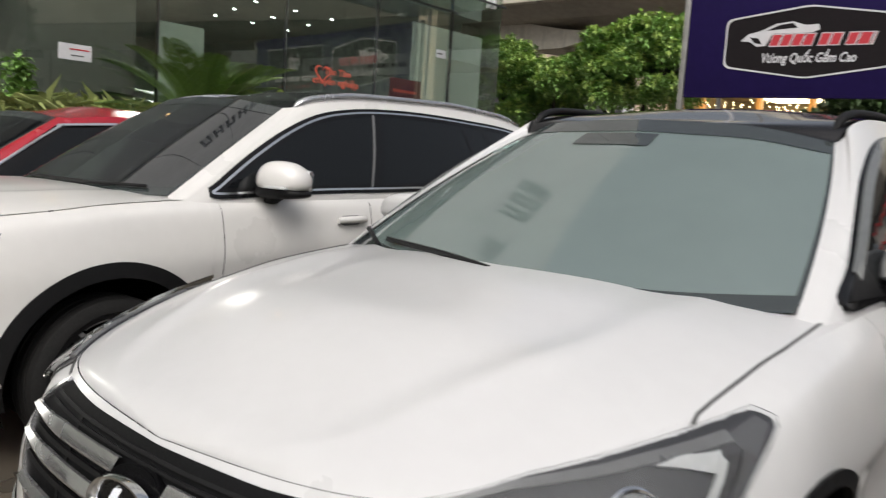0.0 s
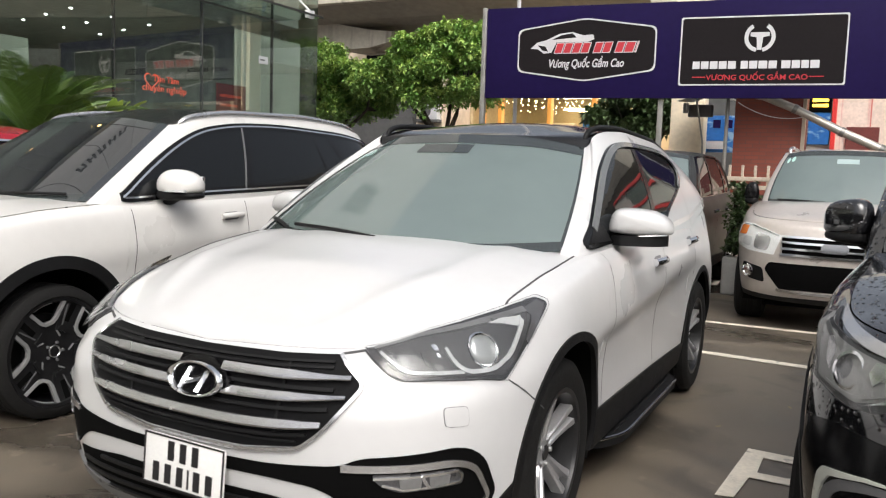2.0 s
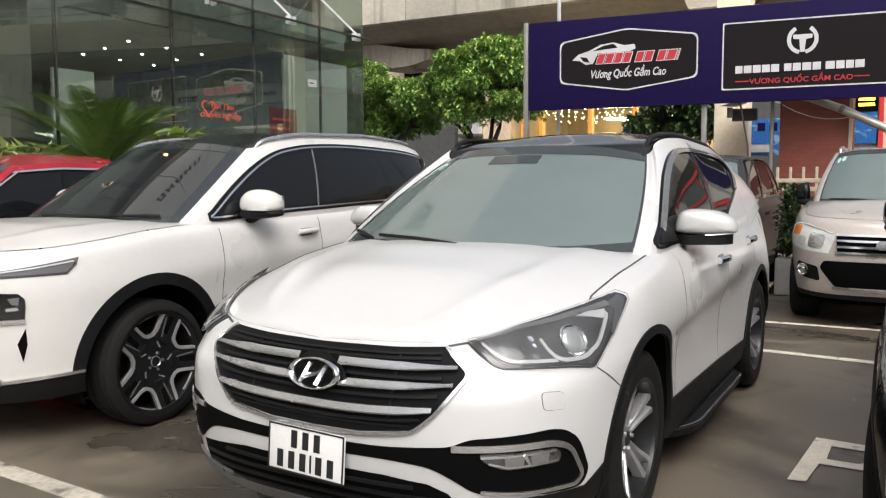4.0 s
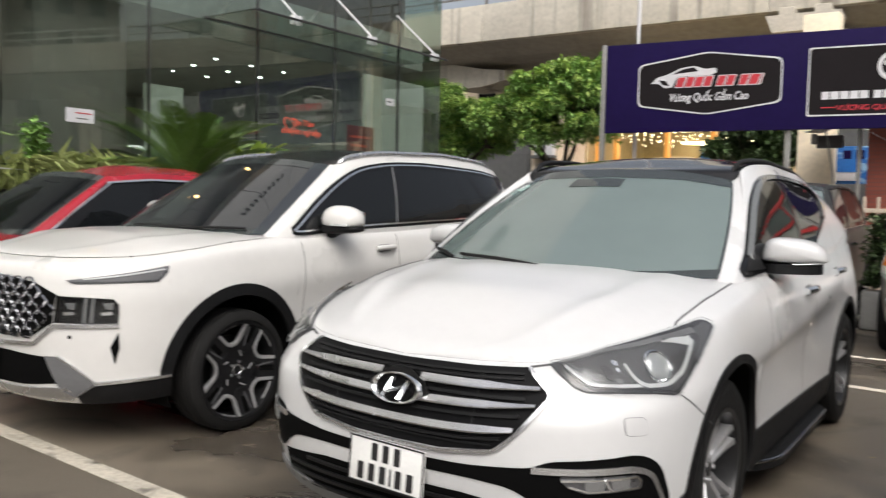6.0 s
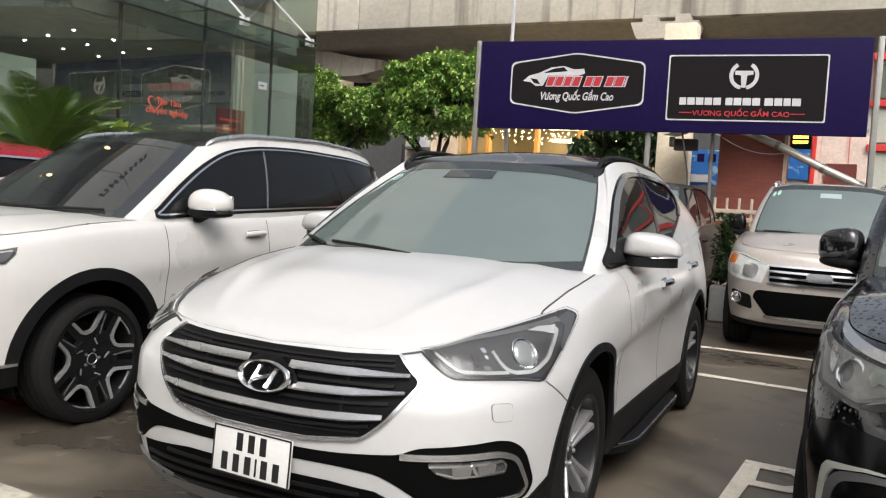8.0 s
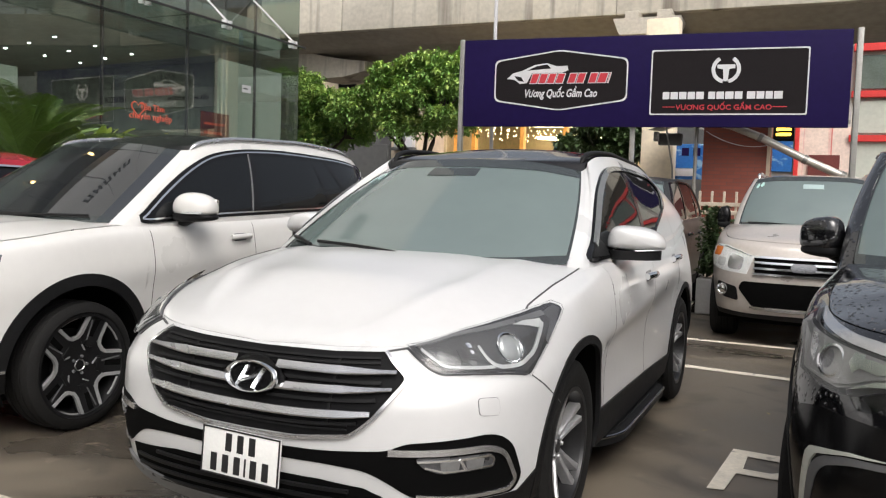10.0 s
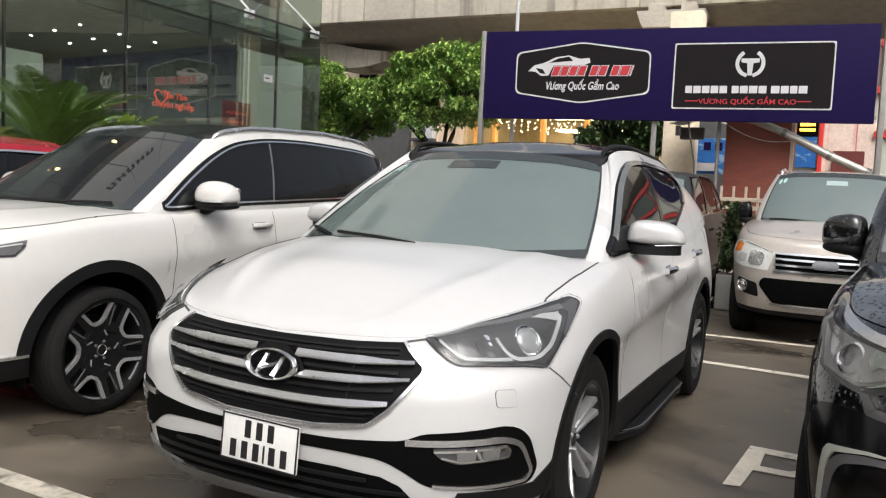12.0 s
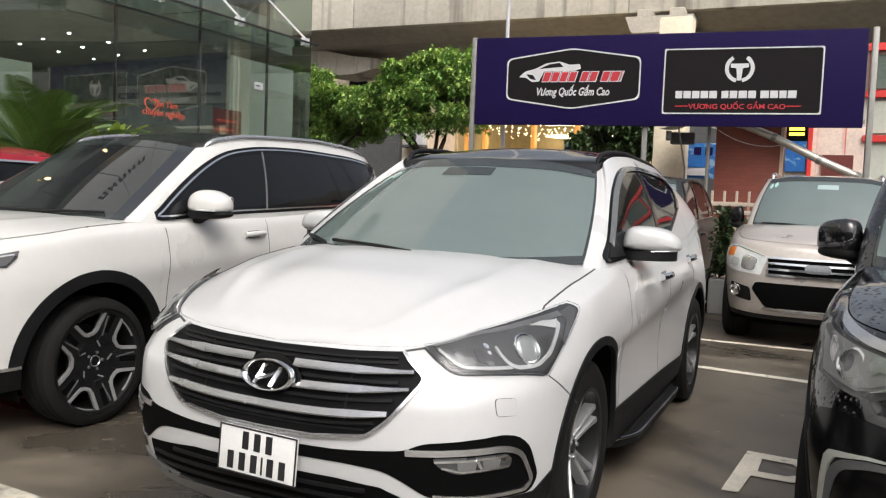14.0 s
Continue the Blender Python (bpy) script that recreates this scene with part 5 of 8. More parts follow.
for side, h in zip((1, -1), bh):
    c = sB.at(0.80 * side, 0.925, 0.0)
    mm = pose(c.x, c.y, c.z, -12, 0, 32 * side)
    bm = lathe([(0.058, 0.012), (0.057, -0.016), (0.048, -0.018), (0.043, -0.004), (0.041, 0.004)], 32, "Y")
    bmesh.ops.transform(bm, matrix=mm, verts=bm.verts)
    pj = part("projector_ring", bm, CHROME, h)
    bm = lathe([(0.0, -0.010), (0.02, -0.008), (0.034, -0.003), (0.042, 0.006)], 32, "Y")
    bmesh.ops.transform(bm, matrix=mm, verts=bm.verts)
    part("projector_lens", bm, LAMPDK, pj)
lay(blk, sB, "lamp_cover", bo, 0.022, CLEAR, 0.003, 0.04, True, bh)
bf = lay(blk, sB, "lamp_recess", [(0.96, 0.747), (0.81, 0.775), (0.54, 0.764), (0.48, 0.76), (0.50, 0.36), (1.09, 0.34), (1.17, 0.475), (1.04, 0.684)], 0.004, GLOSSK, 0.01, 0.04)
lay(blk, sB, "lamp_bevel", band(eased([(0.52, 0.655), (0.66, 0.640), (0.775, 0.606), (0.825, 0.555), (0.90, 0.400)], 0.05), 0.020, 0.045), 0.008, SKID, 0.008, 0.03, True, bf)
lay(blk, sB, "running_light", [(0.50, 0.676), (0.66, 0.666), (0.78, 0.646), (0.835, 0.636), (0.862, 0.612), (0.90, 0.510), (0.935, 0.410), (0.900, 0.416), (0.866, 0.507), (0.832, 0.588), (0.800, 0.622), (0.66, 0.656)], 0.012, DIMLED, 0.012, 0.03, True, bf)
lay(blk, sB, "reflector", [(0.655, 0.965), (0.70, 0.968), (0.715, 0.935), (0.69, 0.905), (0.665, 0.925)], 0.013, CHROME, 0.006, 0.02, True, bh)
lay(blk, sB, "reflector", [(0.895, 0.965), (0.95, 0.99), (0.985, 0.985), (0.94, 0.93), (0.90, 0.905)], 0.013, BARS, 0.006, 0.02, True, bh)
lay(blk, sB, "reflector", [(0.54, 0.905), (0.60, 0.895), (0.66, 0.868), (0.70, 0.852), (0.62, 0.875), (0.54, 0.888)], 0.013, CHROME, 0.006, 0.02, True, bh)
lay(blk, sB, "grille", round_poly([(-0.40, 0.86), (0.40, 0.86), (0.46, 0.62), (-0.46, 0.62)], 0.03), 0.004, GAP, 0.02, 0.05, False)
lay(blk, sB, "lower_grille", round_poly([(-0.5, 0.54), (0.5, 0.54), (0.56, 0.34), (-0.56, 0.34)], 0.03), 0.004, GAP, 0.02, 0.05, False)
lay(blk, sB, "panel_seam", band([(1.16, 0.86), (1.22, 0.83), (1.34, 0.76)], 0.005), 0.0012, GAP, 0.001, 0.03)
wiper(blk, blk_cabin, -1.4, 0.05, 0.3, 0.06)

# champagne SUV in the back row
ev_shell = Shell(0.90, -0.80, 0.1, 3.2, 3.2, 3.85, 4.0, scaled(PLAIN, 1.05, 1.0, 0.05))
ev_cabin = Cabin(house(1.16, 1.74, 0.79, 0.62, 0.36, 0.92, 3.3, 3.8), crown=0.04)
ev = thing("champagne_suv", "champagne SUV with chrome slat grille, in the back row", "car", "parked cars", m=pose(1.67, 6.05, 0))
build_shell(ev, ev_shell, ev_cabin, BEIGE, (0.43, 0.38), 0.18, 0.40, (0.5, 1.45, 2.35), BEIGE, hood_bulge=0.06, rear_axle=2.85, clad=0)
for wy in (0.0, 2.85):
    for sd in (1, -1):
        wheel(ev, 0.765 * sd, wy, 0.38, 0.25, 0.22, (6, 0.05, 0.04, 0, RIM), sd)
sE = ev_shell
for sd in (1, -1):
    door_mirror(ev, 0.90, 0.62, 1.235, sd, GLOSSK, (0.15, 0.13, 0.22), lamp=False)
ho = [(0.46, 0.895), (0.62, 0.945), (0.80, 0.985), (0.98, 0.985), (1.08, 0.955), (1.10, 0.86), (1.02, 0.775), (0.80, 0.735), (0.52, 0.715)]
eh = lay(ev, sE, "headlight", ho, 0.004, PALELAMP, 0.02, 0.03)
lay(ev, sE, "upper_bezel", band([(0.48, 0.893), (0.62, 0.935), (0.80, 0.972), (0.98, 0.974)], 0.012), 0.010, CHROME, 0.006, 0.03, True, eh)
lay(ev, sE, "reflector", round_poly([(0.55, 0.875), (0.72, 0.915), (0.74, 0.765), (0.58, 0.745)], 0.05), 0.010, SATIN, 0.008, 0.03, True, eh)
lay(ev, sE, "reflector", round_poly([(0.76, 0.86), (0.90, 0.865), (0.92, 0.79), (0.78, 0.77)], 0.04), 0.010, LED, 0.008, 0.03, True, eh)
lay(ev, sE, "indicator", round_poly([(0.86, 0.965), (1.02, 0.965), (1.05, 0.875), (0.88, 0.875)], 0.015), 0.012, AMBER, 0.008, 0.03, True, eh)
lay(ev, sE, "lamp_cover", ho, 0.024, CLEAR, 0.003, 0.04, True, eh)
eg = lay(ev, sE, "grille", round_poly([(-0.46, 0.895), (0.46, 0.895), (0.44, 0.715), (-0.44, 0.715)], 0.02), 0.004, GAP, 0.02, 0.04, False)[0]
for z in (0.725, 0.780, 0.835, 0.888):
    lay(ev, sE, "grille_bar", band([(-0.455, z), (0, z - 0.004), (0.455, z)], 0.020), 0.022, CHROME, 0.02, 0.06, False, [eg])
lay(ev, sE, "badge", round_poly([(-0.10, 0.84), (0.10, 0.84), (0.12, 0.80), (0.10, 0.76), (-0.10, 0.76), (-0.12, 0.80)], 0.03), 0.034, MESHCHROME, 0.03, 0.03, False)
lay(ev, sE, "lower_grille", round_poly([(-0.56, 0.645), (0.56, 0.645), (0.60, 0.575), (0.46, 0.40), (-0.46, 0.40), (-0.60, 0.575)], 0.03), 0.004, GAP, 0.02, 0.05, False)
lay(ev, sE, "bumper_line", band([(-0.48, 0.395), (-0.2, 0.38), (0.2, 0.38), (0.48, 0.395)], 0.022), 0.012, CHROME, 0.02, 0.05, False)
lay(ev, sE, "lower_valance", [(-1.0, 0.345), (-0.5, 0.325), (0.5, 0.325), (1.0, 0.345), (1.0, 0.262), (-1.0, 0.262)], 0.004, CLAD, 0.012, 0.06, False)
ef = lay(ev, sE, "fog_recess", round_poly([(0.62, 0.585), (0.88, 0.625), (0.91, 0.54), (0.80, 0.47), (0.60, 0.445)], 0.03), 0.004, CLAD, 0.012, 0.03)
for side, h in zip((1, -1), ef):
    c = sE.at(0.79 * side, 0.545, 0.012)
    bm = lathe([(0.062, 0.01), (0.060, -0.014), (0.050, -0.016), (0.042, -0.002), (0.018, -0.002), (0.0, -0.012)], 28, "Y")
    bmesh.ops.transform(bm, matrix=pose(c.x, c.y, c.z, 0, 0, 25 * side), verts=bm.verts)
    part("fog_lamp", bm, CHROME, h)
for u, v in ((-1.66, 0.83), (-1.46, 0.85)):
    part("sticker", loft([[ev_cabin.at(abs(u + k * 0.075 * math.cos(q)), v + k * 0.055 * math.sin(q), 0.004, -1) for k in (0.02, 0.5, 1.0)] for q in np.linspace(0, 2 * math.pi, 17)]), STICK, ev)
part("rear_view_mirror", loft([[ev_cabin.at(abs(u), 0.74 + 0.09 * j / 3, 0.004, -1 if u < 0 else 1) for j in range(4)] for u in np.linspace(-0.2, 0.32, 6)]), SCREENPALE, ev)
roof_rail(ev, ev_cabin, 3.6, 8.6, SATIN, 0.05, 0.018, 0.05)
wiper(ev, ev_cabin, -1.5, 0.05, -0.3, 0.05)

# dark SUV in the back row
dk_shell = Shell(0.91, -0.88, 0.2, 2.9, 3.1, 3.8, 3.6, scaled(PLAIN, 1.05, 1.0, 0.03))
dk_cabin = Cabin(house(1.14, 1.70, 0.82, 0.64, 0.42, 1.1, 3.2, 3.7), crown=0.04)
dk = thing("dark_suv", "dark brown SUV with black windows, in the back row", "car", "parked cars", m=pose(-0.62, 6.1, 0))
build_shell(dk, dk_shell, dk_cabin, DARK, (0.43, 0.38), 0.26, 0.44, (0.55, 1.5, 2.4), DARK, rear_axle=2.75, clad=0.04)
for wy in (0.0, 2.75):
    for sd in (1, -1):
        wheel(dk, 0.77 * sd, wy, 0.38, 0.25, 0.225, (6, 0.05, 0.04, 0, RIM), sd)
for sd in (1, -1):
    for hy in (1.35, 2.2):
        door_handle(dk, dk_shell, hy, 1.0, sd)


# ---- second white SUV, with mesh grille, in the next bay ----
tm_shell = Shell(0.95, -0.945, 0.20, 3.0, 3.1, 3.83, 3.2, [
    (-9, (0.10, 0.04, 0.01, 0.0, 0.0, 0.015, 0.05, 0.12), (0.21, 0.27, 0.42, 0.58, 0.74, 0.88, 0.965, 0.995)),
    (-0.62, (0.07, 0.03, 0.01, 0.0, 0.0, 0.015, 0.05, 0.11), (0.22, 0.30, 0.44, 0.60, 0.75, 0.88, 0.975, 1.01)),
    (-0.22, (0.05, 0.02, 0.0, 0.0, 0.0, 0.02, 0.05, 0.11), (0.24, 0.36, 0.48, 0.62, 0.76, 0.90, 1.00, 1.045)),
    (0.05, (0.04, 0.015, 0.0, 0.0, 0.0, 0.02, 0.05, 0.12), (0.24, 0.40, 0.54, 0.68, 0.80, 0.93, 1.03, 1.075)),
    (0.55, (0.06, 0.045, 0.035, 0.02, 0.0, 0.015, 0.045, 0.09), (0.24, 0.40, 0.55, 0.70, 0.84, 0.96, 1.06, 1.105)),
    (1.5, (0.06, 0.045, 0.04, 0.025, 0.0, 0.012, 0.035, 0.065), (0.24, 0.40, 0.55, 0.72, 0.88, 0.98, 1.08, 1.125)),
    (2.7, (0.05, 0.02, 0.0, 0.0, 0.0, 0.01, 0.035, 0.07), (0.26, 0.40, 0.55, 0.72, 0.90, 1.0, 1.11, 1.17)),
    (3.5, (0.06, 0.03, 0.0, 0.0, 0.02, 0.05, 0.08, 0.12), (0.30, 0.40, 0.55, 0.72, 0.90, 1.04, 1.16, 1.22)),
    (9, (0.08, 0.03, 0.0, 0.0, 0.03, 0.06, 0.09, 0.13), (0.32, 0.42, 0.55, 0.70, 0.88, 1.04, 1.16, 1.22)),
])
tm_cabin = Cabin([
    ((0, 0.16, 1.105), (0, 1.02, 1.645)), ((0.45, 0.22, 1.115), (0.36, 1.04, 1.630)), ((0.775, 0.40, 1.13), (0.60, 1.16, 1.595)),
    ((0.845, 0.49, 1.13), (0.635, 1.215, 1.605)), ((0.87, 0.72, 1.13), (0.65, 1.31, 1.642)), ((0.88, 1.54, 1.145), (0.657, 1.62, 1.690)),
    ((0.88, 1.64, 1.15), (0.657, 1.72, 1.697)), ((0.87, 2.46, 1.175), (0.647, 2.50, 1.722)), ((0.865, 2.54, 1.18), (0.643, 2.57, 1.721)),
    ((0.83, 3.15, 1.24), (0.62, 3.12, 1.695)), ((0.75, 3.55, 1.25), (0.57, 3.45, 1.65)), ((0, 3.68, 1.22), (0, 3.56, 1.66)),
])
tm = thing("white_suv", "white SUV with chrome mesh grille and black arches, parked", "car", "parked cars", m=pose(-2.87, 0.02, 0.05))
tm_dlo = ([(0.565, 1.133), (0.60, 1.166), (0.818, 1.308), (1.08, 1.452), (1.318, 1.548), (1.545, 1.594), (1.79, 1.618), (2.174, 1.630), (2.66, 1.620), (3.05, 1.605), (3.40, 1.565), (3.44, 1.53), (3.10, 1.36), (2.80, 1.225), (1.94, 1.186), (1.25, 1.164), (0.8, 1.142)],
          [((1.64, 1.175), (1.77, 1.612), 0.075), ((2.66, 1.22), (2.55, 1.615), 0.03), ((2.95, 1.34), (2.77, 1.612), 0.05)])
build_shell(tm, tm_shell, tm_cabin, WARMWHITE, (0.460, 0.315), 0.13, 0.48, (0.58, 1.56, 2.44), GLOSSK, hood_bulge=0.06, ridge=0.01, rear_axle=2.765, clad=0.07, screen=DUSK, dlo=tm_dlo, front_axle=0.055)
for wy in (0.055, 2.765):
    for sd in (1, -1):
        wheel(tm, 0.825 * sd, wy, 0.365, 0.235, 0.292, (5, 0.044, 0.03, 0, RIMEDGE, 0.55, True, RIMDK), sd, 0.0, 0.05)
sT = tm_shell
for sd in (1, -1):
    door_mirror(tm, 1.0, 0.86, 1.20, sd, WARMWHITE, (0.29, 0.18, 0.17), sq=0.84, drop=0.06, arm=0.2)
    for hy, hz in ((1.40, 1.0), (2.30, 1.03)):
        door_handle(tm, sT, hy, hz, sd, WARMWHITE)
for sd in (1, -1):
    part("pillar_edge", bend(band([(1.598, 1.178), (1.728, 1.600)], 0.012), 0.05, lambda y, z, o: tm_cabin.side_at(y, z, o, sd), 0.0185, 0.008), SKID, tm)
roof_rail(tm, tm_cabin, 2.9, 9.7, SATIN, 0.018, 0.020, 0.0)
go = [(0.20, 0.893), (0.41, 0.872), (0.56, 0.812), (0.545, 0.73), (0.53, 0.66), (0.40, 0.582), (0.20, 0.570)]
tg = lay(tm, sT, "grille", [(0, 0.900)] + go + [(0, 0.566)] + [(-s, z) for s, z in go[::-1]], 0.004, GAP, 0.02, 0.04, False)[0]
for iz in range(7):
    z = 0.600 + 0.0445 * iz
    half = 0.40 + 0.15 * min(1, max(0, (z - 0.585) / 0.08)) - 0.17 * max(0, (z - 0.80) / 0.075)
    for k in range(-7, 8):
        q = (k + (0.5 if iz % 2 else 0)) * 0.092
        if abs(q) > half - 0.02:
            continue
        w, h = 0.052, 0.0325
        outer = [(q - w, z), (q - w * 0.40, z + h), (q + w * 0.40, z + h), (q + w, z), (q + w * 0.40, z - h), (q - w * 0.40, z - h)]
        ring = [tuple(sT.at(a, b, 0.010)) for a, b in outer]
        inn = [tuple(sT.at(q + (a - q) * 0.88, z + (b - z) * 0.83, 0.021)) for a, b in outer]
        back = [tuple(sT.at(q + (a - q) * 0.80, z + (b - z) * 0.72, 0.005)) for a, b in outer]
        bm = bmesh.new()
        v = [[bm.verts.new(p) for p in lp] for lp in (ring, inn, back)]
        for a, b in zip(v, v[1:]):
            for i in range(6):
                bm.faces.new((a[i], a[(i + 1) % 6], b[(i + 1) % 6], b[i]))
        part("mesh_cell", bm, MESHCHROME, tg, smooth=False)
e = sT.at(0.03, 0.81, 0.02)
oval_badge(tm, pose(0.03, e.y - 0.012, 0.81, -8, 0, 0), 0.235, 0.115)
plate(tm, pose(-0.04, -0.972, 0.492, -3, 0, 0), [(0.038, (0.042, 0.042, 0.042)), (-0.038, (0.042, 0.042, 0.042, 0.012, 0.042, 0.042))])
lay(tm, sT, "chin_trim", band([(-0.88, 0.652), (-0.54, 0.648), (-0.41, 0.545), (-0.14, 0.530), (0.14, 0.530), (0.41, 0.545), (0.54, 0.648), (0.88, 0.652)], 0.020), 0.012, SATIN, 0.016, 0.05, False)
drl = lay(tm, sT, "running_light", [(0.60, 0.889), (0.78, 0.912), (1.0, 0.940), (1.16, 0.964), (1.145, 0.925), (1.09, 0.880), (0.85, 0.876), (0.66, 0.870)], 0.005, LAMPDK, 0.01, 0.03)
lay(tm, sT, "lamp_edge", band([(0.63, 0.880), (0.85, 0.883), (1.085, 0.888), (1.14, 0.938)], 0.006), 0.009, LAMPBK, 0.006, 0.03, True, drl)
lay(tm, sT, "light_guide", band([(0.70, 0.896), (0.92, 0.918), (1.13, 0.945)], 0.007), 0.010, LED, 0.006, 0.03, True, drl)
tho = [(0.562, 0.808), (0.72, 0.803), (0.855, 0.794), (0.882, 0.765), (0.884, 0.72), (0.878, 0.664), (0.545, 0.664)]
thl = lay(tm, sT, "headlight", tho, 0.004, GLOSSK, 0.012, 0.03)
for q in (0.635, 0.825):
    lay(tm, sT, "reflector", round_poly([(q - 0.055, 0.785), (q + 0.040, 0.782), (q + 0.04, 0.685), (q - 0.045, 0.685)], 0.012), 0.008, GLOSSK, 0.006, 0.02, True, thl)
    lay(tm, sT, "reflector", [(q - 0.02, 0.772), (q + 0.032, 0.776), (q + 0.026, 0.738), (q - 0.004, 0.742)], 0.012, REFL, 0.005, 0.02, True, thl)
    lay(tm, sT, "reflector", [(q - 0.03, 0.724), (q + 0.02, 0.728), (q + 0.03, 0.712), (q - 0.03, 0.708)], 0.012, CHROME, 0.005, 0.02, True, thl)
for q in (0.716, 0.752):
    lay(tm, sT, "light_guide", band([(q + 0.006, 0.800), (q - 0.006, 0.668)], 0.017), 0.014, REFL, 0.008, 0.03, True, thl)
lay(tm, sT, "lamp_cover", tho, 0.020, CLEAR, 0.003, 0.04, True, thl)
lay(tm, sT, "lower_grille", [(-0.49, 0.475), (-0.2, 0.487), (0.2, 0.487), (0.49, 0.475), (0.565, 0.335), (0.3, 0.308), (0, 0.298), (-0.3, 0.308), (-0.565, 0.335)], 0.004, GAP, 0.015, 0.05, False)
lay(tm, sT, "side_blade", [(0.48, 0.482), (0.575, 0.482), (0.66, 0.420), (0.765, 0.338), (0.64, 0.262), (0.555, 0.315)], 0.012, SKID, 0.02, 0.04)
lay(tm, sT, "blade_edge", band([(0.56, 0.486), (0.66, 0.424), (0.765, 0.340)], 0.010), 0.016, SATIN, 0.010, 0.04)
lay(tm, sT, "skid_plate", [(-0.60, 0.318), (-0.3, 0.294), (0, 0.285), (0.3, 0.294), (0.60, 0.318), (0.66, 0.268), (0.60, 0.236), (0.3, 0.228), (-0.3, 0.228), (-0.60, 0.236), (-0.66, 0.268)], 0.012, BARS, 0.02, 0.05, False)
lay(tm, sT, "corner_trim", [(0.655, 0.262), (0.75, 0.322), (1.16, 0.352), (1.18, 0.225), (0.66, 0.215)], 0.005, CLAD, 0.01, 0.05)
lay(tm, sT, "chrome_line", band([(0.755, 0.338), (0.90, 0.346), (1.16, 0.358)], 0.016), 0.014, SATIN, 0.012, 0.04)
lay(tm, sT, "air_slot", [(0.880, 0.615), (0.886, 0.53), (0.862, 0.44), (0.838, 0.535)], 0.003, GAP, 0.004, 0.03)
lay(tm, sT, "sensor", round_poly([(0.62, 0.60), (0.64, 0.60), (0.64, 0.58), (0.62, 0.58)], 0.010), 0.004, GAP, 0.004, 0.03)
wiper(tm, tm_cabin, -0.75, 0.05, 0.55, 0.06)
wiper(tm, tm_cabin, 0.35, 0.05, 1.5, 0.05)


# ---- ground and lot ----
bm = bmesh.new()
xs, ys = [-160, -60, -20, -8, -3, 0, 3, 8, 20, 60, 160], [-160, -60, -20, -8, -3, 0, 4, 8, 20, 60, 160]
grid = [[bm.verts.new((x, y, 0)) for y in ys] for x in xs]
for a, b in zip(grid, grid[1:]):
    for k in range(len(ys) - 1):
        bm.faces.new((a[k], b[k], b[k + 1], a[k + 1]))
tagged(part("ground", bm, ASPHALT, label="worn grey-brown asphalt with damp stains"), category="ground", kind="structure")


bm = bmesh.new()
edge = [(-30 + 4 * k, -0.40 - 0.039 * (-16 + 4 * k)) for k in range(16)]
top = [bm.verts.new((x, y, 0.004)) for x, y in edge]
low = [bm.verts.new((x, -9.0, 0.004)) for x, y in edge]
for k in range(len(edge) - 1):
    bm.faces.new((low[k], low[k + 1], top[k + 1], top[k]))
tagged(part("lane", bm, LANE, label="paler concrete drive lane in front of the bays"), category="pavement", kind="structure")


def flat_mark(name, poly, label, holes=(), paint=MARK):
    bm = sheet(poly, 0.25, holes)
    for v in bm.verts:
        v.co.z = 0.008
    ex = bmesh.ops.extrude_face_region(bm, geom=bm.faces[:])["geom"]
    bmesh.ops.translate(bm, verts=[g for g in ex if isinstance(g, bmesh.types.BMVert)], vec=(0, 0, -0.003))
    return tagged(part(name, bm, paint, label=label, smooth=False), category="road marking", kind="structure")


flat_mark("bay_line", band([(-14 + 0.5 * k, -0.38 - 0.039 * 0.5 * k) for k in range(28)], 0.11), "long dirty white bay line on asphalt", paint=DULLMARK)
flat_mark("bay_line", band([(0.75, 3.92), (2.5, 3.77), (4.2, 3.62)], 0.10), "worn white bay line behind the cars")
flat_mark("bay_line", band([(0.3, 5.36), (4.2, 5.44)], 0.08), "worn white bay line before the back row")
flat_mark("bay_line", band([(0.20, 8.2), (0.02, 11.2)], 0.10), "worn white bay line beside the plant pot")
out = [(1.365, 0.90), (1.445, 0.915), (1.475, 1.205), (1.66, 1.20), (1.75, 1.24), (1.79, 1.32), (1.795, 1.46), (1.76, 1.57), (1.68, 1.62), (1.42, 1.64)]
hole = [(1.50, 1.29), (1.64, 1.285), (1.69, 1.33), (1.70, 1.45), (1.66, 1.52), (1.505, 1.53)]
flat_mark("letter_p", out, "white letter P painted on the asphalt", [hole])
# litter
LITTER = mat("dry_leaf", (0.35, 0.30, 0.16), 0.7)
for lx, ly, a in ((1.22, 1.95, 0.3), (1.55, 2.6, 2.2)):
    bm = bmesh.new()
    pts = [(0.018 * math.cos(t) * (1 + 0.3 * math.sin(3 * t)), 0.009 * math.sin(t)) for t in np.linspace(0, 2 * math.pi, 9)[:-1]]
    bm.faces.new([bm.verts.new((x, y, 0.006 + 0.004 * math.sin(40 * x))) for x, y in pts])
    bmesh.ops.transform(bm, matrix=pose(lx, ly, 0, 0, 0, math.degrees(a)), verts=bm.verts)
    tagged(part("fallen_leaf", bm, LITTER), "small dry fallen leaf on the asphalt", "leaf", "fallen leaves")

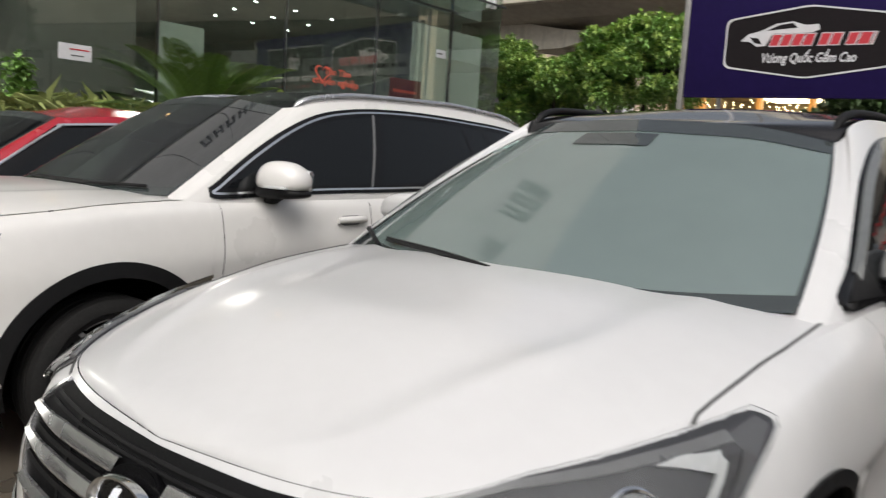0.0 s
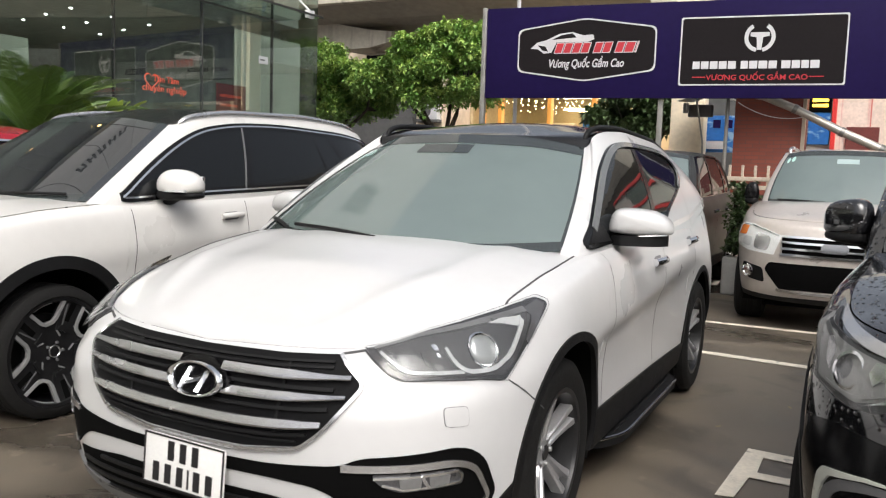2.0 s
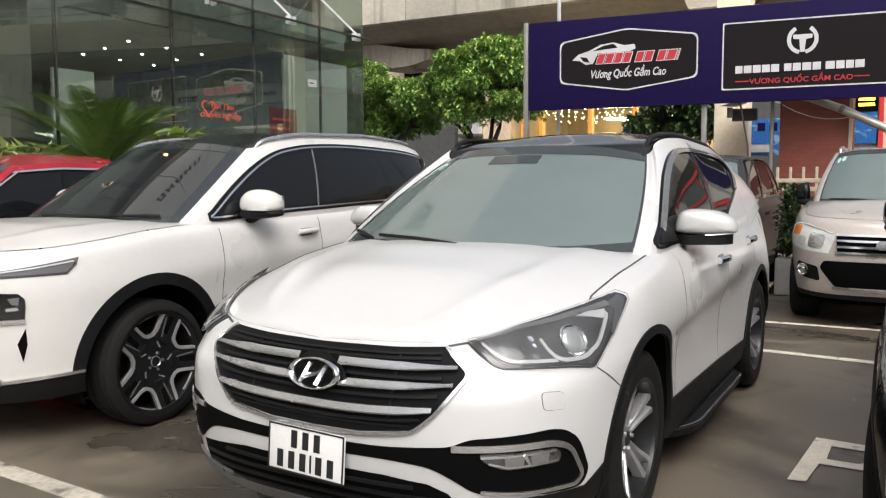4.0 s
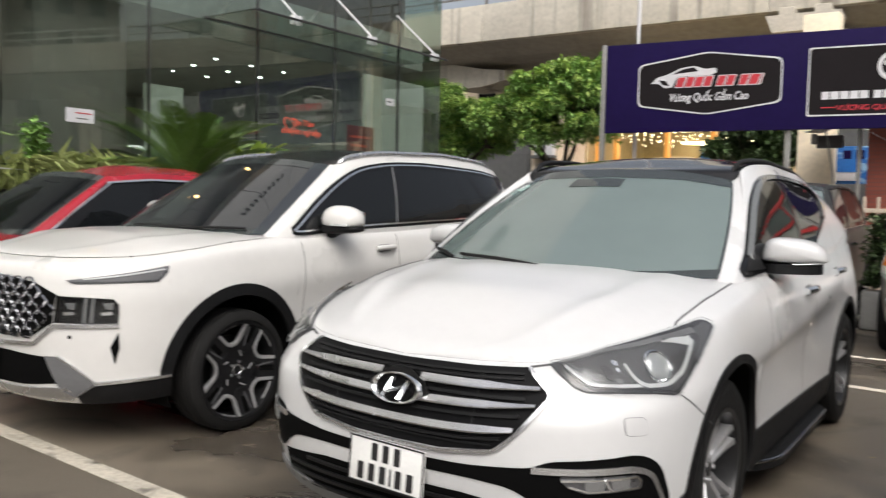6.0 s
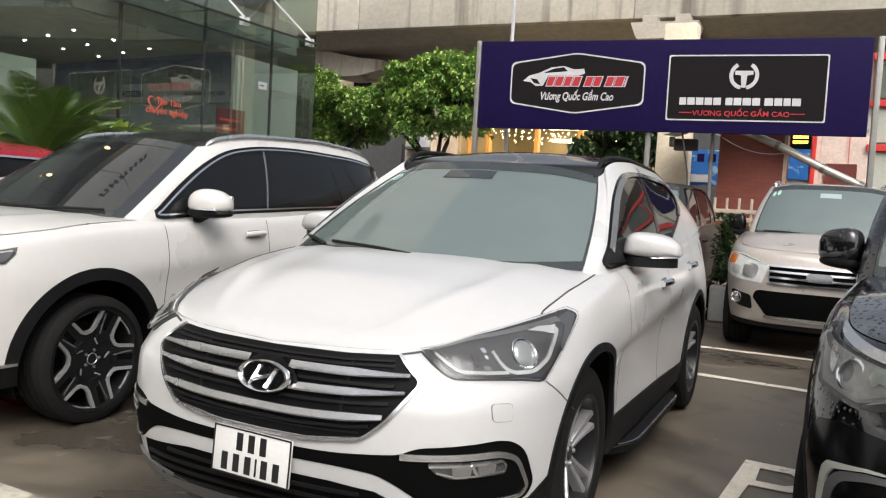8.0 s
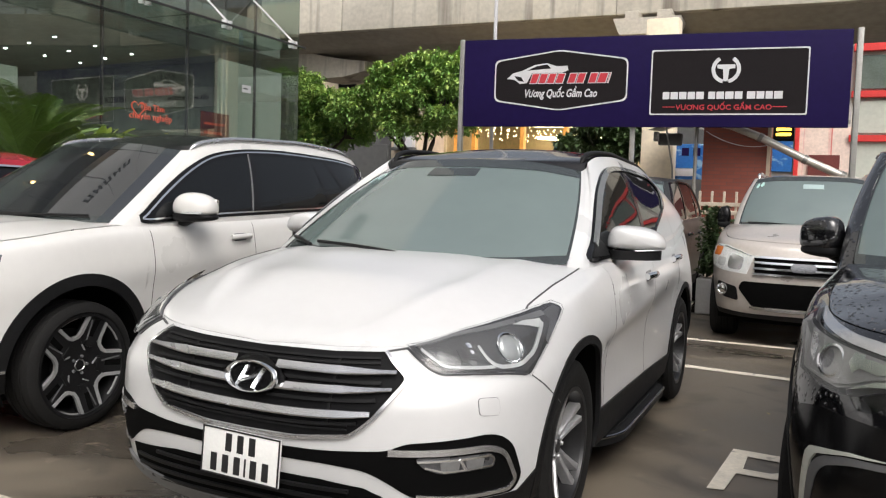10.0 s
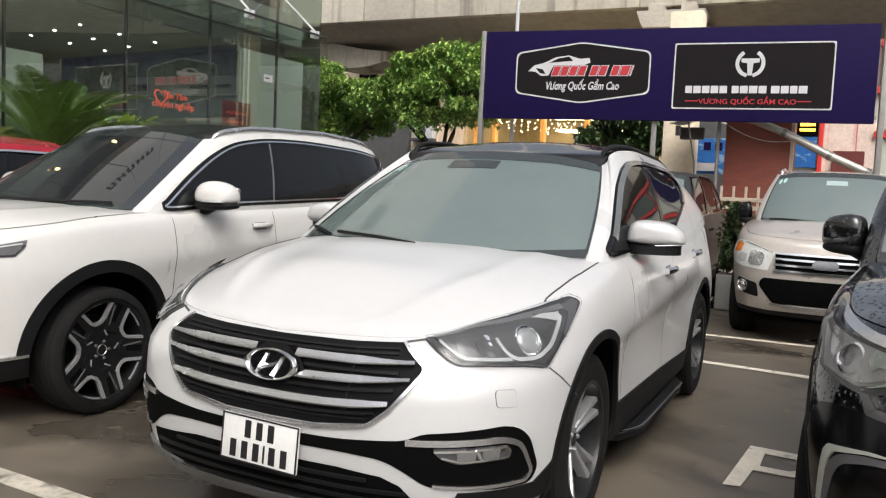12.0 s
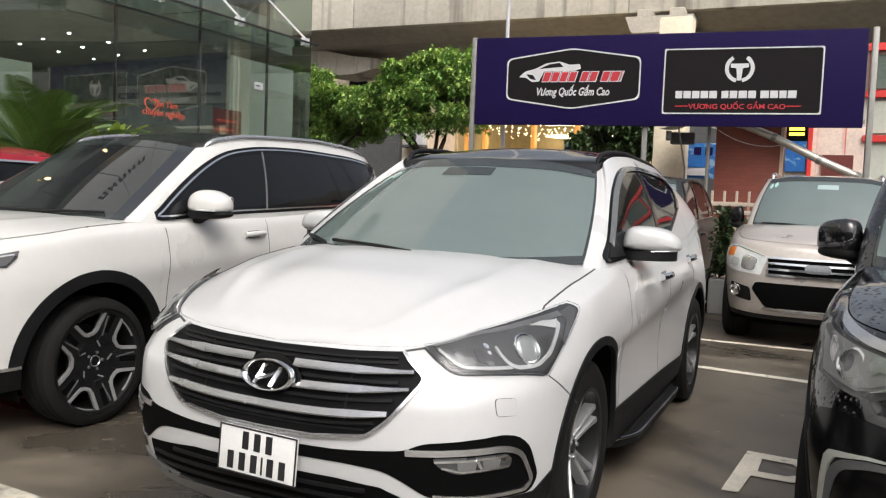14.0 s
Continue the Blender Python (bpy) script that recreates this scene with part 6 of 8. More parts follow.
# ---- billboard ----
NAVY = mat("navy_purple_vinyl", (0.0105, 0.0058, 0.045), 0.6, var=0.10, scale=1.2, spec=0.08)
PANELK = mat("charcoal_vinyl", (0.012, 0.010, 0.011), 0.6, var=0.1, scale=3, spec=0.08)
STEEL = mat("galvanised_steel", (0.27, 0.265, 0.25), 0.45, metal=0.7, var=0.15, scale=9)
WHITEV = mat("white_vinyl", (0.56, 0.56, 0.58), 0.4, var=0.06)
REDV = mat("red_vinyl", (0.46, 0.025, 0.038), 0.4, var=0.06)


def flatpiece(name, poly, y, material, parent, thick=0.004, label="", holes=()):
    """An upright flat piece in the plane y, outline in (x, z), facing -y."""
    return part(name, bend(poly, 5.0, lambda u, w, o: Vector((u, y - o, w)), thick, thick, holes), material, parent, label, smooth=False)


def lettering(name, text, m, width, height, material, parent, depth=0.003, slant=0.0, label="", split=False, bold=0.0):
    """Words in the built-in font, scaled to a width and height."""
    cu = bpy.data.curves.new(name, "FONT")
    cu.body, cu.extrude, cu.resolution_u, cu.offset = text, 0.5, 3, bold
    tmp = bpy.data.objects.new(name, cu)
    me = bpy.data.meshes.new_from_object(tmp)
    bpy.data.objects.remove(tmp)
    co = np.empty(len(me.vertices) * 3)
    me.vertices.foreach_get("co", co)
    co = co.reshape(-1, 3)
    lo, hi = co.min(0), co.max(0)
    co = (co - (lo + hi) / 2) / (hi - lo)
    bm = bmesh.new()
    bm.from_mesh(me)
    bm.verts.index_update()
    for v, c in zip(bm.verts, co):
        v.co = m @ Vector((c[0] * width + slant * c[1] * height, -depth * (0.5 + c[2]), c[1] * height))
    bpy.data.meshes.remove(me)
    if split:
        # every letter, with its marks, is a piece of its own
        todo, groups = set(bm.verts), []
        while todo:
            stack, found = [todo.pop()], set()
            while stack:
                v = stack.pop()
                found.add(v)
                for e in v.link_edges:
                    w = e.other_vert(v)
                    if w in todo:
                        todo.discard(w), stack.append(w)
            xs = [v.co.x - slant * v.co.z for v in found]
            groups.append([min(xs), max(xs), found])
        groups.sort(key=lambda g: g[0] - g[1])
        letters = []
        for lo, hi, found in groups:
            for g in letters:
                if min(hi, g[1]) - max(lo, g[0]) > 0.5 * (hi - lo):
                    g[2] |= found
                    break
            else:
                letters.append([lo, hi, found])
        letters.sort(key=lambda g: g[0])
        for n, (lo, hi, found) in enumerate(letters):
            one = bm.copy()
            one.verts.ensure_lookup_table()
            keep = {v.index for v in found}
            bmesh.ops.delete(one, geom=[v for v in one.verts if v.index not in keep], context="VERTS")
            if n == 2:
                # the small hook of the third letter
                zs = [v.co.z for v in one.verts]
                xr, zt, u = max(v.co.x for v in one.verts), max(zs), 0.16 * (max(zs) - min(zs))
                y0, y1 = min(v.co.y for v in one.verts), max(v.co.y for v in one.verts)
                ring = [(xr - 1.2 * u, zt - 0.9 * u), (xr - 0.2 * u, zt - 0.5 * u), (xr + 0.1 * u, zt + 0.6 * u), (xr + 0.8 * u, zt + 0.6 * u), (xr + 0.5 * u, zt - 0.9 * u), (xr - 0.4 * u, zt - 1.6 * u)]
                a, b = ([one.verts.new((x, y, z)) for x, z in ring] for y in (y0, y1))
                one.faces.new(a), one.faces.new(b)
                for i in range(6):
                    one.faces.new((a[i], a[(i + 1) % 6], b[(i + 1) % 6], b[i]))
            part("letter", one, material, parent, smooth=False)
        bm.free()
        return None
    return part(name, bm, material, parent, label, smooth=False)


def about_eye(k):
    """Moves a thing away from the parking lane and enlarges it by the same share."""
    c = Vector((1.79, -3.165, 1.40))
    return Matrix.Translation(c) @ Matrix.Scale(k, 4) @ Matrix.Translation(-c)


board = thing("billboard", "long navy-purple billboard with two dark panels on steel posts", "billboard", m=about_eye(1.16) @ Matrix.Translation((-3.87, 9.6, 0)) @ pose(0, 0, 0, 0, 0, 6.7) @ Matrix.Diagonal((1.008, 1, 1.02, 1)) @ Matrix.Translation((3.87, -9.6, -0.02)))
face = part("face", rbox((-3.87, 9.6, 2.56), (2.06, 9.68, 3.98), 0.01, 2), NAVY, board)
for px in (-3.925, -1.05, 2.16):
    part("post", rbox((px - 0.04, 9.69 if px == -1.05 else 9.62, 0), (px + 0.04, 9.80 if px == -1.05 else 9.73, 3.4 if px == -1.05 else 4.0), 0.01, 2), STEEL, board)
part("back_rail", rbox((-3.9, 9.685, 2.62), (2.1, 9.72, 2.68), 0.004, 1), STEEL, board)
hexa = [(-3.31, 3.61), (-2.24, 3.765), (-1.17, 3.61), (-1.17, 2.99), (-2.24, 2.835), (-3.31, 2.99)]
def grown(poly, k):
    cx, cz = sum(p[0] for p in poly) / len(poly), sum(p[1] for p in poly) / len(poly)
    return [(cx + (p[0] - cx) + math.copysign(k, p[0] - cx) * (abs(p[0] - cx) > 0.05), cz + (p[1] - cz) + math.copysign(k, p[1] - cz)) for p in poly]
P1 = flatpiece("panel", round_poly(grown(hexa, -0.02), 0.10), 9.598, PANELK, board, 0.004)
flatpiece("panel_rim", round_poly(hexa, 0.10), 9.596, WHITEV, P1, 0.006, "white outline", [round_poly(grown(hexa, -0.020), 0.09)])
quad = [(-0.775, 3.72), (1.47, 3.72), (1.47, 2.765), (-0.775, 2.765)]
P2 = flatpiece("panel", round_poly(grown(quad, -0.012), 0.04), 9.598, PANELK, board, 0.004)
flatpiece("panel_rim", round_poly(quad, 0.04), 9.596, WHITEV, P2, 0.006, "white outline", [round_poly(grown(quad, -0.02), 0.03)])
# first panel: car shape, red word blocks, slogan
ya = 9.590
flatpiece("car_shape", [(-3.12, 3.33), (-3.02, 3.42), (-2.86, 3.46), (-2.66, 3.55), (-2.45, 3.575), (-2.28, 3.52), (-2.12, 3.53), (-2.10, 3.46), (-2.2, 3.42), (-2.70, 3.42), (-2.78, 3.26), (-2.9, 3.25), (-3.0, 3.32)], ya, WHITEV, P1)
flatpiece("car_window", [(-2.78, 3.46), (-2.62, 3.53), (-2.45, 3.555), (-2.38, 3.49)], ya - 0.004, PANELK, P1)
flatpiece("car_intake", [(-3.0, 3.38), (-2.88, 3.36), (-2.83, 3.28), (-2.93, 3.30)], ya - 0.004, PANELK, P1)
x = -2.74
for w in (0.15, 0.15, 0.15, 0.15, -0.06, 0.15, 0.15, -0.06, 0.15, 0.17, 0.05):
    if w > 0:
        sl = 0.05
        flatpiece("name_block", [(x, 3.245), (x + w - 0.02, 3.245), (x + w - 0.02 + sl, 3.415), (x + sl, 3.415)], ya - 0.002, WHITEV, P1)
        flatpiece("name_block", [(x + 0.012, 3.257), (x + w - 0.032, 3.257), (x + w - 0.034 + sl, 3.403), (x + sl + 0.008, 3.403)], ya - 0.006, REDV, P1)
    x += abs(w) - 0.008
lettering("slogan", "Vưong Quốc Gầm Cao", pose(-2.22, ya, 3.095), 1.20, 0.21, WHITEV, P1, slant=0.18, split=True, bold=0.022)
# second panel: ring mark, white word blocks, red slogan
for sgn in (1, -1):
    arc = [(0.32 + sgn * 0.185 * math.sin(t), 3.43 - 0.185 * math.cos(t)) for t in np.linspace(0.22, math.pi - 0.55, 18)]
    flatpiece("ring_mark", band(arc, 0.055), ya, WHITEV, P2)
flatpiece("ring_mark", [(0.19, 3.50), (0.45, 3.50), (0.45, 3.445), (0.365, 3.43), (0.35, 3.25), (0.29, 3.25), (0.275, 3.43), (0.19, 3.445)], ya, WHITEV, P2)
x = -0.60
for w in (0.118, 0.128, 0.128, 0.128, 0.128, -0.05, 0.118, 0.128, 0.138, 0.128, -0.045, 0.138, 0.128, 0.118, 0.138):
    if w > 0:
        flatpiece("name_block", [(x, 2.985), (x + w - 0.018, 2.985), (x + w - 0.018, 3.095), (x, 3.095)], ya, WHITEV, P2)
    x += abs(w)
lettering("slogan", "VƯONG QUỐC GẦM CAO", pose(0.30, ya, 2.875), 1.40, 0.135, REDV, P2, split=True, bold=0.012)
for a, b in ((-0.60, -0.41), (1.01, 1.21)):
    flatpiece("dash", [(a, 2.86), (b, 2.86), (b, 2.873), (a, 2.873)], ya, REDV, P2)

# ---- viaduct ----
CONC = mat("weathered_concrete", (0.50, 0.465, 0.395), 0.8, var=0.14, scale=0.7, bump=0.15, bscale=20, stain=((0.20, 0.175, 0.145), 1.9, (1, 1, 0.05), 0.54, 0.70))
CAPCONC = mat("pale_cap_concrete", (0.50, 0.46, 0.39), 0.8, var=0.14, scale=1.2, bump=0.15, bscale=20)
# Concrete colour dimmed past the bend so that its reflection reads dark.
DIMCONC = mat("dimmed_concrete", (0.21, 0.19, 0.16), 0.85, var=0.3, scale=0.4, bump=0.15, bscale=20)
# Underside shade is put into this darker concrete; joints use it too.
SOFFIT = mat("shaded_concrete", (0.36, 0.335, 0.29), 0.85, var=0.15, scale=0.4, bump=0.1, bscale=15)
via = thing("viaduct", "weathered grey concrete viaduct with rain-streaked parapet", "viaduct", kind="structure")
mv = Matrix.Translation((0, 25.95, 0)) @ pose(0, 0, 0, 0, 0, 1.6)
# straight up to x = 6, then bending towards the street
BEND = 14.0
mw = mv @ Matrix.Translation((6, 0, 0)) @ pose(0, 0, 0, 0, 0, -BEND * 0.5) @ Matrix.Translation((7, 0, 0)) @ pose(0, 0, 0, 0, 0, -BEND * 0.8)
runs = [(mv, -84.0, 6.0), (mv @ Matrix.Translation((6, 0, 0)) @ pose(0, 0, 0, 0, 0, -BEND * 0.5), 0.0, 7.0), (mw, 0.0, 90.0)]
for mr, xa, xb in runs:
    n = max(1, round((xb - xa) / 12))
    for k in range(n):
        p0, p1 = xa + (xb - xa) * k / n, xa + (xb - xa) * (k + 1) / n
        part("parapet", rbox((p0 + 0.02, 0, 8.0), (p1 - 0.02, 0.4, 9.5), 0.03, 2, mr), CONC if mr is mv else DIMCONC, via)
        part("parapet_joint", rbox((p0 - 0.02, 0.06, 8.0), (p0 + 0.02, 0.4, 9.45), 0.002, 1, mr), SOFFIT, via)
    for zz in (9.85, 10.25):
        part("hand_rail", rbox((xa, 0.16, zz), (xb, 0.26, zz + 0.07), 0.01, 1, mr), STEEL, via)
    for k in range(int((xb - xa) / 2.5)):
        part("rail_post", rbox((xa + 2.5 * k, 0.15, 9.5), (xa + 2.5 * k + 0.09, 0.27, 10.28), 0.006, 1, mr), STEEL, via)
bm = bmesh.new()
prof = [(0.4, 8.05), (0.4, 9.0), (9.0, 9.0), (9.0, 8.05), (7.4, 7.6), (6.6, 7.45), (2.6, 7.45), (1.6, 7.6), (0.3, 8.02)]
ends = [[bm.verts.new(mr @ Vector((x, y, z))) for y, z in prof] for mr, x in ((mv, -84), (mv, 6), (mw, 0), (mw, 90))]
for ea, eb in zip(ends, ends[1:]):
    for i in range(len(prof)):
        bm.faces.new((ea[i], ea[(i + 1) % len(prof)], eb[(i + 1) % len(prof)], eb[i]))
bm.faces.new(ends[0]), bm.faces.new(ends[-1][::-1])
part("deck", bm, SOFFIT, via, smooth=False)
part("far_parapet", rbox((-84, 8.6, 9.0), (8, 9.0, 10.2), 0.02, 1, mv), CONC, via)
bm = bmesh.new()
rows = [[bm.verts.new(mv @ Vector((x, y, z))) for x, y in ((-4.08 - hx, -0.55), (-4.08 + hx, -0.55), (-4.08 + hx, 0.8), (-4.08 - hx, 0.8))] for z, hx in ((7.18, 0.90), (7.30, 0.98), (7.74, 1.15))]
for a, b in zip(rows, rows[1:]):
    for i in range(4):
        bm.faces.new((a[i], a[(i + 1) % 4], b[(i + 1) % 4], b[i]))
bm.faces.new(rows[0]), bm.faces.new(rows[-1])
part("bracket", bm, CAPCONC, via, "pale concrete bearing block")
for bx in (-4.85, -3.75):
    part("bearing", rbox((bx, -0.45, 7.74), (bx + 0.5, 0.3, 8.0), 0.02, 1, mv), CAPCONC, via)
# piers with flared heads
for mp, px in ((mv, -4.0), (mv, -23.0), (mw, 14.0), (mw, 36.0)):
    bm = bmesh.new()
    rows = []
    for z, hx, y0, y1 in ((0, 0.8, 3.0, 6.0), (6.0, 0.8, 3.0, 6.0), (6.6, 0.9, 2.4, 6.6), (7.1, 1.0, 1.6, 7.4), (7.47, 1.05, 1.2, 7.8)):
        rows.append([bm.verts.new(mp @ Vector((px + sx * hx, y, z))) for sx, y in ((-1, y0), (1, y0), (1, y1), (-1, y1))])
    for a, b in zip(rows, rows[1:]):
        for i in range(4):
            bm.faces.new((a[i], a[(i + 1) % 4], b[(i + 1) % 4], b[i]))
    bm.faces.new(rows[-1])
    part("pier", bm, CONC, via)
bm = bmesh.new()
rows = []
for x, z0, z1 in ((-34, 7.2, 8.0), (-24, 6.9, 7.95), (-20, 6.62, 7.69), (-18.8, 6.42, 7.45), (-17.6, 6.46, 7.22), (-16.5, 6.68, 7.1)):
    rows.append([bm.verts.new((x, y, z)) for y, z in ((27.4, z0), (27.4, z1), (29.4, z1), (29.4, z0))])
for a, b in zip(rows, rows[1:]):
    for i in range(4):
        bm.faces.new((a[i], a[(i + 1) % 4], b[(i + 1) % 4], b[i]))
bm.faces.new(rows[-1])
part("cross_head", bm, CONC, via)
pole = thing("lamp_pole", "slim white street lamp pole behind the billboard", "pole")
part("shaft", tube([(-4.45, 12.4, 0), (-4.45, 12.4, 5), (-4.45, 12.4, 11)], 0.042, 12, 0.034), WHITEV, pole)
part("foot", rbox((-4.65, 12.2, 0), (-4.25, 12.6, 0.06), 0.01, 2), STEEL, pole)


# ---- glass showroom ----
FACADE = glass("green_facade_glass", (0.58, 0.68, 0.63))
FACADE.node_tree.nodes["Principled BSDF"].inputs["IOR"].default_value = 2.0
FACADE.node_tree.nodes["Principled BSDF"].inputs["Specular Tint"].default_value = (1.0, 0.93, 0.80, 1)
DKMETAL = mat("dark_metal", (0.05, 0.05, 0.05), 0.5, metal=0.5)
PALE = mat("pale_interior_panel", (0.46, 0.48, 0.42), 0.6, var=0.08, scale=1.5)
COLUMN = mat("grey_column_paint", (0.17, 0.158, 0.138), 0.6, var=0.1, scale=1)
INNER = mat("dim_interior_wall", (0.26, 0.28, 0.255), 0.7, var=0.3, scale=0.8)
FLOORT = mat("polished_floor", (0.22, 0.22, 0.21), 0.15, var=0.15, scale=1)
BULB = mat("downlight", (1.0, 0.98, 0.93), 0.4, emit=16)
ORANGEV = mat("red_orange_film", (0.60, 0.09, 0.05), 0.45, var=0.08)
FX = -6.9
# showroom, canopy and planting stand a step farther back and larger than drawn
SETBACK = about_eye(1.12)
show = thing("showroom", "glass car showroom with green-tinted facade and slim joints", "building", kind="structure", m=SETBACK)
joints = [-14.0, -11.8, -9.6, -7.4, -5.3, -3.2, -1.0, 1.06, 2.94, 4.68, 6.26, 7.85, 9.07]
for y0, y1 in zip(joints, joints[1:]):
    for z0, z1 in ((0.45, 7.2), (7.22, 8.6)):
        p = part("pane", rbox((FX - 0.012, y0 + 0.006, z0), (FX, y1 - 0.006, z1), 0.002, 1), FACADE, show, smooth=False)
        p.visible_shadow = False
for x0, x1 in ((-6.914, -7.75),):
    for z0, z1 in ((0.45, 3.78), (3.80, 7.2), (7.22, 8.6)):
        p = part("pane", rbox((x1 + 0.006, 9.058, z0), (x0 - 0.006, 9.07, z1), 0.002, 1), FACADE, show, smooth=False)
        p.visible_shadow = False
for y in joints[:-1]:
    part("glass_joint", rbox((FX - 0.06, y - 0.006, 0.45), (FX + 0.002, y + 0.006, 8.6), 0.001, 1), DKMETAL, show, smooth=False)
part("transom", rbox((FX + 0.001, 3.75, 3.69), (FX + 0.03, 7.9, 3.72), 0.003, 1), DKMETAL, show, smooth=False)
part("plinth", rbox((FX - 0.2, -14, 0), (FX + 0.05, 9.1, 0.45), 0.01, 1), CONC, show)
part("plinth", rbox((-15, 8.9, 0), (FX - 0.2, 9.1, 0.45), 0.01, 1), CONC, show)
part("inner_floor", rbox((-16, -14, 0.3), (FX - 0.25, 8.85, 0.45), 0.01, 1), FLOORT, show)
part("inner_ceiling", rbox((-16, -14, 3.75), (FX - 0.3, 8.9, 4.3), 0.01, 1), INNER, show)
part("end_wall", rbox((-16, 8.9, 0.45), (-7.75, 9.07, 8.6), 0.01, 1), INNER, show)
part("back_wall", rbox((-16.2, -14, 0.3), (-16, 9, 8.6), 0.01, 1), INNER, show)
part("end_wall", rbox((-16.2, -14.2, 0.3), (FX, -14, 8.6), 0.01, 1), INNER, show)
part("roof", rbox((-16.4, -14.4, 8.6), (FX + 0.3, 9.3, 8.9), 0.02, 1), CONC, show)
part("upper_back_wall", rbox((-12, -14, 4.3), (-11.8, 9, 8.6), 0.01, 1), INNER, show)
part("column", rbox((-8.1, 1.75, 0.45), (-7.4, 2.95, 8.6), 0.02, 2), COLUMN, show)
part("white_panel", rbox((-7.6, 3.32, 0.5), (-7.55, 3.92, 2.85), 0.005, 1), PALE, show, "white notice panel")
part("frosted_panel", rbox((-7.25, 7.30, 0.45), (-7.22, 8.98, 3.5), 0.004, 1), PALE, show)
part("frosted_panel", rbox((-8.4, 8.86, 0.45), (-7.3, 8.88, 3.5), 0.004, 1), PALE, show)
for k, (lx, ly) in enumerate([(-9.57 - 0.93 * i, 7.72 + 0.25 * i - 0.8 * j) for i in range(3) for j in range(3)]):
    bm = lathe([(0.0, 3.735), (0.023, 3.735), (0.028, 3.752)], 16, "Z")
    bmesh.ops.translate(bm, verts=bm.verts, vec=(lx, ly, 0))
    part("downlight", bm, BULB, show)
for lx, ly in ((-10, 4.5), (-10, -2)):
    lamp = new("ceiling_lamp", bpy.data.lights.new("ceiling_lamp", "AREA"))
    lamp.data.energy, lamp.data.size, lamp.data.color = 215, 0.05, (1, 0.96, 0.88)
    lamp.matrix_world = Matrix.Translation(SETBACK @ Vector((lx, ly, 3.7)))
    tagged(lamp, "warm ceiling lamp field in the showroom", "lamp")
# pale sign fascia over the glass with dark letter shapes, seen only as reflections
TOWER = mat("pale_fascia_panel", (0.52, 0.52, 0.51), 0.6, var=0.12, scale=0.5)
for k in range(16):
    part("fascia_panel", rbox((FX + 0.05, -13.8 + 1.42 * k, 5.7), (FX + 0.35, -12.4 + 1.42 * k, 13.6), 0.01, 1), TOWER, show)
part("fascia_core", rbox((FX - 0.5, -13.8, 8.95), (FX + 0.04, 8.8, 13.5), 0.02, 1), DKMETAL, show)
for k, y in enumerate((0.9, 1.3, 1.7, 2.1, 2.5, 3.6, 4.05, 4.5)):
    lean = 0.35 * (k % 2)
    for y0, y1, z0, z1 in ((y, y + 0.08, 8.3, 9.3), (y + 0.2, y + 0.28, 8.3, 9.3), (y + 0.08, y + 0.2, 9.1 - lean, 9.25 - lean)):
        part("sign_letter", rbox((FX + 0.36, y0, z0), (FX + 0.42, y1, z1), 0.01, 1), INK, show)
AMBERLIT = mat("warm_lamp_glass", (1.0, 0.62, 0.22), 0.4, emit=14)
for y, z in ((2.55, 5.45), (1.75, 4.05)):
    arm = part("wall_lamp", rbox((FX + 0.003, y - 0.03, z - 0.03), (FX + 0.06, y + 0.03, z + 0.03), 0.01, 2), DKMETAL, show)
    part("lamp_glass", rbox((FX + 0.06, y - 0.03, z - 0.03), (FX + 0.10, y + 0.03, z + 0.03), 0.012, 3), AMBERLIT, arm)
# printed sign band on the inner end wall
COUNTER = mat("grey_sign_band", (0.34, 0.34, 0.32), 0.6, var=0.08, scale=2)
part("sign_band", rbox((-11.7, 8.84, 2.92), (-8.3, 8.89, 3.30), 0.006, 1), COUNTER, show)
for x, w, words in ((-11.16, 0.58, "ACCESSORIES"), (-9.28, 1.0, "ACCESSORIES - PHỤ KIỆN")):
    lettering("sign_words", words, pose(x, 8.836, 3.10), w, 0.12, INK, show)
# red film lettering and heart on the glass
mg = Matrix.Translation((FX + 0.004, 5.53, 2.44)) @ pose(0, 0, 0, 0, 0, 90)
heart = [(0.13 * math.sin(t) ** 3, 0.10 * math.cos(t) - 0.040 * math.cos(2 * t) - 0.016 * math.cos(3 * t) - 0.008 * math.cos(4 * t)) for t in np.linspace(0, 2 * math.pi, 33)[:-1]]
hp = [(p[0] - 0.24, p[1] + 0.03) for p in heart]
part("heart_outline", bend(hp, 5, lambda u, w, o: mg @ Vector((u, -o, w)), 0.002, 0.002, [[(-0.24 + (p[0] + 0.24) * 0.84, 0.03 + (p[1] - 0.03) * 0.84) for p in hp]]), ORANGEV, show, smooth=False)
lettering("film_words", "Tận Tâm", mg @ pose(0.02, 0, 0.055), 0.46, 0.12, ORANGEV, show)
lettering("film_words", "chuyên nghiệp", mg @ pose(0.0, 0, -0.075), 0.80, 0.13, ORANGEV, show)
POSTER = mat("red_poster_print", (0.16, 0.05, 0.04), 0.5, var=0.2, scale=4)
p = part("poster", rbox((FX - 0.07, 6.60, 1.4), (FX - 0.06, 7.26, 2.58), 0.002, 1), POSTER, show, smooth=False)
for k in range(6):
    part("poster_bar", rbox((FX - 0.06, 6.68, 2.38 - 0.14 * k), (FX - 0.057, 7.16 - 0.08 * (k % 3), 2.42 - 0.14 * k), 0.001, 1), ORANGEV, p, smooth=False)
nt = part("notice", rbox((FX + 0.002, 1.86, 2.19), (FX + 0.006, 2.20, 2.35), 0.001, 1), WHITEV, show, "white notice with red and grey bars", smooth=False)
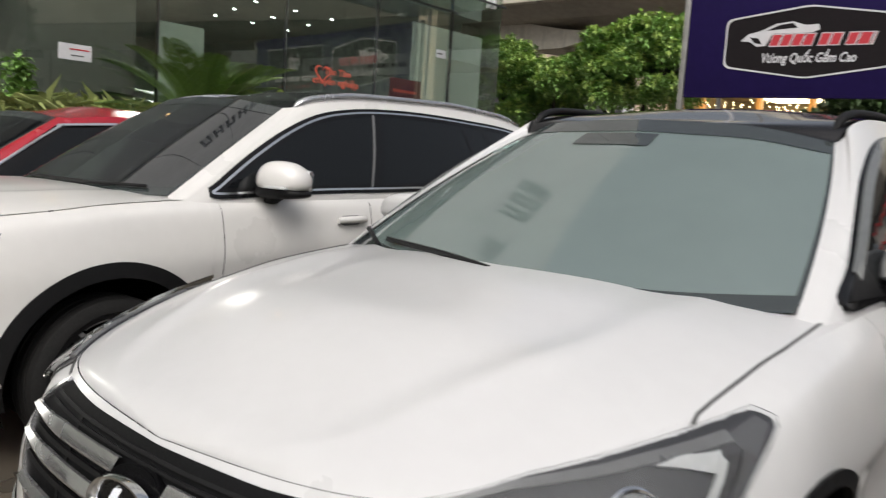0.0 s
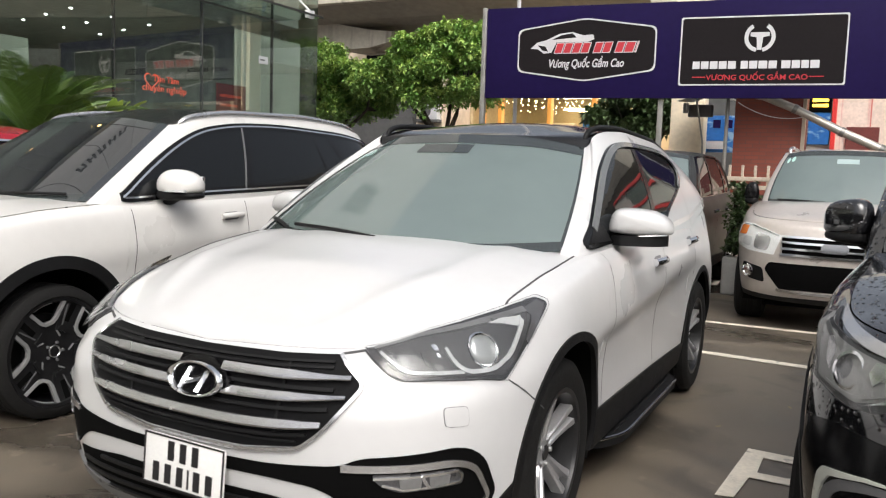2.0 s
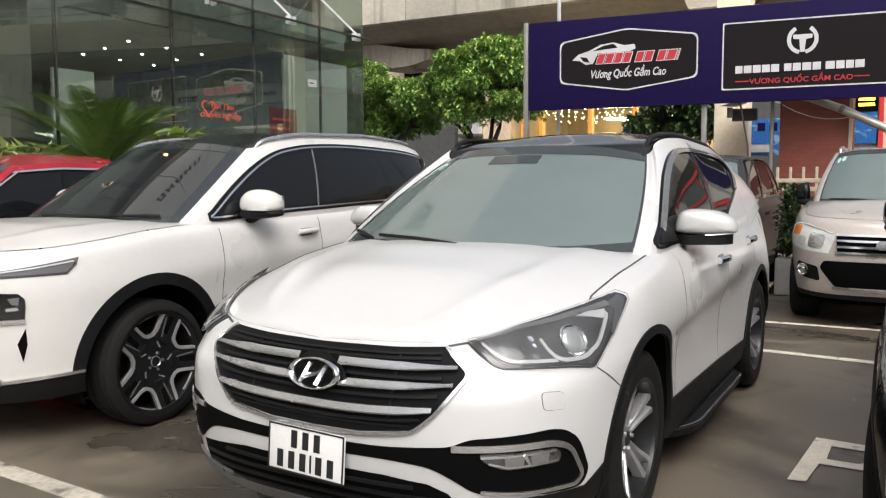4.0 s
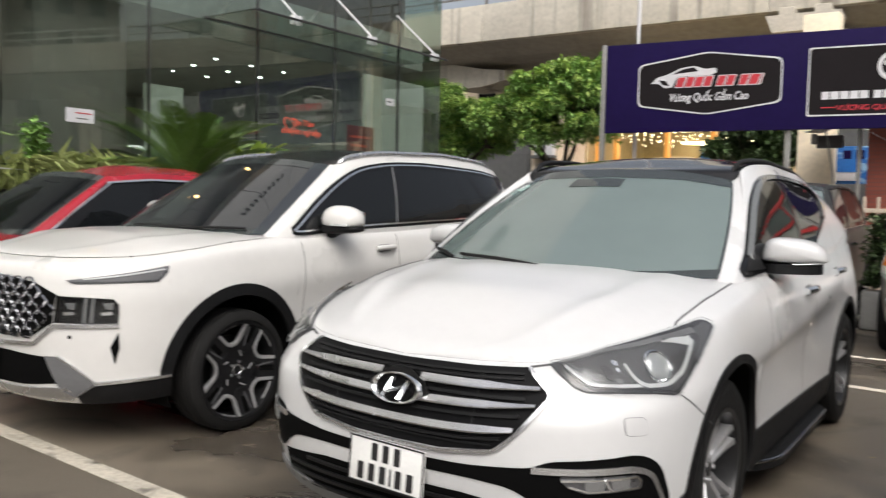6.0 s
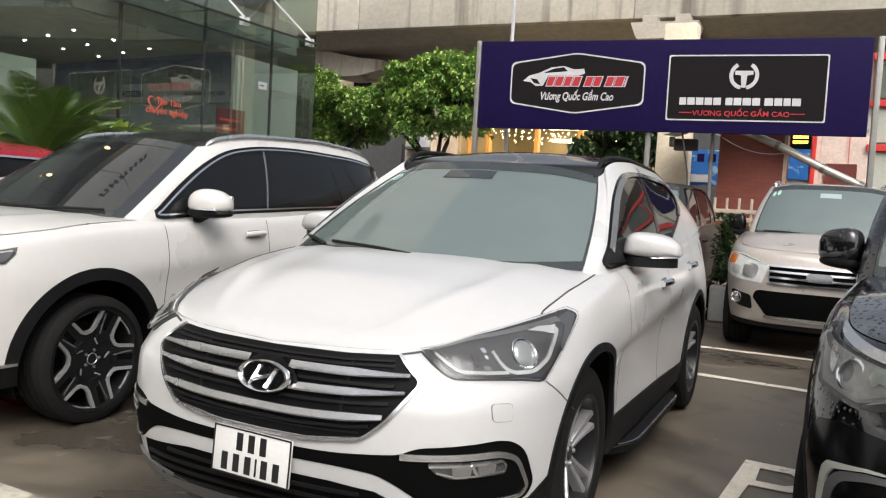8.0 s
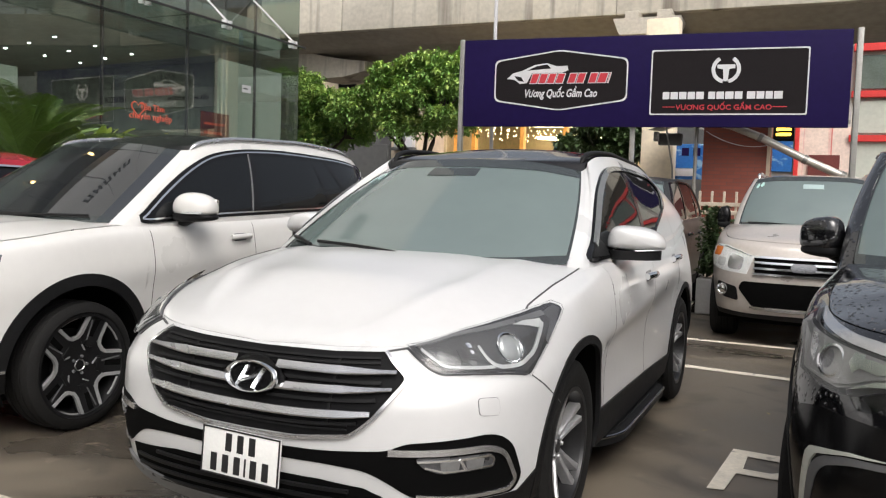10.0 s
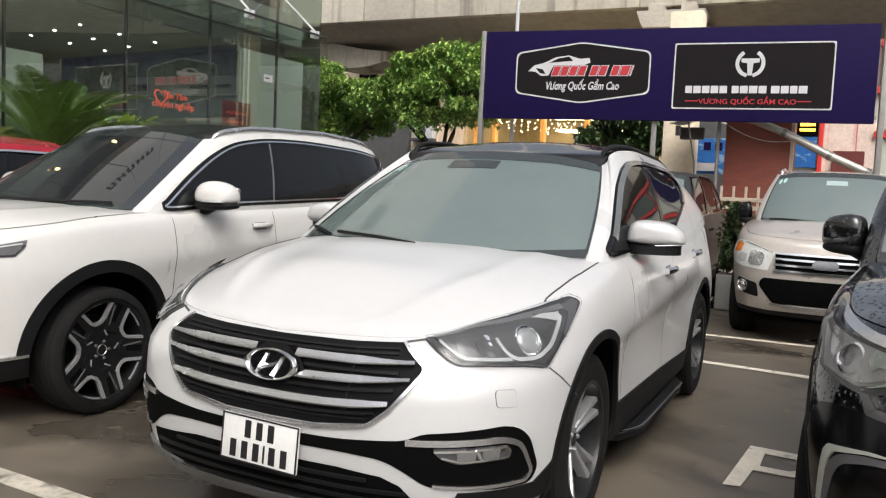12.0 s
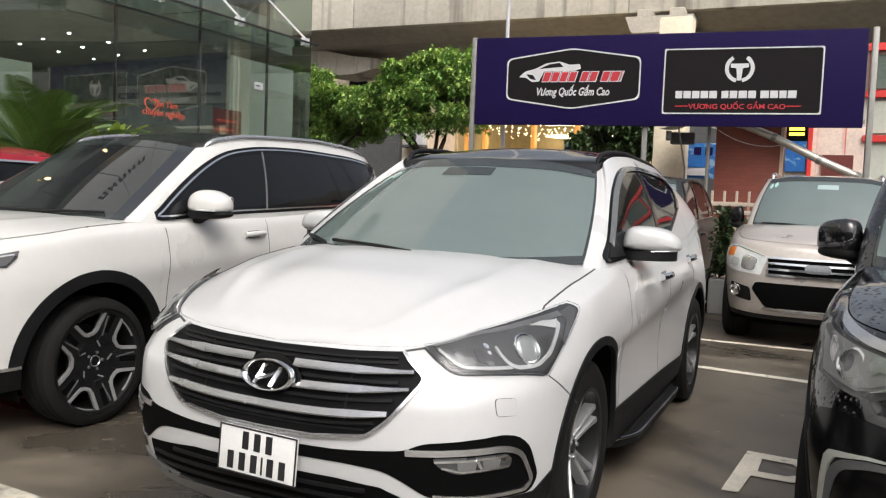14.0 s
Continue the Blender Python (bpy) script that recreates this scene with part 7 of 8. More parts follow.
part("notice_bar", rbox((FX + 0.006, 1.97, 2.29), (FX + 0.008, 2.17, 2.305), 0.001, 1), REDV, nt, smooth=False)
part("notice_bar", rbox((FX + 0.006, 1.99, 2.23), (FX + 0.008, 2.12, 2.243), 0.001, 1), SATIN, nt, smooth=False)
nt = part("notice", rbox((FX + 0.002, 7.50, 2.98), (FX + 0.006, 7.72, 3.10), 0.001, 1), WHITEV, show, smooth=False)
part("notice_bar", rbox((FX + 0.006, 7.53, 3.03), (FX + 0.008, 7.64, 3.05), 0.001, 1), INK, nt, smooth=False)
# canopy of glass on tie rods
can = thing("glass_canopy", "glass canopy on white tie rods along the showroom", "canopy", kind="structure", m=SETBACK)
for y0, y1 in zip((3.75, 5.3, 6.85), (5.3, 6.85, 7.9)):
    p = part("canopy_pane", rbox((-6.86, y0 + 0.01, 3.70), (-5.95, y1 - 0.01, 3.712), 0.002, 1), FACADE, can, smooth=False)
    p.visible_shadow = False
part("canopy_edge", rbox((-5.95, 3.75, 3.69), (-5.93, 7.9, 3.72), 0.004, 1), DKMETAL, can)
part("canopy_edge", rbox((-6.86, 3.75, 3.69), (-6.84, 7.9, 3.72), 0.004, 1), DKMETAL, can)
for y in (4.52, 6.06, 7.64):
    part("tie_rod", tube([(-6.88, y + 0.1, 4.5), (-6.0, y, 3.76)], 0.016, 8), WHITEV, can)
    for yy in (y - 0.05, y + 0.05):
        part("clamp", rbox((-6.05, yy - 0.02, 3.66), (-5.97, yy + 0.02, 3.78), 0.006, 2), WHITEV, can)


# ---- street and shops behind the lot ----
CREAM = mat("cream_render", (0.62, 0.52, 0.40), 0.8, var=0.12, scale=0.6, bump=0.05, bscale=30, stain=((0.38, 0.31, 0.23), 1.2, (1, 1, 0.2), 0.58, 0.8))
GREYW = mat("grey_render", (0.09, 0.09, 0.09), 0.8, var=0.15, scale=0.6)
ORANGEC = mat("orange_column_paint", (0.75, 0.33, 0.06), 0.5, var=0.08)
WARMW = mat("warm_shop_wall", (0.42, 0.33, 0.19), 0.6, var=0.15, scale=1.2)
WARMLED = mat("warm_shop_bulb", (1.0, 0.82, 0.50), 0.4, emit=9)
BLUEV = mat("blue_shop_print", (0.02, 0.125, 0.39), 0.4, var=0.2, scale=2, stain=((0.26, 0.42, 0.58), 3, (1, 1, 2), 0.55, 0.62))
BRICK = mat("red_brick_tile", (0.34, 0.085, 0.05), 0.7, var=0.18, scale=2, bump=0.1, bscale=60)
bn, bl = BRICK.node_tree.nodes, BRICK.node_tree.links
bt = bn.new("ShaderNodeTexBrick")
bt.inputs["Scale"].default_value, bt.inputs["Mortar Size"].default_value = 1.0, 0.006
bt.inputs["Brick Width"].default_value, bt.inputs["Row Height"].default_value = 0.24, 0.07
bt.inputs["Color1"].default_value, bt.inputs["Color2"].default_value, bt.inputs["Mortar"].default_value = (0.225, 0.055, 0.034, 1), (0.19, 0.046, 0.03, 1), (0.14, 0.055, 0.042, 1)
bc = bn.new("ShaderNodeTexCoord")
bs = bn.new("ShaderNodeMapping")
bs.inputs["Rotation"].default_value = (radians(90), 0, 0)
bl.new(bc.outputs["Object"], bs.inputs["Vector"]), bl.new(bs.outputs[0], bt.inputs["Vector"])
bl.new(bt.outputs["Color"], bn["Principled BSDF"].inputs["Base Color"])
SHOPGLASS = glass("clear_shop_glass", (0.92, 0.94, 0.93))

shop = thing("lit_shop", "warmly lit shop with orange columns and glass front", "shop", kind="structure")
part("floor", rbox((-10, 22, 0), (-2.5, 27, 0.15), 0.01, 1), FLOORT, shop)
part("back_wall", rbox((-10, 27, 0), (-2.5, 27.2, 4.4), 0.01, 1), WARMW, shop)
part("side_wall", rbox((-10.1, 22, 0), (-9.95, 27, 4.4), 0.01, 1), WARMW, shop)
part("side_wall", rbox((-2.6, 22, 0), (-2.45, 27, 4.4), 0.01, 1), WARMW, shop)
part("ceiling", rbox((-10, 22, 4.2), (-2.5, 27.2, 4.4), 0.01, 1), WARMW, shop)
part("fascia", rbox((-10.1, 21.7, 4.2), (-2.4, 22.0, 5.2), 0.02, 1), WARMW, shop)
for cx in (-9.55, -8.9, -7.2, -5.75, -4.2):
    part("column", rbox((cx - 0.065, 21.85, 0), (cx + 0.065, 22.1, 4.2), 0.01, 2), ORANGEC, shop)
for a, b in ((-8.8, -7.3), (-7.1, -5.85), (-5.65, -4.3)):
    p = part("pane", rbox((a, 22.0, 0.2), (b, 22.01, 4.2), 0.002, 1), SHOPGLASS, shop, smooth=False)
    p.visible_shadow = False
rnd = random.Random(5)
for i in range(26):
    for j in range(7):
        bm = lathe([(0.0, 4.12), (0.012, 4.123), (0.018, 4.14), (0.008, 4.16)], 8, "Z")
        bmesh.ops.translate(bm, verts=bm.verts, vec=(-9.4 + 0.265 * i + rnd.uniform(-0.05, 0.05), 22.3 + 0.68 * j, -rnd.choice((0.36, 0.42, 0.5, 0.58))))
        part("bulb", bm, WARMLED, shop)
part("light_ring", tube([(-6.9 + 0.45 * math.cos(t), 24 + 0.45 * math.sin(t), 3.5) for t in np.linspace(0, 6.283, 25)], 0.03, 6), WARMLED, shop)
part("blue_display", rbox((-7.6, 26.6, 2.7), (-6.3, 26.9, 3.5), 0.05, 3), BLUEV, shop)
part("shelf", rbox((-9.3, 26.4, 0.15), (-7.9, 26.95, 3.2), 0.02, 1), CREAM, shop)
part("shelf", rbox((-5.6, 26.4, 0.15), (-4.2, 26.95, 3.0), 0.02, 1), CREAM, shop)
lamp = new("shop_ceiling_lamp", bpy.data.lights.new("shop_ceiling_lamp", "AREA"))
lamp.data.energy, lamp.data.size, lamp.data.color = 230, 4, (1, 0.84, 0.56)
lamp.matrix_world = look((-6.3, 24.5, 4.1), (-6.3, 24.5, 0))
tagged(lamp, "warm ceiling lamp field in the shop", "lamp")

wallw = thing("white_house", "white rendered house with a grey shutter", "house", kind="structure")
part("wall", rbox((-11.0, 20, 0), (-10.05, 26, 3.9), 0.02, 1), CREAM, wallw)
part("wall", rbox((-16, 20.2, 0), (-11.0, 26, 3.7), 0.02, 1), GREYW, wallw)
part("shutter", rbox((-13.2, 20.14, 0), (-11.2, 20.2, 3.0), 0.01, 1), GREYW, wallw)
part("ledge", rbox((-10.85, 19.7, 2.8), (-10.06, 20.0, 2.9), 0.02, 1), GREYW, wallw)
ac = thing("air_conditioner", "white outdoor air conditioner unit on the wall ledge", "air conditioner")
part("case", rbox((-10.75, 19.72, 2.9), (-10.1, 19.98, 3.38), 0.02, 2), WHITEV, ac)
bm = lathe([(0.0, -0.01), (0.17, -0.01), (0.18, 0.0)], 24, "Y")
bmesh.ops.translate(bm, verts=bm.verts, vec=(-10.5, 19.715, 3.14))
part("fan_grille", bm, GREYW, ac)

apt = thing("apartment_building", "cream apartment building with balconies behind the viaduct", "building", kind="structure")
part("wall", rbox((-40, 41, 0), (-12, 55, 12.9), 0.05, 1), CREAM, apt)
for zz in range(4):
    for k in range(9):
        xw = -38.5 + 3 * k
        w = part("window", rbox((xw, 40.93, 1.2 + 3 * zz), (xw + 1.3, 41.0, 2.7 + 3 * zz), 0.01, 1), TINT, apt)
        part("sill", rbox((xw - 0.1, 40.85, 1.08 + 3 * zz), (xw + 1.4, 41.0, 1.18 + 3 * zz), 0.01, 1), CREAM, w)
for zz in (5.8, 8.8):
    for bx in (-26.5, -22.6, -18.6):
        b = part("balcony", rbox((bx, 39.8, zz), (bx + 3.2, 41.0, zz + 0.2), 0.02, 1), CREAM, apt)
        part("balcony_wall", rbox((bx, 39.8, zz + 0.2), (bx + 3.2, 39.95, zz + 1.1), 0.02, 1), CREAM, b)

brick = thing("brick_wall", "tall red brick-tiled gate wall behind the fence", "wall", kind="structure")
part("body", rbox((-0.34, 13, 0), (0.80, 14.6, 3.6), 0.015, 2), BRICK, brick)
part("edge_trim", rbox((0.80, 13.0, 0), (0.86, 13.1, 3.6), 0.005, 1), CREAM, brick)
FENCE = mat("stained_concrete_fence", (0.40, 0.34, 0.27), 0.8, var=0.2, scale=4, bump=0.1, bscale=40)
fence = thing("fence", "low stained concrete fence with upright pickets", "fence", kind="structure")
for zz in (1.22, 1.36):
    part("rail", rbox((-3.0, 11.46, zz), (5.0, 11.56, zz + 0.07), 0.012, 2), FENCE, fence)
part("base_wall", rbox((-3.0, 11.44, 0), (5.0, 11.6, 0.45), 0.015, 2), FENCE, fence)
pk = None
for k in range(40):
    x = -2.95 + 0.2 * k
    if pk is None:
        pk = part("picket", rbox((-0.02, 11.48, 0.45), (0.02, 11.54, 1.62), 0.01, 2), FENCE, fence)
        pk.location.x = x
    else:
        q = new("picket", pk.data)
        q.parent, q.location = fence, (x, 0, 0)

blue = thing("blue_shop_sign", "blue printed shop front with pale graphic shapes", "sign")
part("panel", rbox((-2.0, 16, 1.95), (-0.2, 16.1, 2.75), 0.01, 1), BLUEV, blue)
part("stand", rbox((-1.95, 16.02, 0), (-1.85, 16.09, 1.95), 0.01, 1), STEEL, blue)
part("stand", rbox((-0.35, 16.02, 0), (-0.25, 16.09, 1.95), 0.01, 1), STEEL, blue)
for a in (-1.5, -1.2, -0.95):
    part("word_bar", rbox((a, 15.99, 2.48), (a + 0.16, 16.0, 2.66), 0.002, 1), NAVY, blue)
part("pale_shape", rbox((-1.35, 15.985, 2.02), (-0.9, 15.995, 2.2), 0.02, 2), WHITEV, blue)
low = thing("low_shop", "dim shop front under a grey tarpaulin awning", "shop", kind="structure")
part("wall", rbox((-2.3, 18, 0), (1.0, 18.3, 4.2), 0.02, 1), GREYW, low)
# Pillar cream is lightened to stand in for warm light from the shop.
part("pillar", rbox((-2.02, 15.4, 0), (-1.30, 15.9, 5.5), 0.05, 2), mat("shoplit_cream_paint", (0.82, 0.71, 0.54), 0.7, var=0.10, scale=1.2), low)
rows = [[Vector((-1.52 + 1.05 * i / 10, 13.6 + 1.5 * j / 6, 2.86 + 0.16 * math.sin(math.pi * i / 10) + 0.10 * j / 6 - 0.03 * math.sin(3 * math.pi * i / 10))) for j in range(7)] for i in range(11)]
awn = thing("awning", "grey tarpaulin awning on thin poles", "awning")
bm = loft(rows)
got = bmesh.ops.extrude_face_region(bm, geom=bm.faces[:])["geom"]
bmesh.ops.translate(bm, verts=[g for g in got if isinstance(g, bmesh.types.BMVert)], vec=(0, 0, 0.015))
part("tarpaulin", bm, mat("grey_tarpaulin", (0.48, 0.46, 0.42), 0.7, var=0.15, scale=3), awn)
for ax, ay, lean in ((-1.02, 13.75, -0.16), (-0.56, 15.0, 0.0)):
    part("pole", tube([(ax + 0.10, ay, 0), (ax, ay, 2.1), (ax + lean, ay, 2.92)], 0.018, 8), STEEL, awn)
part("sign_box", rbox((-1.36, 13.9, 2.58), (-0.90, 14.1, 2.82), 0.02, 2), SKID, awn, "dark grey lamp box")
part("flood_lamp", rbox((-1.42, 13.7, 2.64), (-1.32, 13.82, 2.84), 0.02, 2), STEEL, awn)
# fallen-looking white pipe that slopes behind the billboard
DUCT = mat("dull_zinc_pipe", (0.50, 0.475, 0.43), 0.38, metal=0.6, var=0.15, scale=5)
pipe = thing("downpipe", "thick pale steel pipe sloping down behind the billboard", "pipe", m=about_eye(1.12))
part("pipe_run", tube([(-0.2, 11.0, 2.82), (0.35, 11.0, 2.70), (0.82, 11.0, 2.50), (1.5, 11.0, 2.15), (2.05, 11.0, 1.90), (3.6, 11.05, 1.3), (5.0, 11.1, 0.75)], 0.065, 14), DUCT, pipe)
for q in ((0.82, 2.50), (1.5, 2.15), (2.05, 1.90)):
    part("pipe_collar", tube([(q[0] - 0.03, 11, q[1] + 0.015), (q[0] + 0.03, 11, q[1] - 0.015)], 0.074, 14), STEEL, pipe)
for px in (-0.2, 5.0):
    part("pipe_leg", tube([(px, 11.05, 0), (px, 11.05, 2.8 if px < 0 else 0.75)], 0.03, 8), STEEL, pipe)
CABLE = thing("cable", "thin pale cable hanging in front of the brick wall", "cable")
part("strand", tube([(-0.3 + 1.2 * t, 12.985, 2.78 - 0.25 * t - 0.35 * t * (1 - t) * 1.6) for t in np.linspace(0, 1, 12)], 0.006, 5), WHITEV, CABLE)

REDP = mat("red_shop_paint", (0.62, 0.04, 0.035), 0.45, var=0.1)
PINK = mat("pale_pink_shutter", (0.72, 0.58, 0.50), 0.6, var=0.15, scale=2, stain=((0.55, 0.12, 0.10), 2.2, (6, 1, 0.1), 0.60, 0.70))
NEON = mat("yellow_neon", (1.0, 0.62, 0.05), 0.4, emit=4)
MAROON = mat("maroon_panel", (0.13, 0.025, 0.02), 0.6, var=0.2)
DULLW = mat("dull_white_wall", (0.50, 0.48, 0.44), 0.6, var=0.12, scale=1.5)
GREENG = mat("green_grey_glass", (0.10, 0.13, 0.11), 0.1, var=0.2, scale=3)
rs = thing("red_white_shop", "red and white shop building with neon sign and shutters", "shop", kind="structure")
part("wall", rbox((0.7, 16.1, 0), (6, 22, 4.85), 0.02, 1), DULLW, rs)
part("shutter", rbox((1.25, 16.04, 0), (2.25, 16.1, 3.12), 0.01, 1), PINK, rs)
part("red_frame", rbox((1.16, 15.98, 0), (1.25, 16.1, 3.15), 0.01, 1), REDP, rs)
for zz, h in ((2.80, 0.14), (3.72, 0.14), (4.68, 0.16)):
    part("red_band", rbox((2.2, 15.95, zz), (6, 16.1, zz + h), 0.01, 1), REDP, rs)
for k in range(2):
    w = part("window", rbox((2.35 + 1.5 * k, 16.04, 3.9), (3.6 + 1.5 * k, 16.1, 4.6), 0.01, 1), GREENG, rs)
    part("red_post", rbox((2.24 + 1.5 * k, 15.96, 3.86), (2.32 + 1.5 * k, 16.1, 4.68), 0.01, 1), REDP, rs)
    part("window", rbox((2.35 + 1.5 * k, 16.04, 2.98), (3.6 + 1.5 * k, 16.1, 3.66), 0.01, 1), PALE, rs)
    part("window", rbox((2.35 + 1.5 * k, 16.04, 1.0), (3.6 + 1.5 * k, 16.1, 2.95), 0.01, 1), PALE, rs)
part("blue_panel", rbox((0.72, 16.02, 2.15), (1.14, 16.1, 2.82), 0.01, 1), BLUEV, rs)
part("dark_panel", rbox((0.70, 16.0, 2.82), (1.14, 16.1, 3.2), 0.01, 1), GAP, rs)
for z0 in (2.93, 3.04):
    part("neon_bar", rbox((0.78, 15.98, z0), (1.08, 16.0, z0 + 0.06), 0.004, 1), NEON, rs)
part("maroon_panel", rbox((1.45, 15.97, 0), (2.06, 16.04, 2.52), 0.01, 1), MAROON, rs)

# ---- street out of view, seen only as reflections; the opposite row is added to dim them ----
opp = thing("added_opposite_row", "unseen grey-cream house row across the street, added to darken reflections", "building", kind="structure")
OPPW = mat("dull_render", (0.24, 0.22, 0.19), 0.8, var=0.2, scale=0.3)
for bx, bw, bh in ((-44, 20, 8.5), (-24, 14, 7.0), (-10, 12, 9.5), (2, 16, 7.5), (18, 12, 10), (30, 26, 8)):
    part("wall", rbox((bx, -50, 0), (bx + bw - 0.1, -40, bh), 0.05, 1), OPPW, opp)
    for zz in range(int(bh // 3)):
        for k in range(int(bw // 3)):
            part("window", rbox((bx + 0.7 + 3 * k, -40, 1.0 + 3 * zz), (bx + 2.4 + 3 * k, -39.93, 2.6 + 3 * zz), 0.01, 1), TINT, opp)
block = thing("tall_building", "tall brown-grey apartment block beyond the side street", "building", kind="structure")
mb = pose(55, 39, 0, 0, 0, 30 - 90)
BROWN = mat("brown_grey_render", (0.135, 0.115, 0.095), 0.8, var=0.2, scale=0.2)
part("wall", rbox((-4.4, -4, 0), (4.6, 6, 46), 0.05, 1, mb), BROWN, block)
part("side_pier", rbox((4.6, -4.3, 0), (5.7, 6, 44), 0.05, 1, mb), OPPW, block)
for zz in range(10):
    for xw in (-3.2, -0.6, 2.0):
        part("window", rbox((xw, -4.06, 14 + 3.1 * zz), (xw + 1.3, -3.98, 15.6 + 3.1 * zz), 0.01, 1, mb), TINT, block)
# Last two blocks follow a reflected skyline; the rest is added to darken reflections.
side = thing("side_building", "plain grey shop houses along the side street", "building", kind="structure")
for by, bw, bh in ((-24, 14, 7.5), (-10, 12, 9), (2, 14, 9.5), (16, 9, 11.6), (25, 8, 12.6)):
    part("wall", rbox((44, by, 0), (54, by + bw - 0.1, bh), 0.05, 1), OPPW, side)
    for zz in range(int(bh // 3)):
        for k in range(int(bw // 3)):
            part("window", rbox((43.93, by + 0.7 + 3 * k, 1.0 + 3 * zz), (44, by + 2.4 + 3 * k, 2.6 + 3 * zz), 0.01, 1), TINT, side)


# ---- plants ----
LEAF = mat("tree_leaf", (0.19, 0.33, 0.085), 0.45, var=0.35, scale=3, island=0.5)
# Sunlight on the crown tops is put into this paler leaf colour.
LEAFY = mat("sunlit_leaf", (0.42, 0.56, 0.165), 0.45, var=0.3, scale=3, island=0.5)
LEAFD = mat("deep_green_leaf", (0.055, 0.095, 0.03), 0.5, var=0.35, scale=3, island=0.5)
FROND = mat("cycad_frond", (0.14, 0.22, 0.062), 0.4, var=0.35, scale=3, island=0.5)
CROTON = mat("croton_leaf", (0.27, 0.31, 0.11), 0.45, var=0.4, scale=3, island=0.7)
AGAVE = mat("pale_agave_leaf", (0.42, 0.52, 0.12), 0.45, var=0.15)
BARK = mat("dark_bark", (0.045, 0.036, 0.028), 0.85, var=0.3, scale=6, bump=0.4, bscale=40)
POT = mat("pale_grey_pot", (0.34, 0.335, 0.32), 0.4, var=0.1)
for m in (LEAF, LEAFY, FROND, CROTON):
    m.node_tree.nodes["Principled BSDF"].inputs["Specular IOR Level"].default_value = 0.22


def leaf_mesh(sprigs, rnd, size, per=6, long=2.6):
    """Many folded leaves in sprigs at the given places."""
    verts, faces = [], []
    for c in sprigs:
        axis = Vector((rnd.gauss(0, 1), rnd.gauss(0, 1), rnd.gauss(0.5, 0.7))).normalized()
        for k in range(per):
            d = (axis * 0.35 + Vector((rnd.gauss(0, 1), rnd.gauss(0, 1), rnd.gauss(-0.15, 0.6)))).normalized()
            s = size * rnd.uniform(0.65, 1.25)
            side = d.cross(Vector((0, 0, 1)))
            side = side.normalized() if side.length > 0.1 else Vector((1, 0, 0))
            up = side.cross(d) * s * 0.12
            n = len(verts)
            b = Vector(c)
            w = side * s * 0.5 / long * 2
            verts += [b, b + d * s * 0.45 + w + up, b + d * s - up * 1.5, b + d * s * 0.45 - w + up, b + d * s * 0.5 - up * 0.4]
            faces += [(n, n + 1, n + 4), (n + 1, n + 2, n + 4), (n + 2, n + 3, n + 4), (n + 3, n, n + 4)]
    me = bpy.data.meshes.new("crown")
    me.from_pydata([tuple(v) for v in verts], [], faces)
    return me


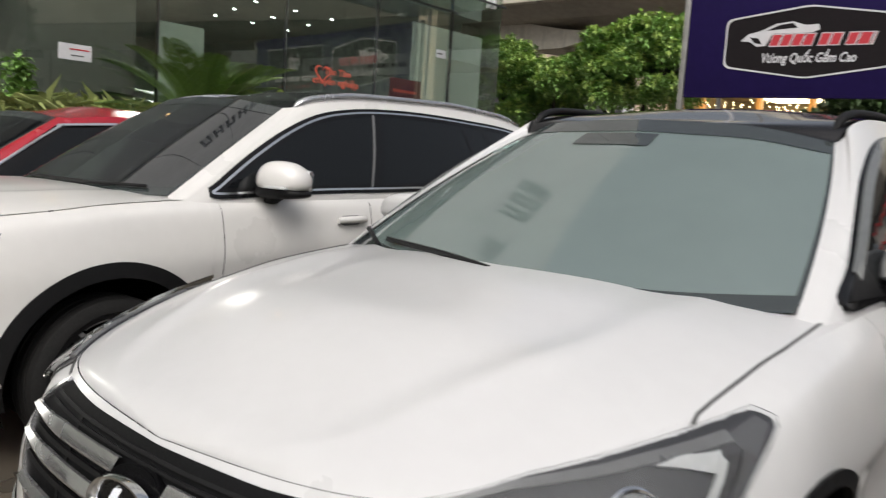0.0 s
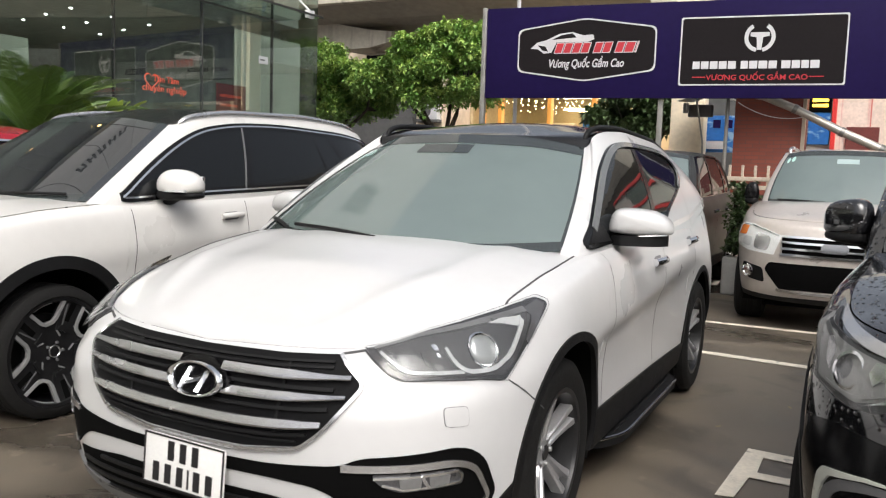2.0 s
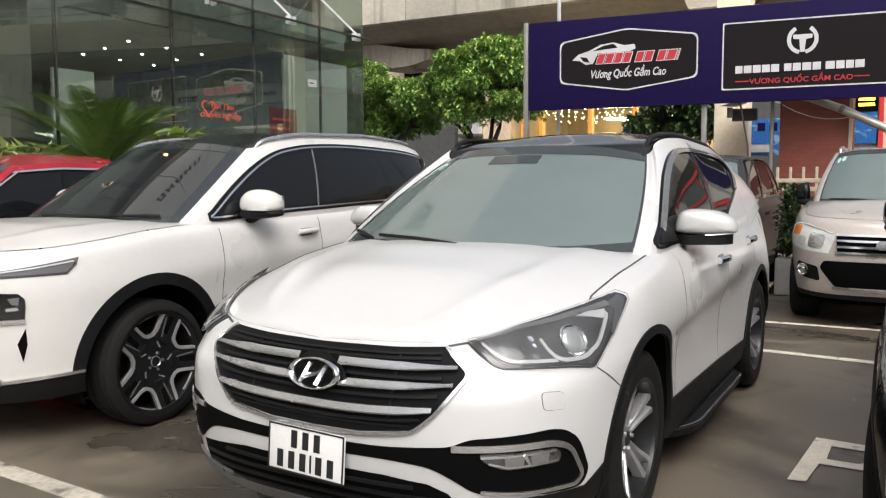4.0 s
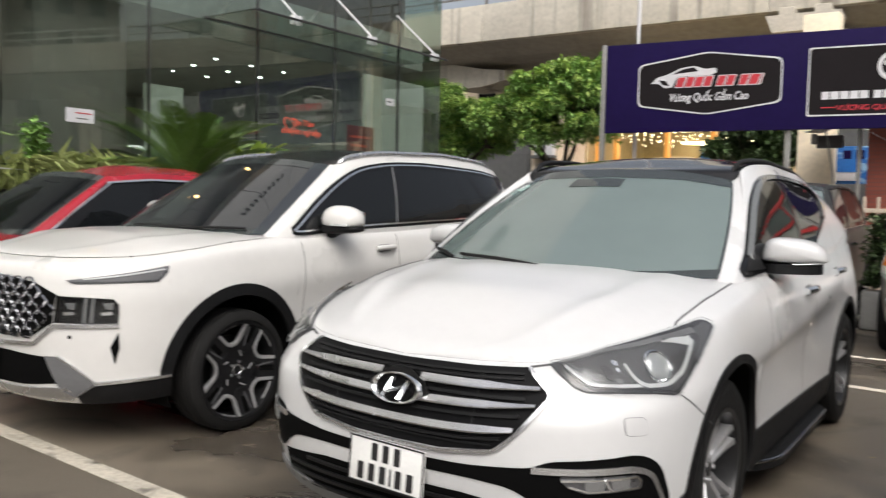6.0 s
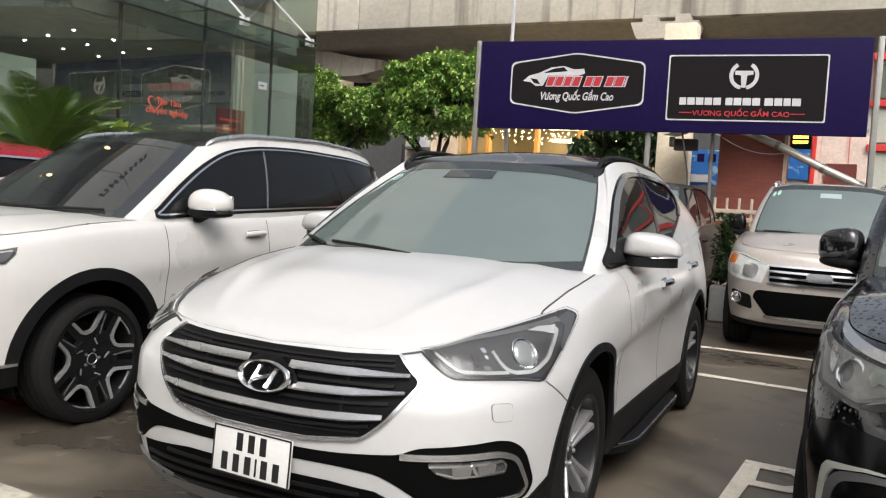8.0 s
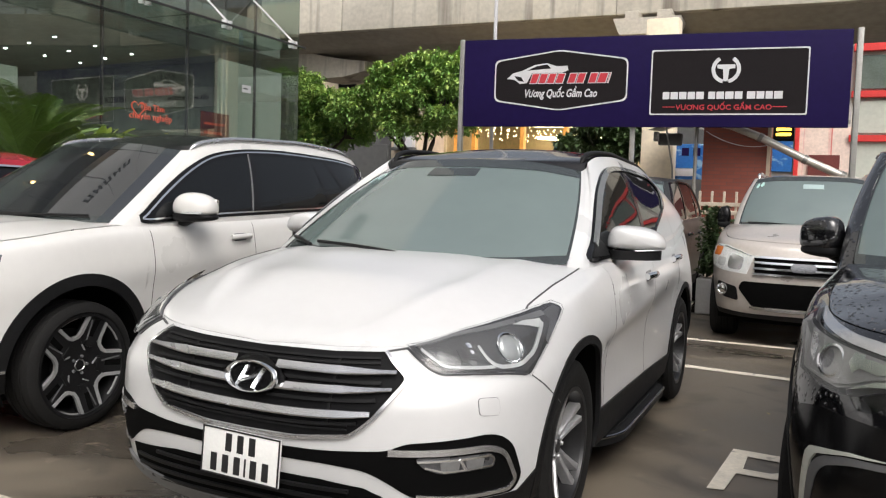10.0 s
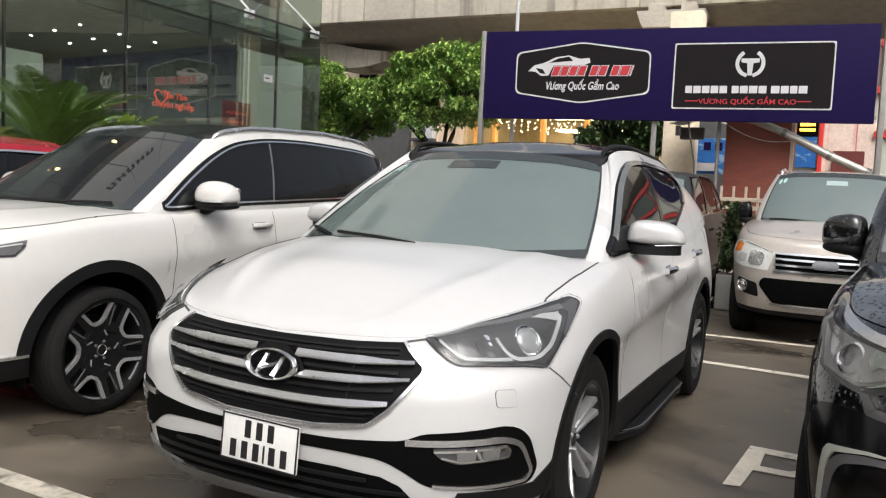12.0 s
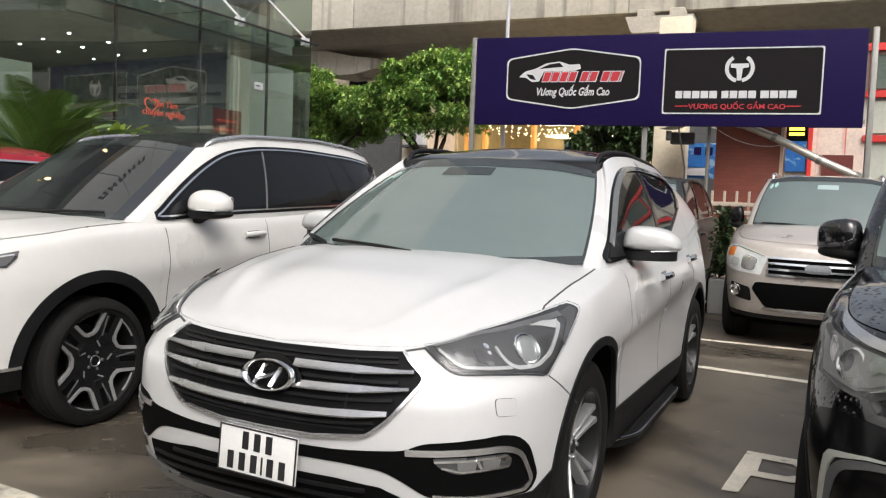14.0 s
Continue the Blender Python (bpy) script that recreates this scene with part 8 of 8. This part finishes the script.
def tree(label, base, clumps, seed, size, trunk=0.12, fork=1.2, deep=0.75, per=112, r=(0.41, 0.30), shades=None):
    """A forked trunk under clumps of leaves; each clump stands as (x, z), with fellows in front of and behind it."""
    rnd = random.Random(seed)
    t = thing("tree", label, "tree", "street trees")
    b = Vector(base)
    top = b + Vector((rnd.uniform(-0.1, 0.1), 0, fork))
    part("trunk", tube([b, b.lerp(top, 0.5) + Vector((0.05, 0.03, 0)), top], trunk, 12, trunk * 0.7), BARK, t)
    other_sprigs, upper_sprigs = [], []
    low, high = min(x for x, z in clumps), max(x for x, z in clumps)
    rise = sum(z for x, z in clumps) / len(clumps) - top.z
    flow3 = lambda q: [q[0].lerp(q[1], k / 4).lerp(q[1].lerp(q[2], k / 4), k / 4) for k in range(5)]
    hubs = []
    for k in range(4):
        hub = Vector((low + (high - low) * (k + 0.5) / 4, b.y + (0.3, -0.35, 0.35, -0.2)[k], top.z + rise * rnd.uniform(0.45, 0.75)))
        out = top.lerp(hub, 0.55) + Vector((rnd.uniform(-0.1, 0.1), 0.1, rnd.uniform(-0.30, -0.12)))
        part("limb", tube(flow3([top - Vector((0, 0, 0.1)), out, hub]), trunk * 0.58, 9, trunk * 0.30), BARK, t)
        hubs.append(hub)
    for i, (x, z) in enumerate(clumps):
        for layer in (-1, 0, 1):
            if layer and rnd.random() < 0.2:
                continue
            c = Vector((x + rnd.gauss(0, 0.12), b.y + layer * deep + rnd.gauss(0, 0.15), z + rnd.gauss(0, 0.08) + (0.12 if layer > 0 else 0)))
            if layer == 0 or i % 3 == 0:
                hub = min(hubs, key=lambda q: (q - c).length)
                mid = hub.lerp(c, 0.5) + Vector((rnd.uniform(-0.2, 0.2), rnd.uniform(-0.15, 0.15), rnd.uniform(-0.2, 0.05)))
                part("branch", tube(flow3([hub, mid, c]), trunk * 0.26, 7, trunk * 0.06), BARK, t)
            rx, rz = r[0] * rnd.uniform(0.7, 1.2), r[1] * rnd.uniform(0.8, 1.2)
            for _ in range(per):
                d = Vector((rnd.gauss(0, 1), rnd.gauss(0, 1), rnd.gauss(0.25, 0.9))).normalized()
                k = rnd.uniform(0.45, 1.12) * (1 + 0.3 * noise.noise(c * 2 + d * 2))
                p = c + Vector((d.x * rx, d.y * rx, d.z * rz)) * k
                # Upper outer sprigs take the paler, sunlit colour.
                (upper_sprigs if d.z > -0.05 and k > 0.6 and rnd.random() < 0.6 else other_sprigs).append(p)
    for sprigs, material, name in zip((other_sprigs, upper_sprigs), shades or (LEAF, LEAFY), ("crown", "upper_crown")):
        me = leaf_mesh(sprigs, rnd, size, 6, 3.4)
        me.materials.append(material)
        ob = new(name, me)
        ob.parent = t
    return t


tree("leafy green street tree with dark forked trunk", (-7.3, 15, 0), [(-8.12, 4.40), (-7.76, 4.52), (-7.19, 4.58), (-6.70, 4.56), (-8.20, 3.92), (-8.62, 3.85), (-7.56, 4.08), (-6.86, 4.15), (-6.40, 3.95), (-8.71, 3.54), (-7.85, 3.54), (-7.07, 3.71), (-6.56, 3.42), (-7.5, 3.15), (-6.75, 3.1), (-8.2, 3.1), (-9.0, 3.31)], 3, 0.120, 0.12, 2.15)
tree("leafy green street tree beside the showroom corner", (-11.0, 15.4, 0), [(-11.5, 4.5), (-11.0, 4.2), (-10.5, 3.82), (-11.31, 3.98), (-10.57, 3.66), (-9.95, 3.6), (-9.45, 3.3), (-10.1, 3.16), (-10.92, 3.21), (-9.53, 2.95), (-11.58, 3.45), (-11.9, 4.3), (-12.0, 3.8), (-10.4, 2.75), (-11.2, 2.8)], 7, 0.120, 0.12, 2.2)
tree("tall dark street tree beside the drive", (22, 13.0, 0), [(21.5, 8.9), (22.2, 9.1), (22.8, 8.4), (21.3, 8.0), (22.0, 8.2), (22.6, 7.4), (21.2, 7.1), (22.0, 6.8), (22.7, 6.5), (21.6, 6.1), (22.3, 5.8)], 21, 0.17, 0.16, 4.0, 1.3, 70, (0.55, 0.42), shades=(LEAFD, LEAFD))
tree("dark green tree in front of the lit shop", (-4.0, 19.5, 0), [(-4.3, 3.4), (-3.6, 3.4), (-3.1, 3.1), (-4.0, 2.8), (-4.6, 2.9), (-3.4, 2.6), (-2.9, 2.7)], 11, 0.17, 0.09, 2.0, shades=(LEAFD, LEAFD))


def cycad(label, base, seed, n, long, stem=0.5, tilt=0.35):
    """A stump with arching fronds, each a rib with narrow leaflets."""
    rnd = random.Random(seed)
    t = thing("cycad", label, "cycad", "cycads before the showroom", m=SETBACK)
    b = Vector(base)
    part("stem", tube([b, b + Vector((0, 0, stem * 0.5)), b + Vector((0, 0, stem))], 0.16, 12, 0.13), BARK, t)
    top = b + Vector((0, 0, stem))
    for k in range(n):
        a = 2.399 * k + rnd.uniform(-0.2, 0.2)
        rise = rnd.uniform(0.25, 1.25)
        L = long * rnd.uniform(0.8, 1.1)
        h = Vector((math.cos(a), math.sin(a), 0))
        rib = []
        for i in range(13):
            q = i / 12
            rib.append(top + h * L * q * math.cos(rise * (1 - 0.25 * q)) + Vector((0, 0, L * (q * math.sin(rise) - tilt * q * q))))
        verts, faces = [], []
        side0 = h.cross(Vector((0, 0, 1)))
        for i in range(2, 76):
            q = i / 76
            f = q * 12
            j = min(int(f), 11)
            p = rib[j].lerp(rib[j + 1], f - j)
            d = (rib[j + 1] - rib[j]).normalized()
            ll = 0.21 * math.sin(math.pi * min(1, 0.12 + 0.86 * q)) ** 0.6 * (L / 1.1)
            for sg in (1, -1):
                way = (side0 * sg * 0.8 + d * 0.62 + Vector((0, 0, 0.22))).normalized()
                m = len(verts)
                wv = d * 0.006
                verts += [p - wv, p + wv, p + way * ll * 0.6 + wv, p + way * ll - Vector((0, 0, 0.02)), p + way * ll * 0.6 - wv]
                faces += [(m, m + 1, m + 2, m + 4), (m + 4, m + 2, m + 3)]
        me = bpy.data.meshes.new("frond")
        me.from_pydata([tuple(v) for v in verts], [], faces)
        me.materials.append(FROND)
        ob = new("frond", me)
        ob.parent = t
        part("rib", tube(rib, 0.008, 5, 0.003), FROND, ob)
    return t


cycad("large dark green cycad with arching fronds", (-6.72, 3.38, 0.45), 2, 54, 1.5, 1.05)
cycad("large dark green cycad with arching fronds", (-6.72, -0.34, 0.45), 5, 54, 1.55, 1.1)
cycad("small cycad by the showroom corner", (-6.3, 9.75, 0.2), 8, 24, 1.0, 0.8)
cycad("small cycad by the showroom corner", (-6.7, 10.8, 0.2), 9, 20, 0.9, 0.9)


def bush(label, name, places, seed, size, material, group="", long=2.4):
    rnd = random.Random(seed)
    t = thing(name, label, "shrub", group, m=SETBACK)
    sprigs = []
    for c, r, n in places:
        for _ in range(n):
            d = Vector((rnd.gauss(0, 1), rnd.gauss(0, 1), rnd.gauss(0, 1))).normalized() * rnd.random() ** 0.4
            sprigs.append(Vector(c) + Vector((d.x * r[0], d.y * r[1], d.z * r[2])))
        part("stem", tube([(c[0], c[1], 0.4), (c[0], c[1], c[2])], 0.02, 6, 0.01), BARK, t)
    me = leaf_mesh(sprigs, rnd, size, 6, long)
    me.name = "foliage"
    me.materials.append(material)
    ob = new("foliage", me)
    ob.parent = t
    return t


bush("yellowish green long-leaved dracaena clump beside the cycads", "dracaena", [((-6.70, 1.30, 1.60), (0.14, 0.34, 0.16), 46), ((-6.70, 1.95, 1.64), (0.14, 0.38, 0.16), 52), ((-6.70, 2.5, 1.60), (0.14, 0.34, 0.14), 40)], 4, 0.30, CROTON, long=11)
bush("small leafy green shrub among the cycads", "shrub", [((-6.74, 1.42, 1.86), (0.10, 0.16, 0.34), 90)], 14, 0.075, LEAF)
bush("dark hedge behind the cycads along the glass", "hedge", [((-6.73, y, 1.42), (0.12, 0.6, 0.26), 110) for y in np.arange(-4.5, 9.5, 0.95)], 6, 0.10, LEAFD)
ag = thing("agave", "pale yellow-green broad-leaved agave", "plant", m=SETBACK)
for k in range(9):
    a = 2.399 * k
    h = Vector((math.cos(a), math.sin(a), 0))
    sd = h.cross(Vector((0, 0, 1)))
    rows = []
    for i in range(8):
        q = i / 7
        p = Vector((-6.68, 4.40, 1.68)) + h * (0.08 + 0.42 * q) * (0.5 + 0.5 * (k % 3) / 2) + Vector((0, 0, 0.75 * q - 0.32 * q * q))
        w = 0.075 * math.sin(math.pi * min(1, 0.18 + 0.8 * q))
        rows.append([p - sd * w + Vector((0, 0, 0.02)), p, p + sd * w + Vector((0, 0, 0.02))])
    part("leaf", loft(rows), AGAVE, ag)
part("stem", tube([(-6.68, 4.40, 0.45), (-6.68, 4.40, 1.72)], 0.05, 8), BARK, ag)
# Tall dark wall and pale rail are assumed, to fill a dark mass.
bed = thing("planter_bed", "raised planter of dark stone in front of the showroom", "planter", kind="structure", m=SETBACK)
SOIL = mat("dark_soil", (0.04, 0.03, 0.022), 0.9, var=0.3, scale=8, bump=0.4, bscale=30)
STONE = mat("dark_stone", (0.008, 0.008, 0.009), 0.6, var=0.35, scale=2.5, spec=0.12)
for k in range(15):
    part("wall_slab", rbox((-6.62, -12 + 1.41 * k, 0), (-6.59, -12 + 1.41 * k + 1.405, 1.42), 0.006, 1), STONE, bed)
part("soil", rbox((-6.845, -12, 0), (-6.622, 9.2, 1.38), 0.02, 2), SOIL, bed)
rail = thing("pipe_rail", "thin pale pipe rail along the planter", "rail", m=SETBACK)
part("rail_tube", tube([(-6.57, 0.36 + 0.1 * k, 1.652 - 0.0035 * k) for k in range(11)], 0.006, 8), WHITEV, rail)
for y in (0.4, 1.3):
    part("rail_post", tube([(-6.57, y, 0.0), (-6.57, y, 1.62)], 0.008, 6), STONE, rail)
pot = thing("potted_plant", "dark leafy shrub in a pale square pot", "plant")
part("pot", rbox((0.40, 7.4, 0), (0.62, 7.7, 0.46), 0.03, 3), POT, pot)
rnd = random.Random(9)
sp = [Vector((0.56 + rnd.gauss(0, 0.075), 7.55 + rnd.gauss(0, 0.12), rnd.uniform(0.5, 1.36))) for _ in range(260)]
me = leaf_mesh(sp, rnd, 0.055, 9, 2.4)
me.materials.append(LEAFD)
ob = new("foliage", me)
ob.parent = pot
for k in range(4):
    part("stem", tube([(0.51, 7.57, 0.43), (0.53 + 0.07 * math.cos(2 * k), 7.57 + 0.07 * math.sin(2 * k), 1.25)], 0.012, 6), BARK, pot)
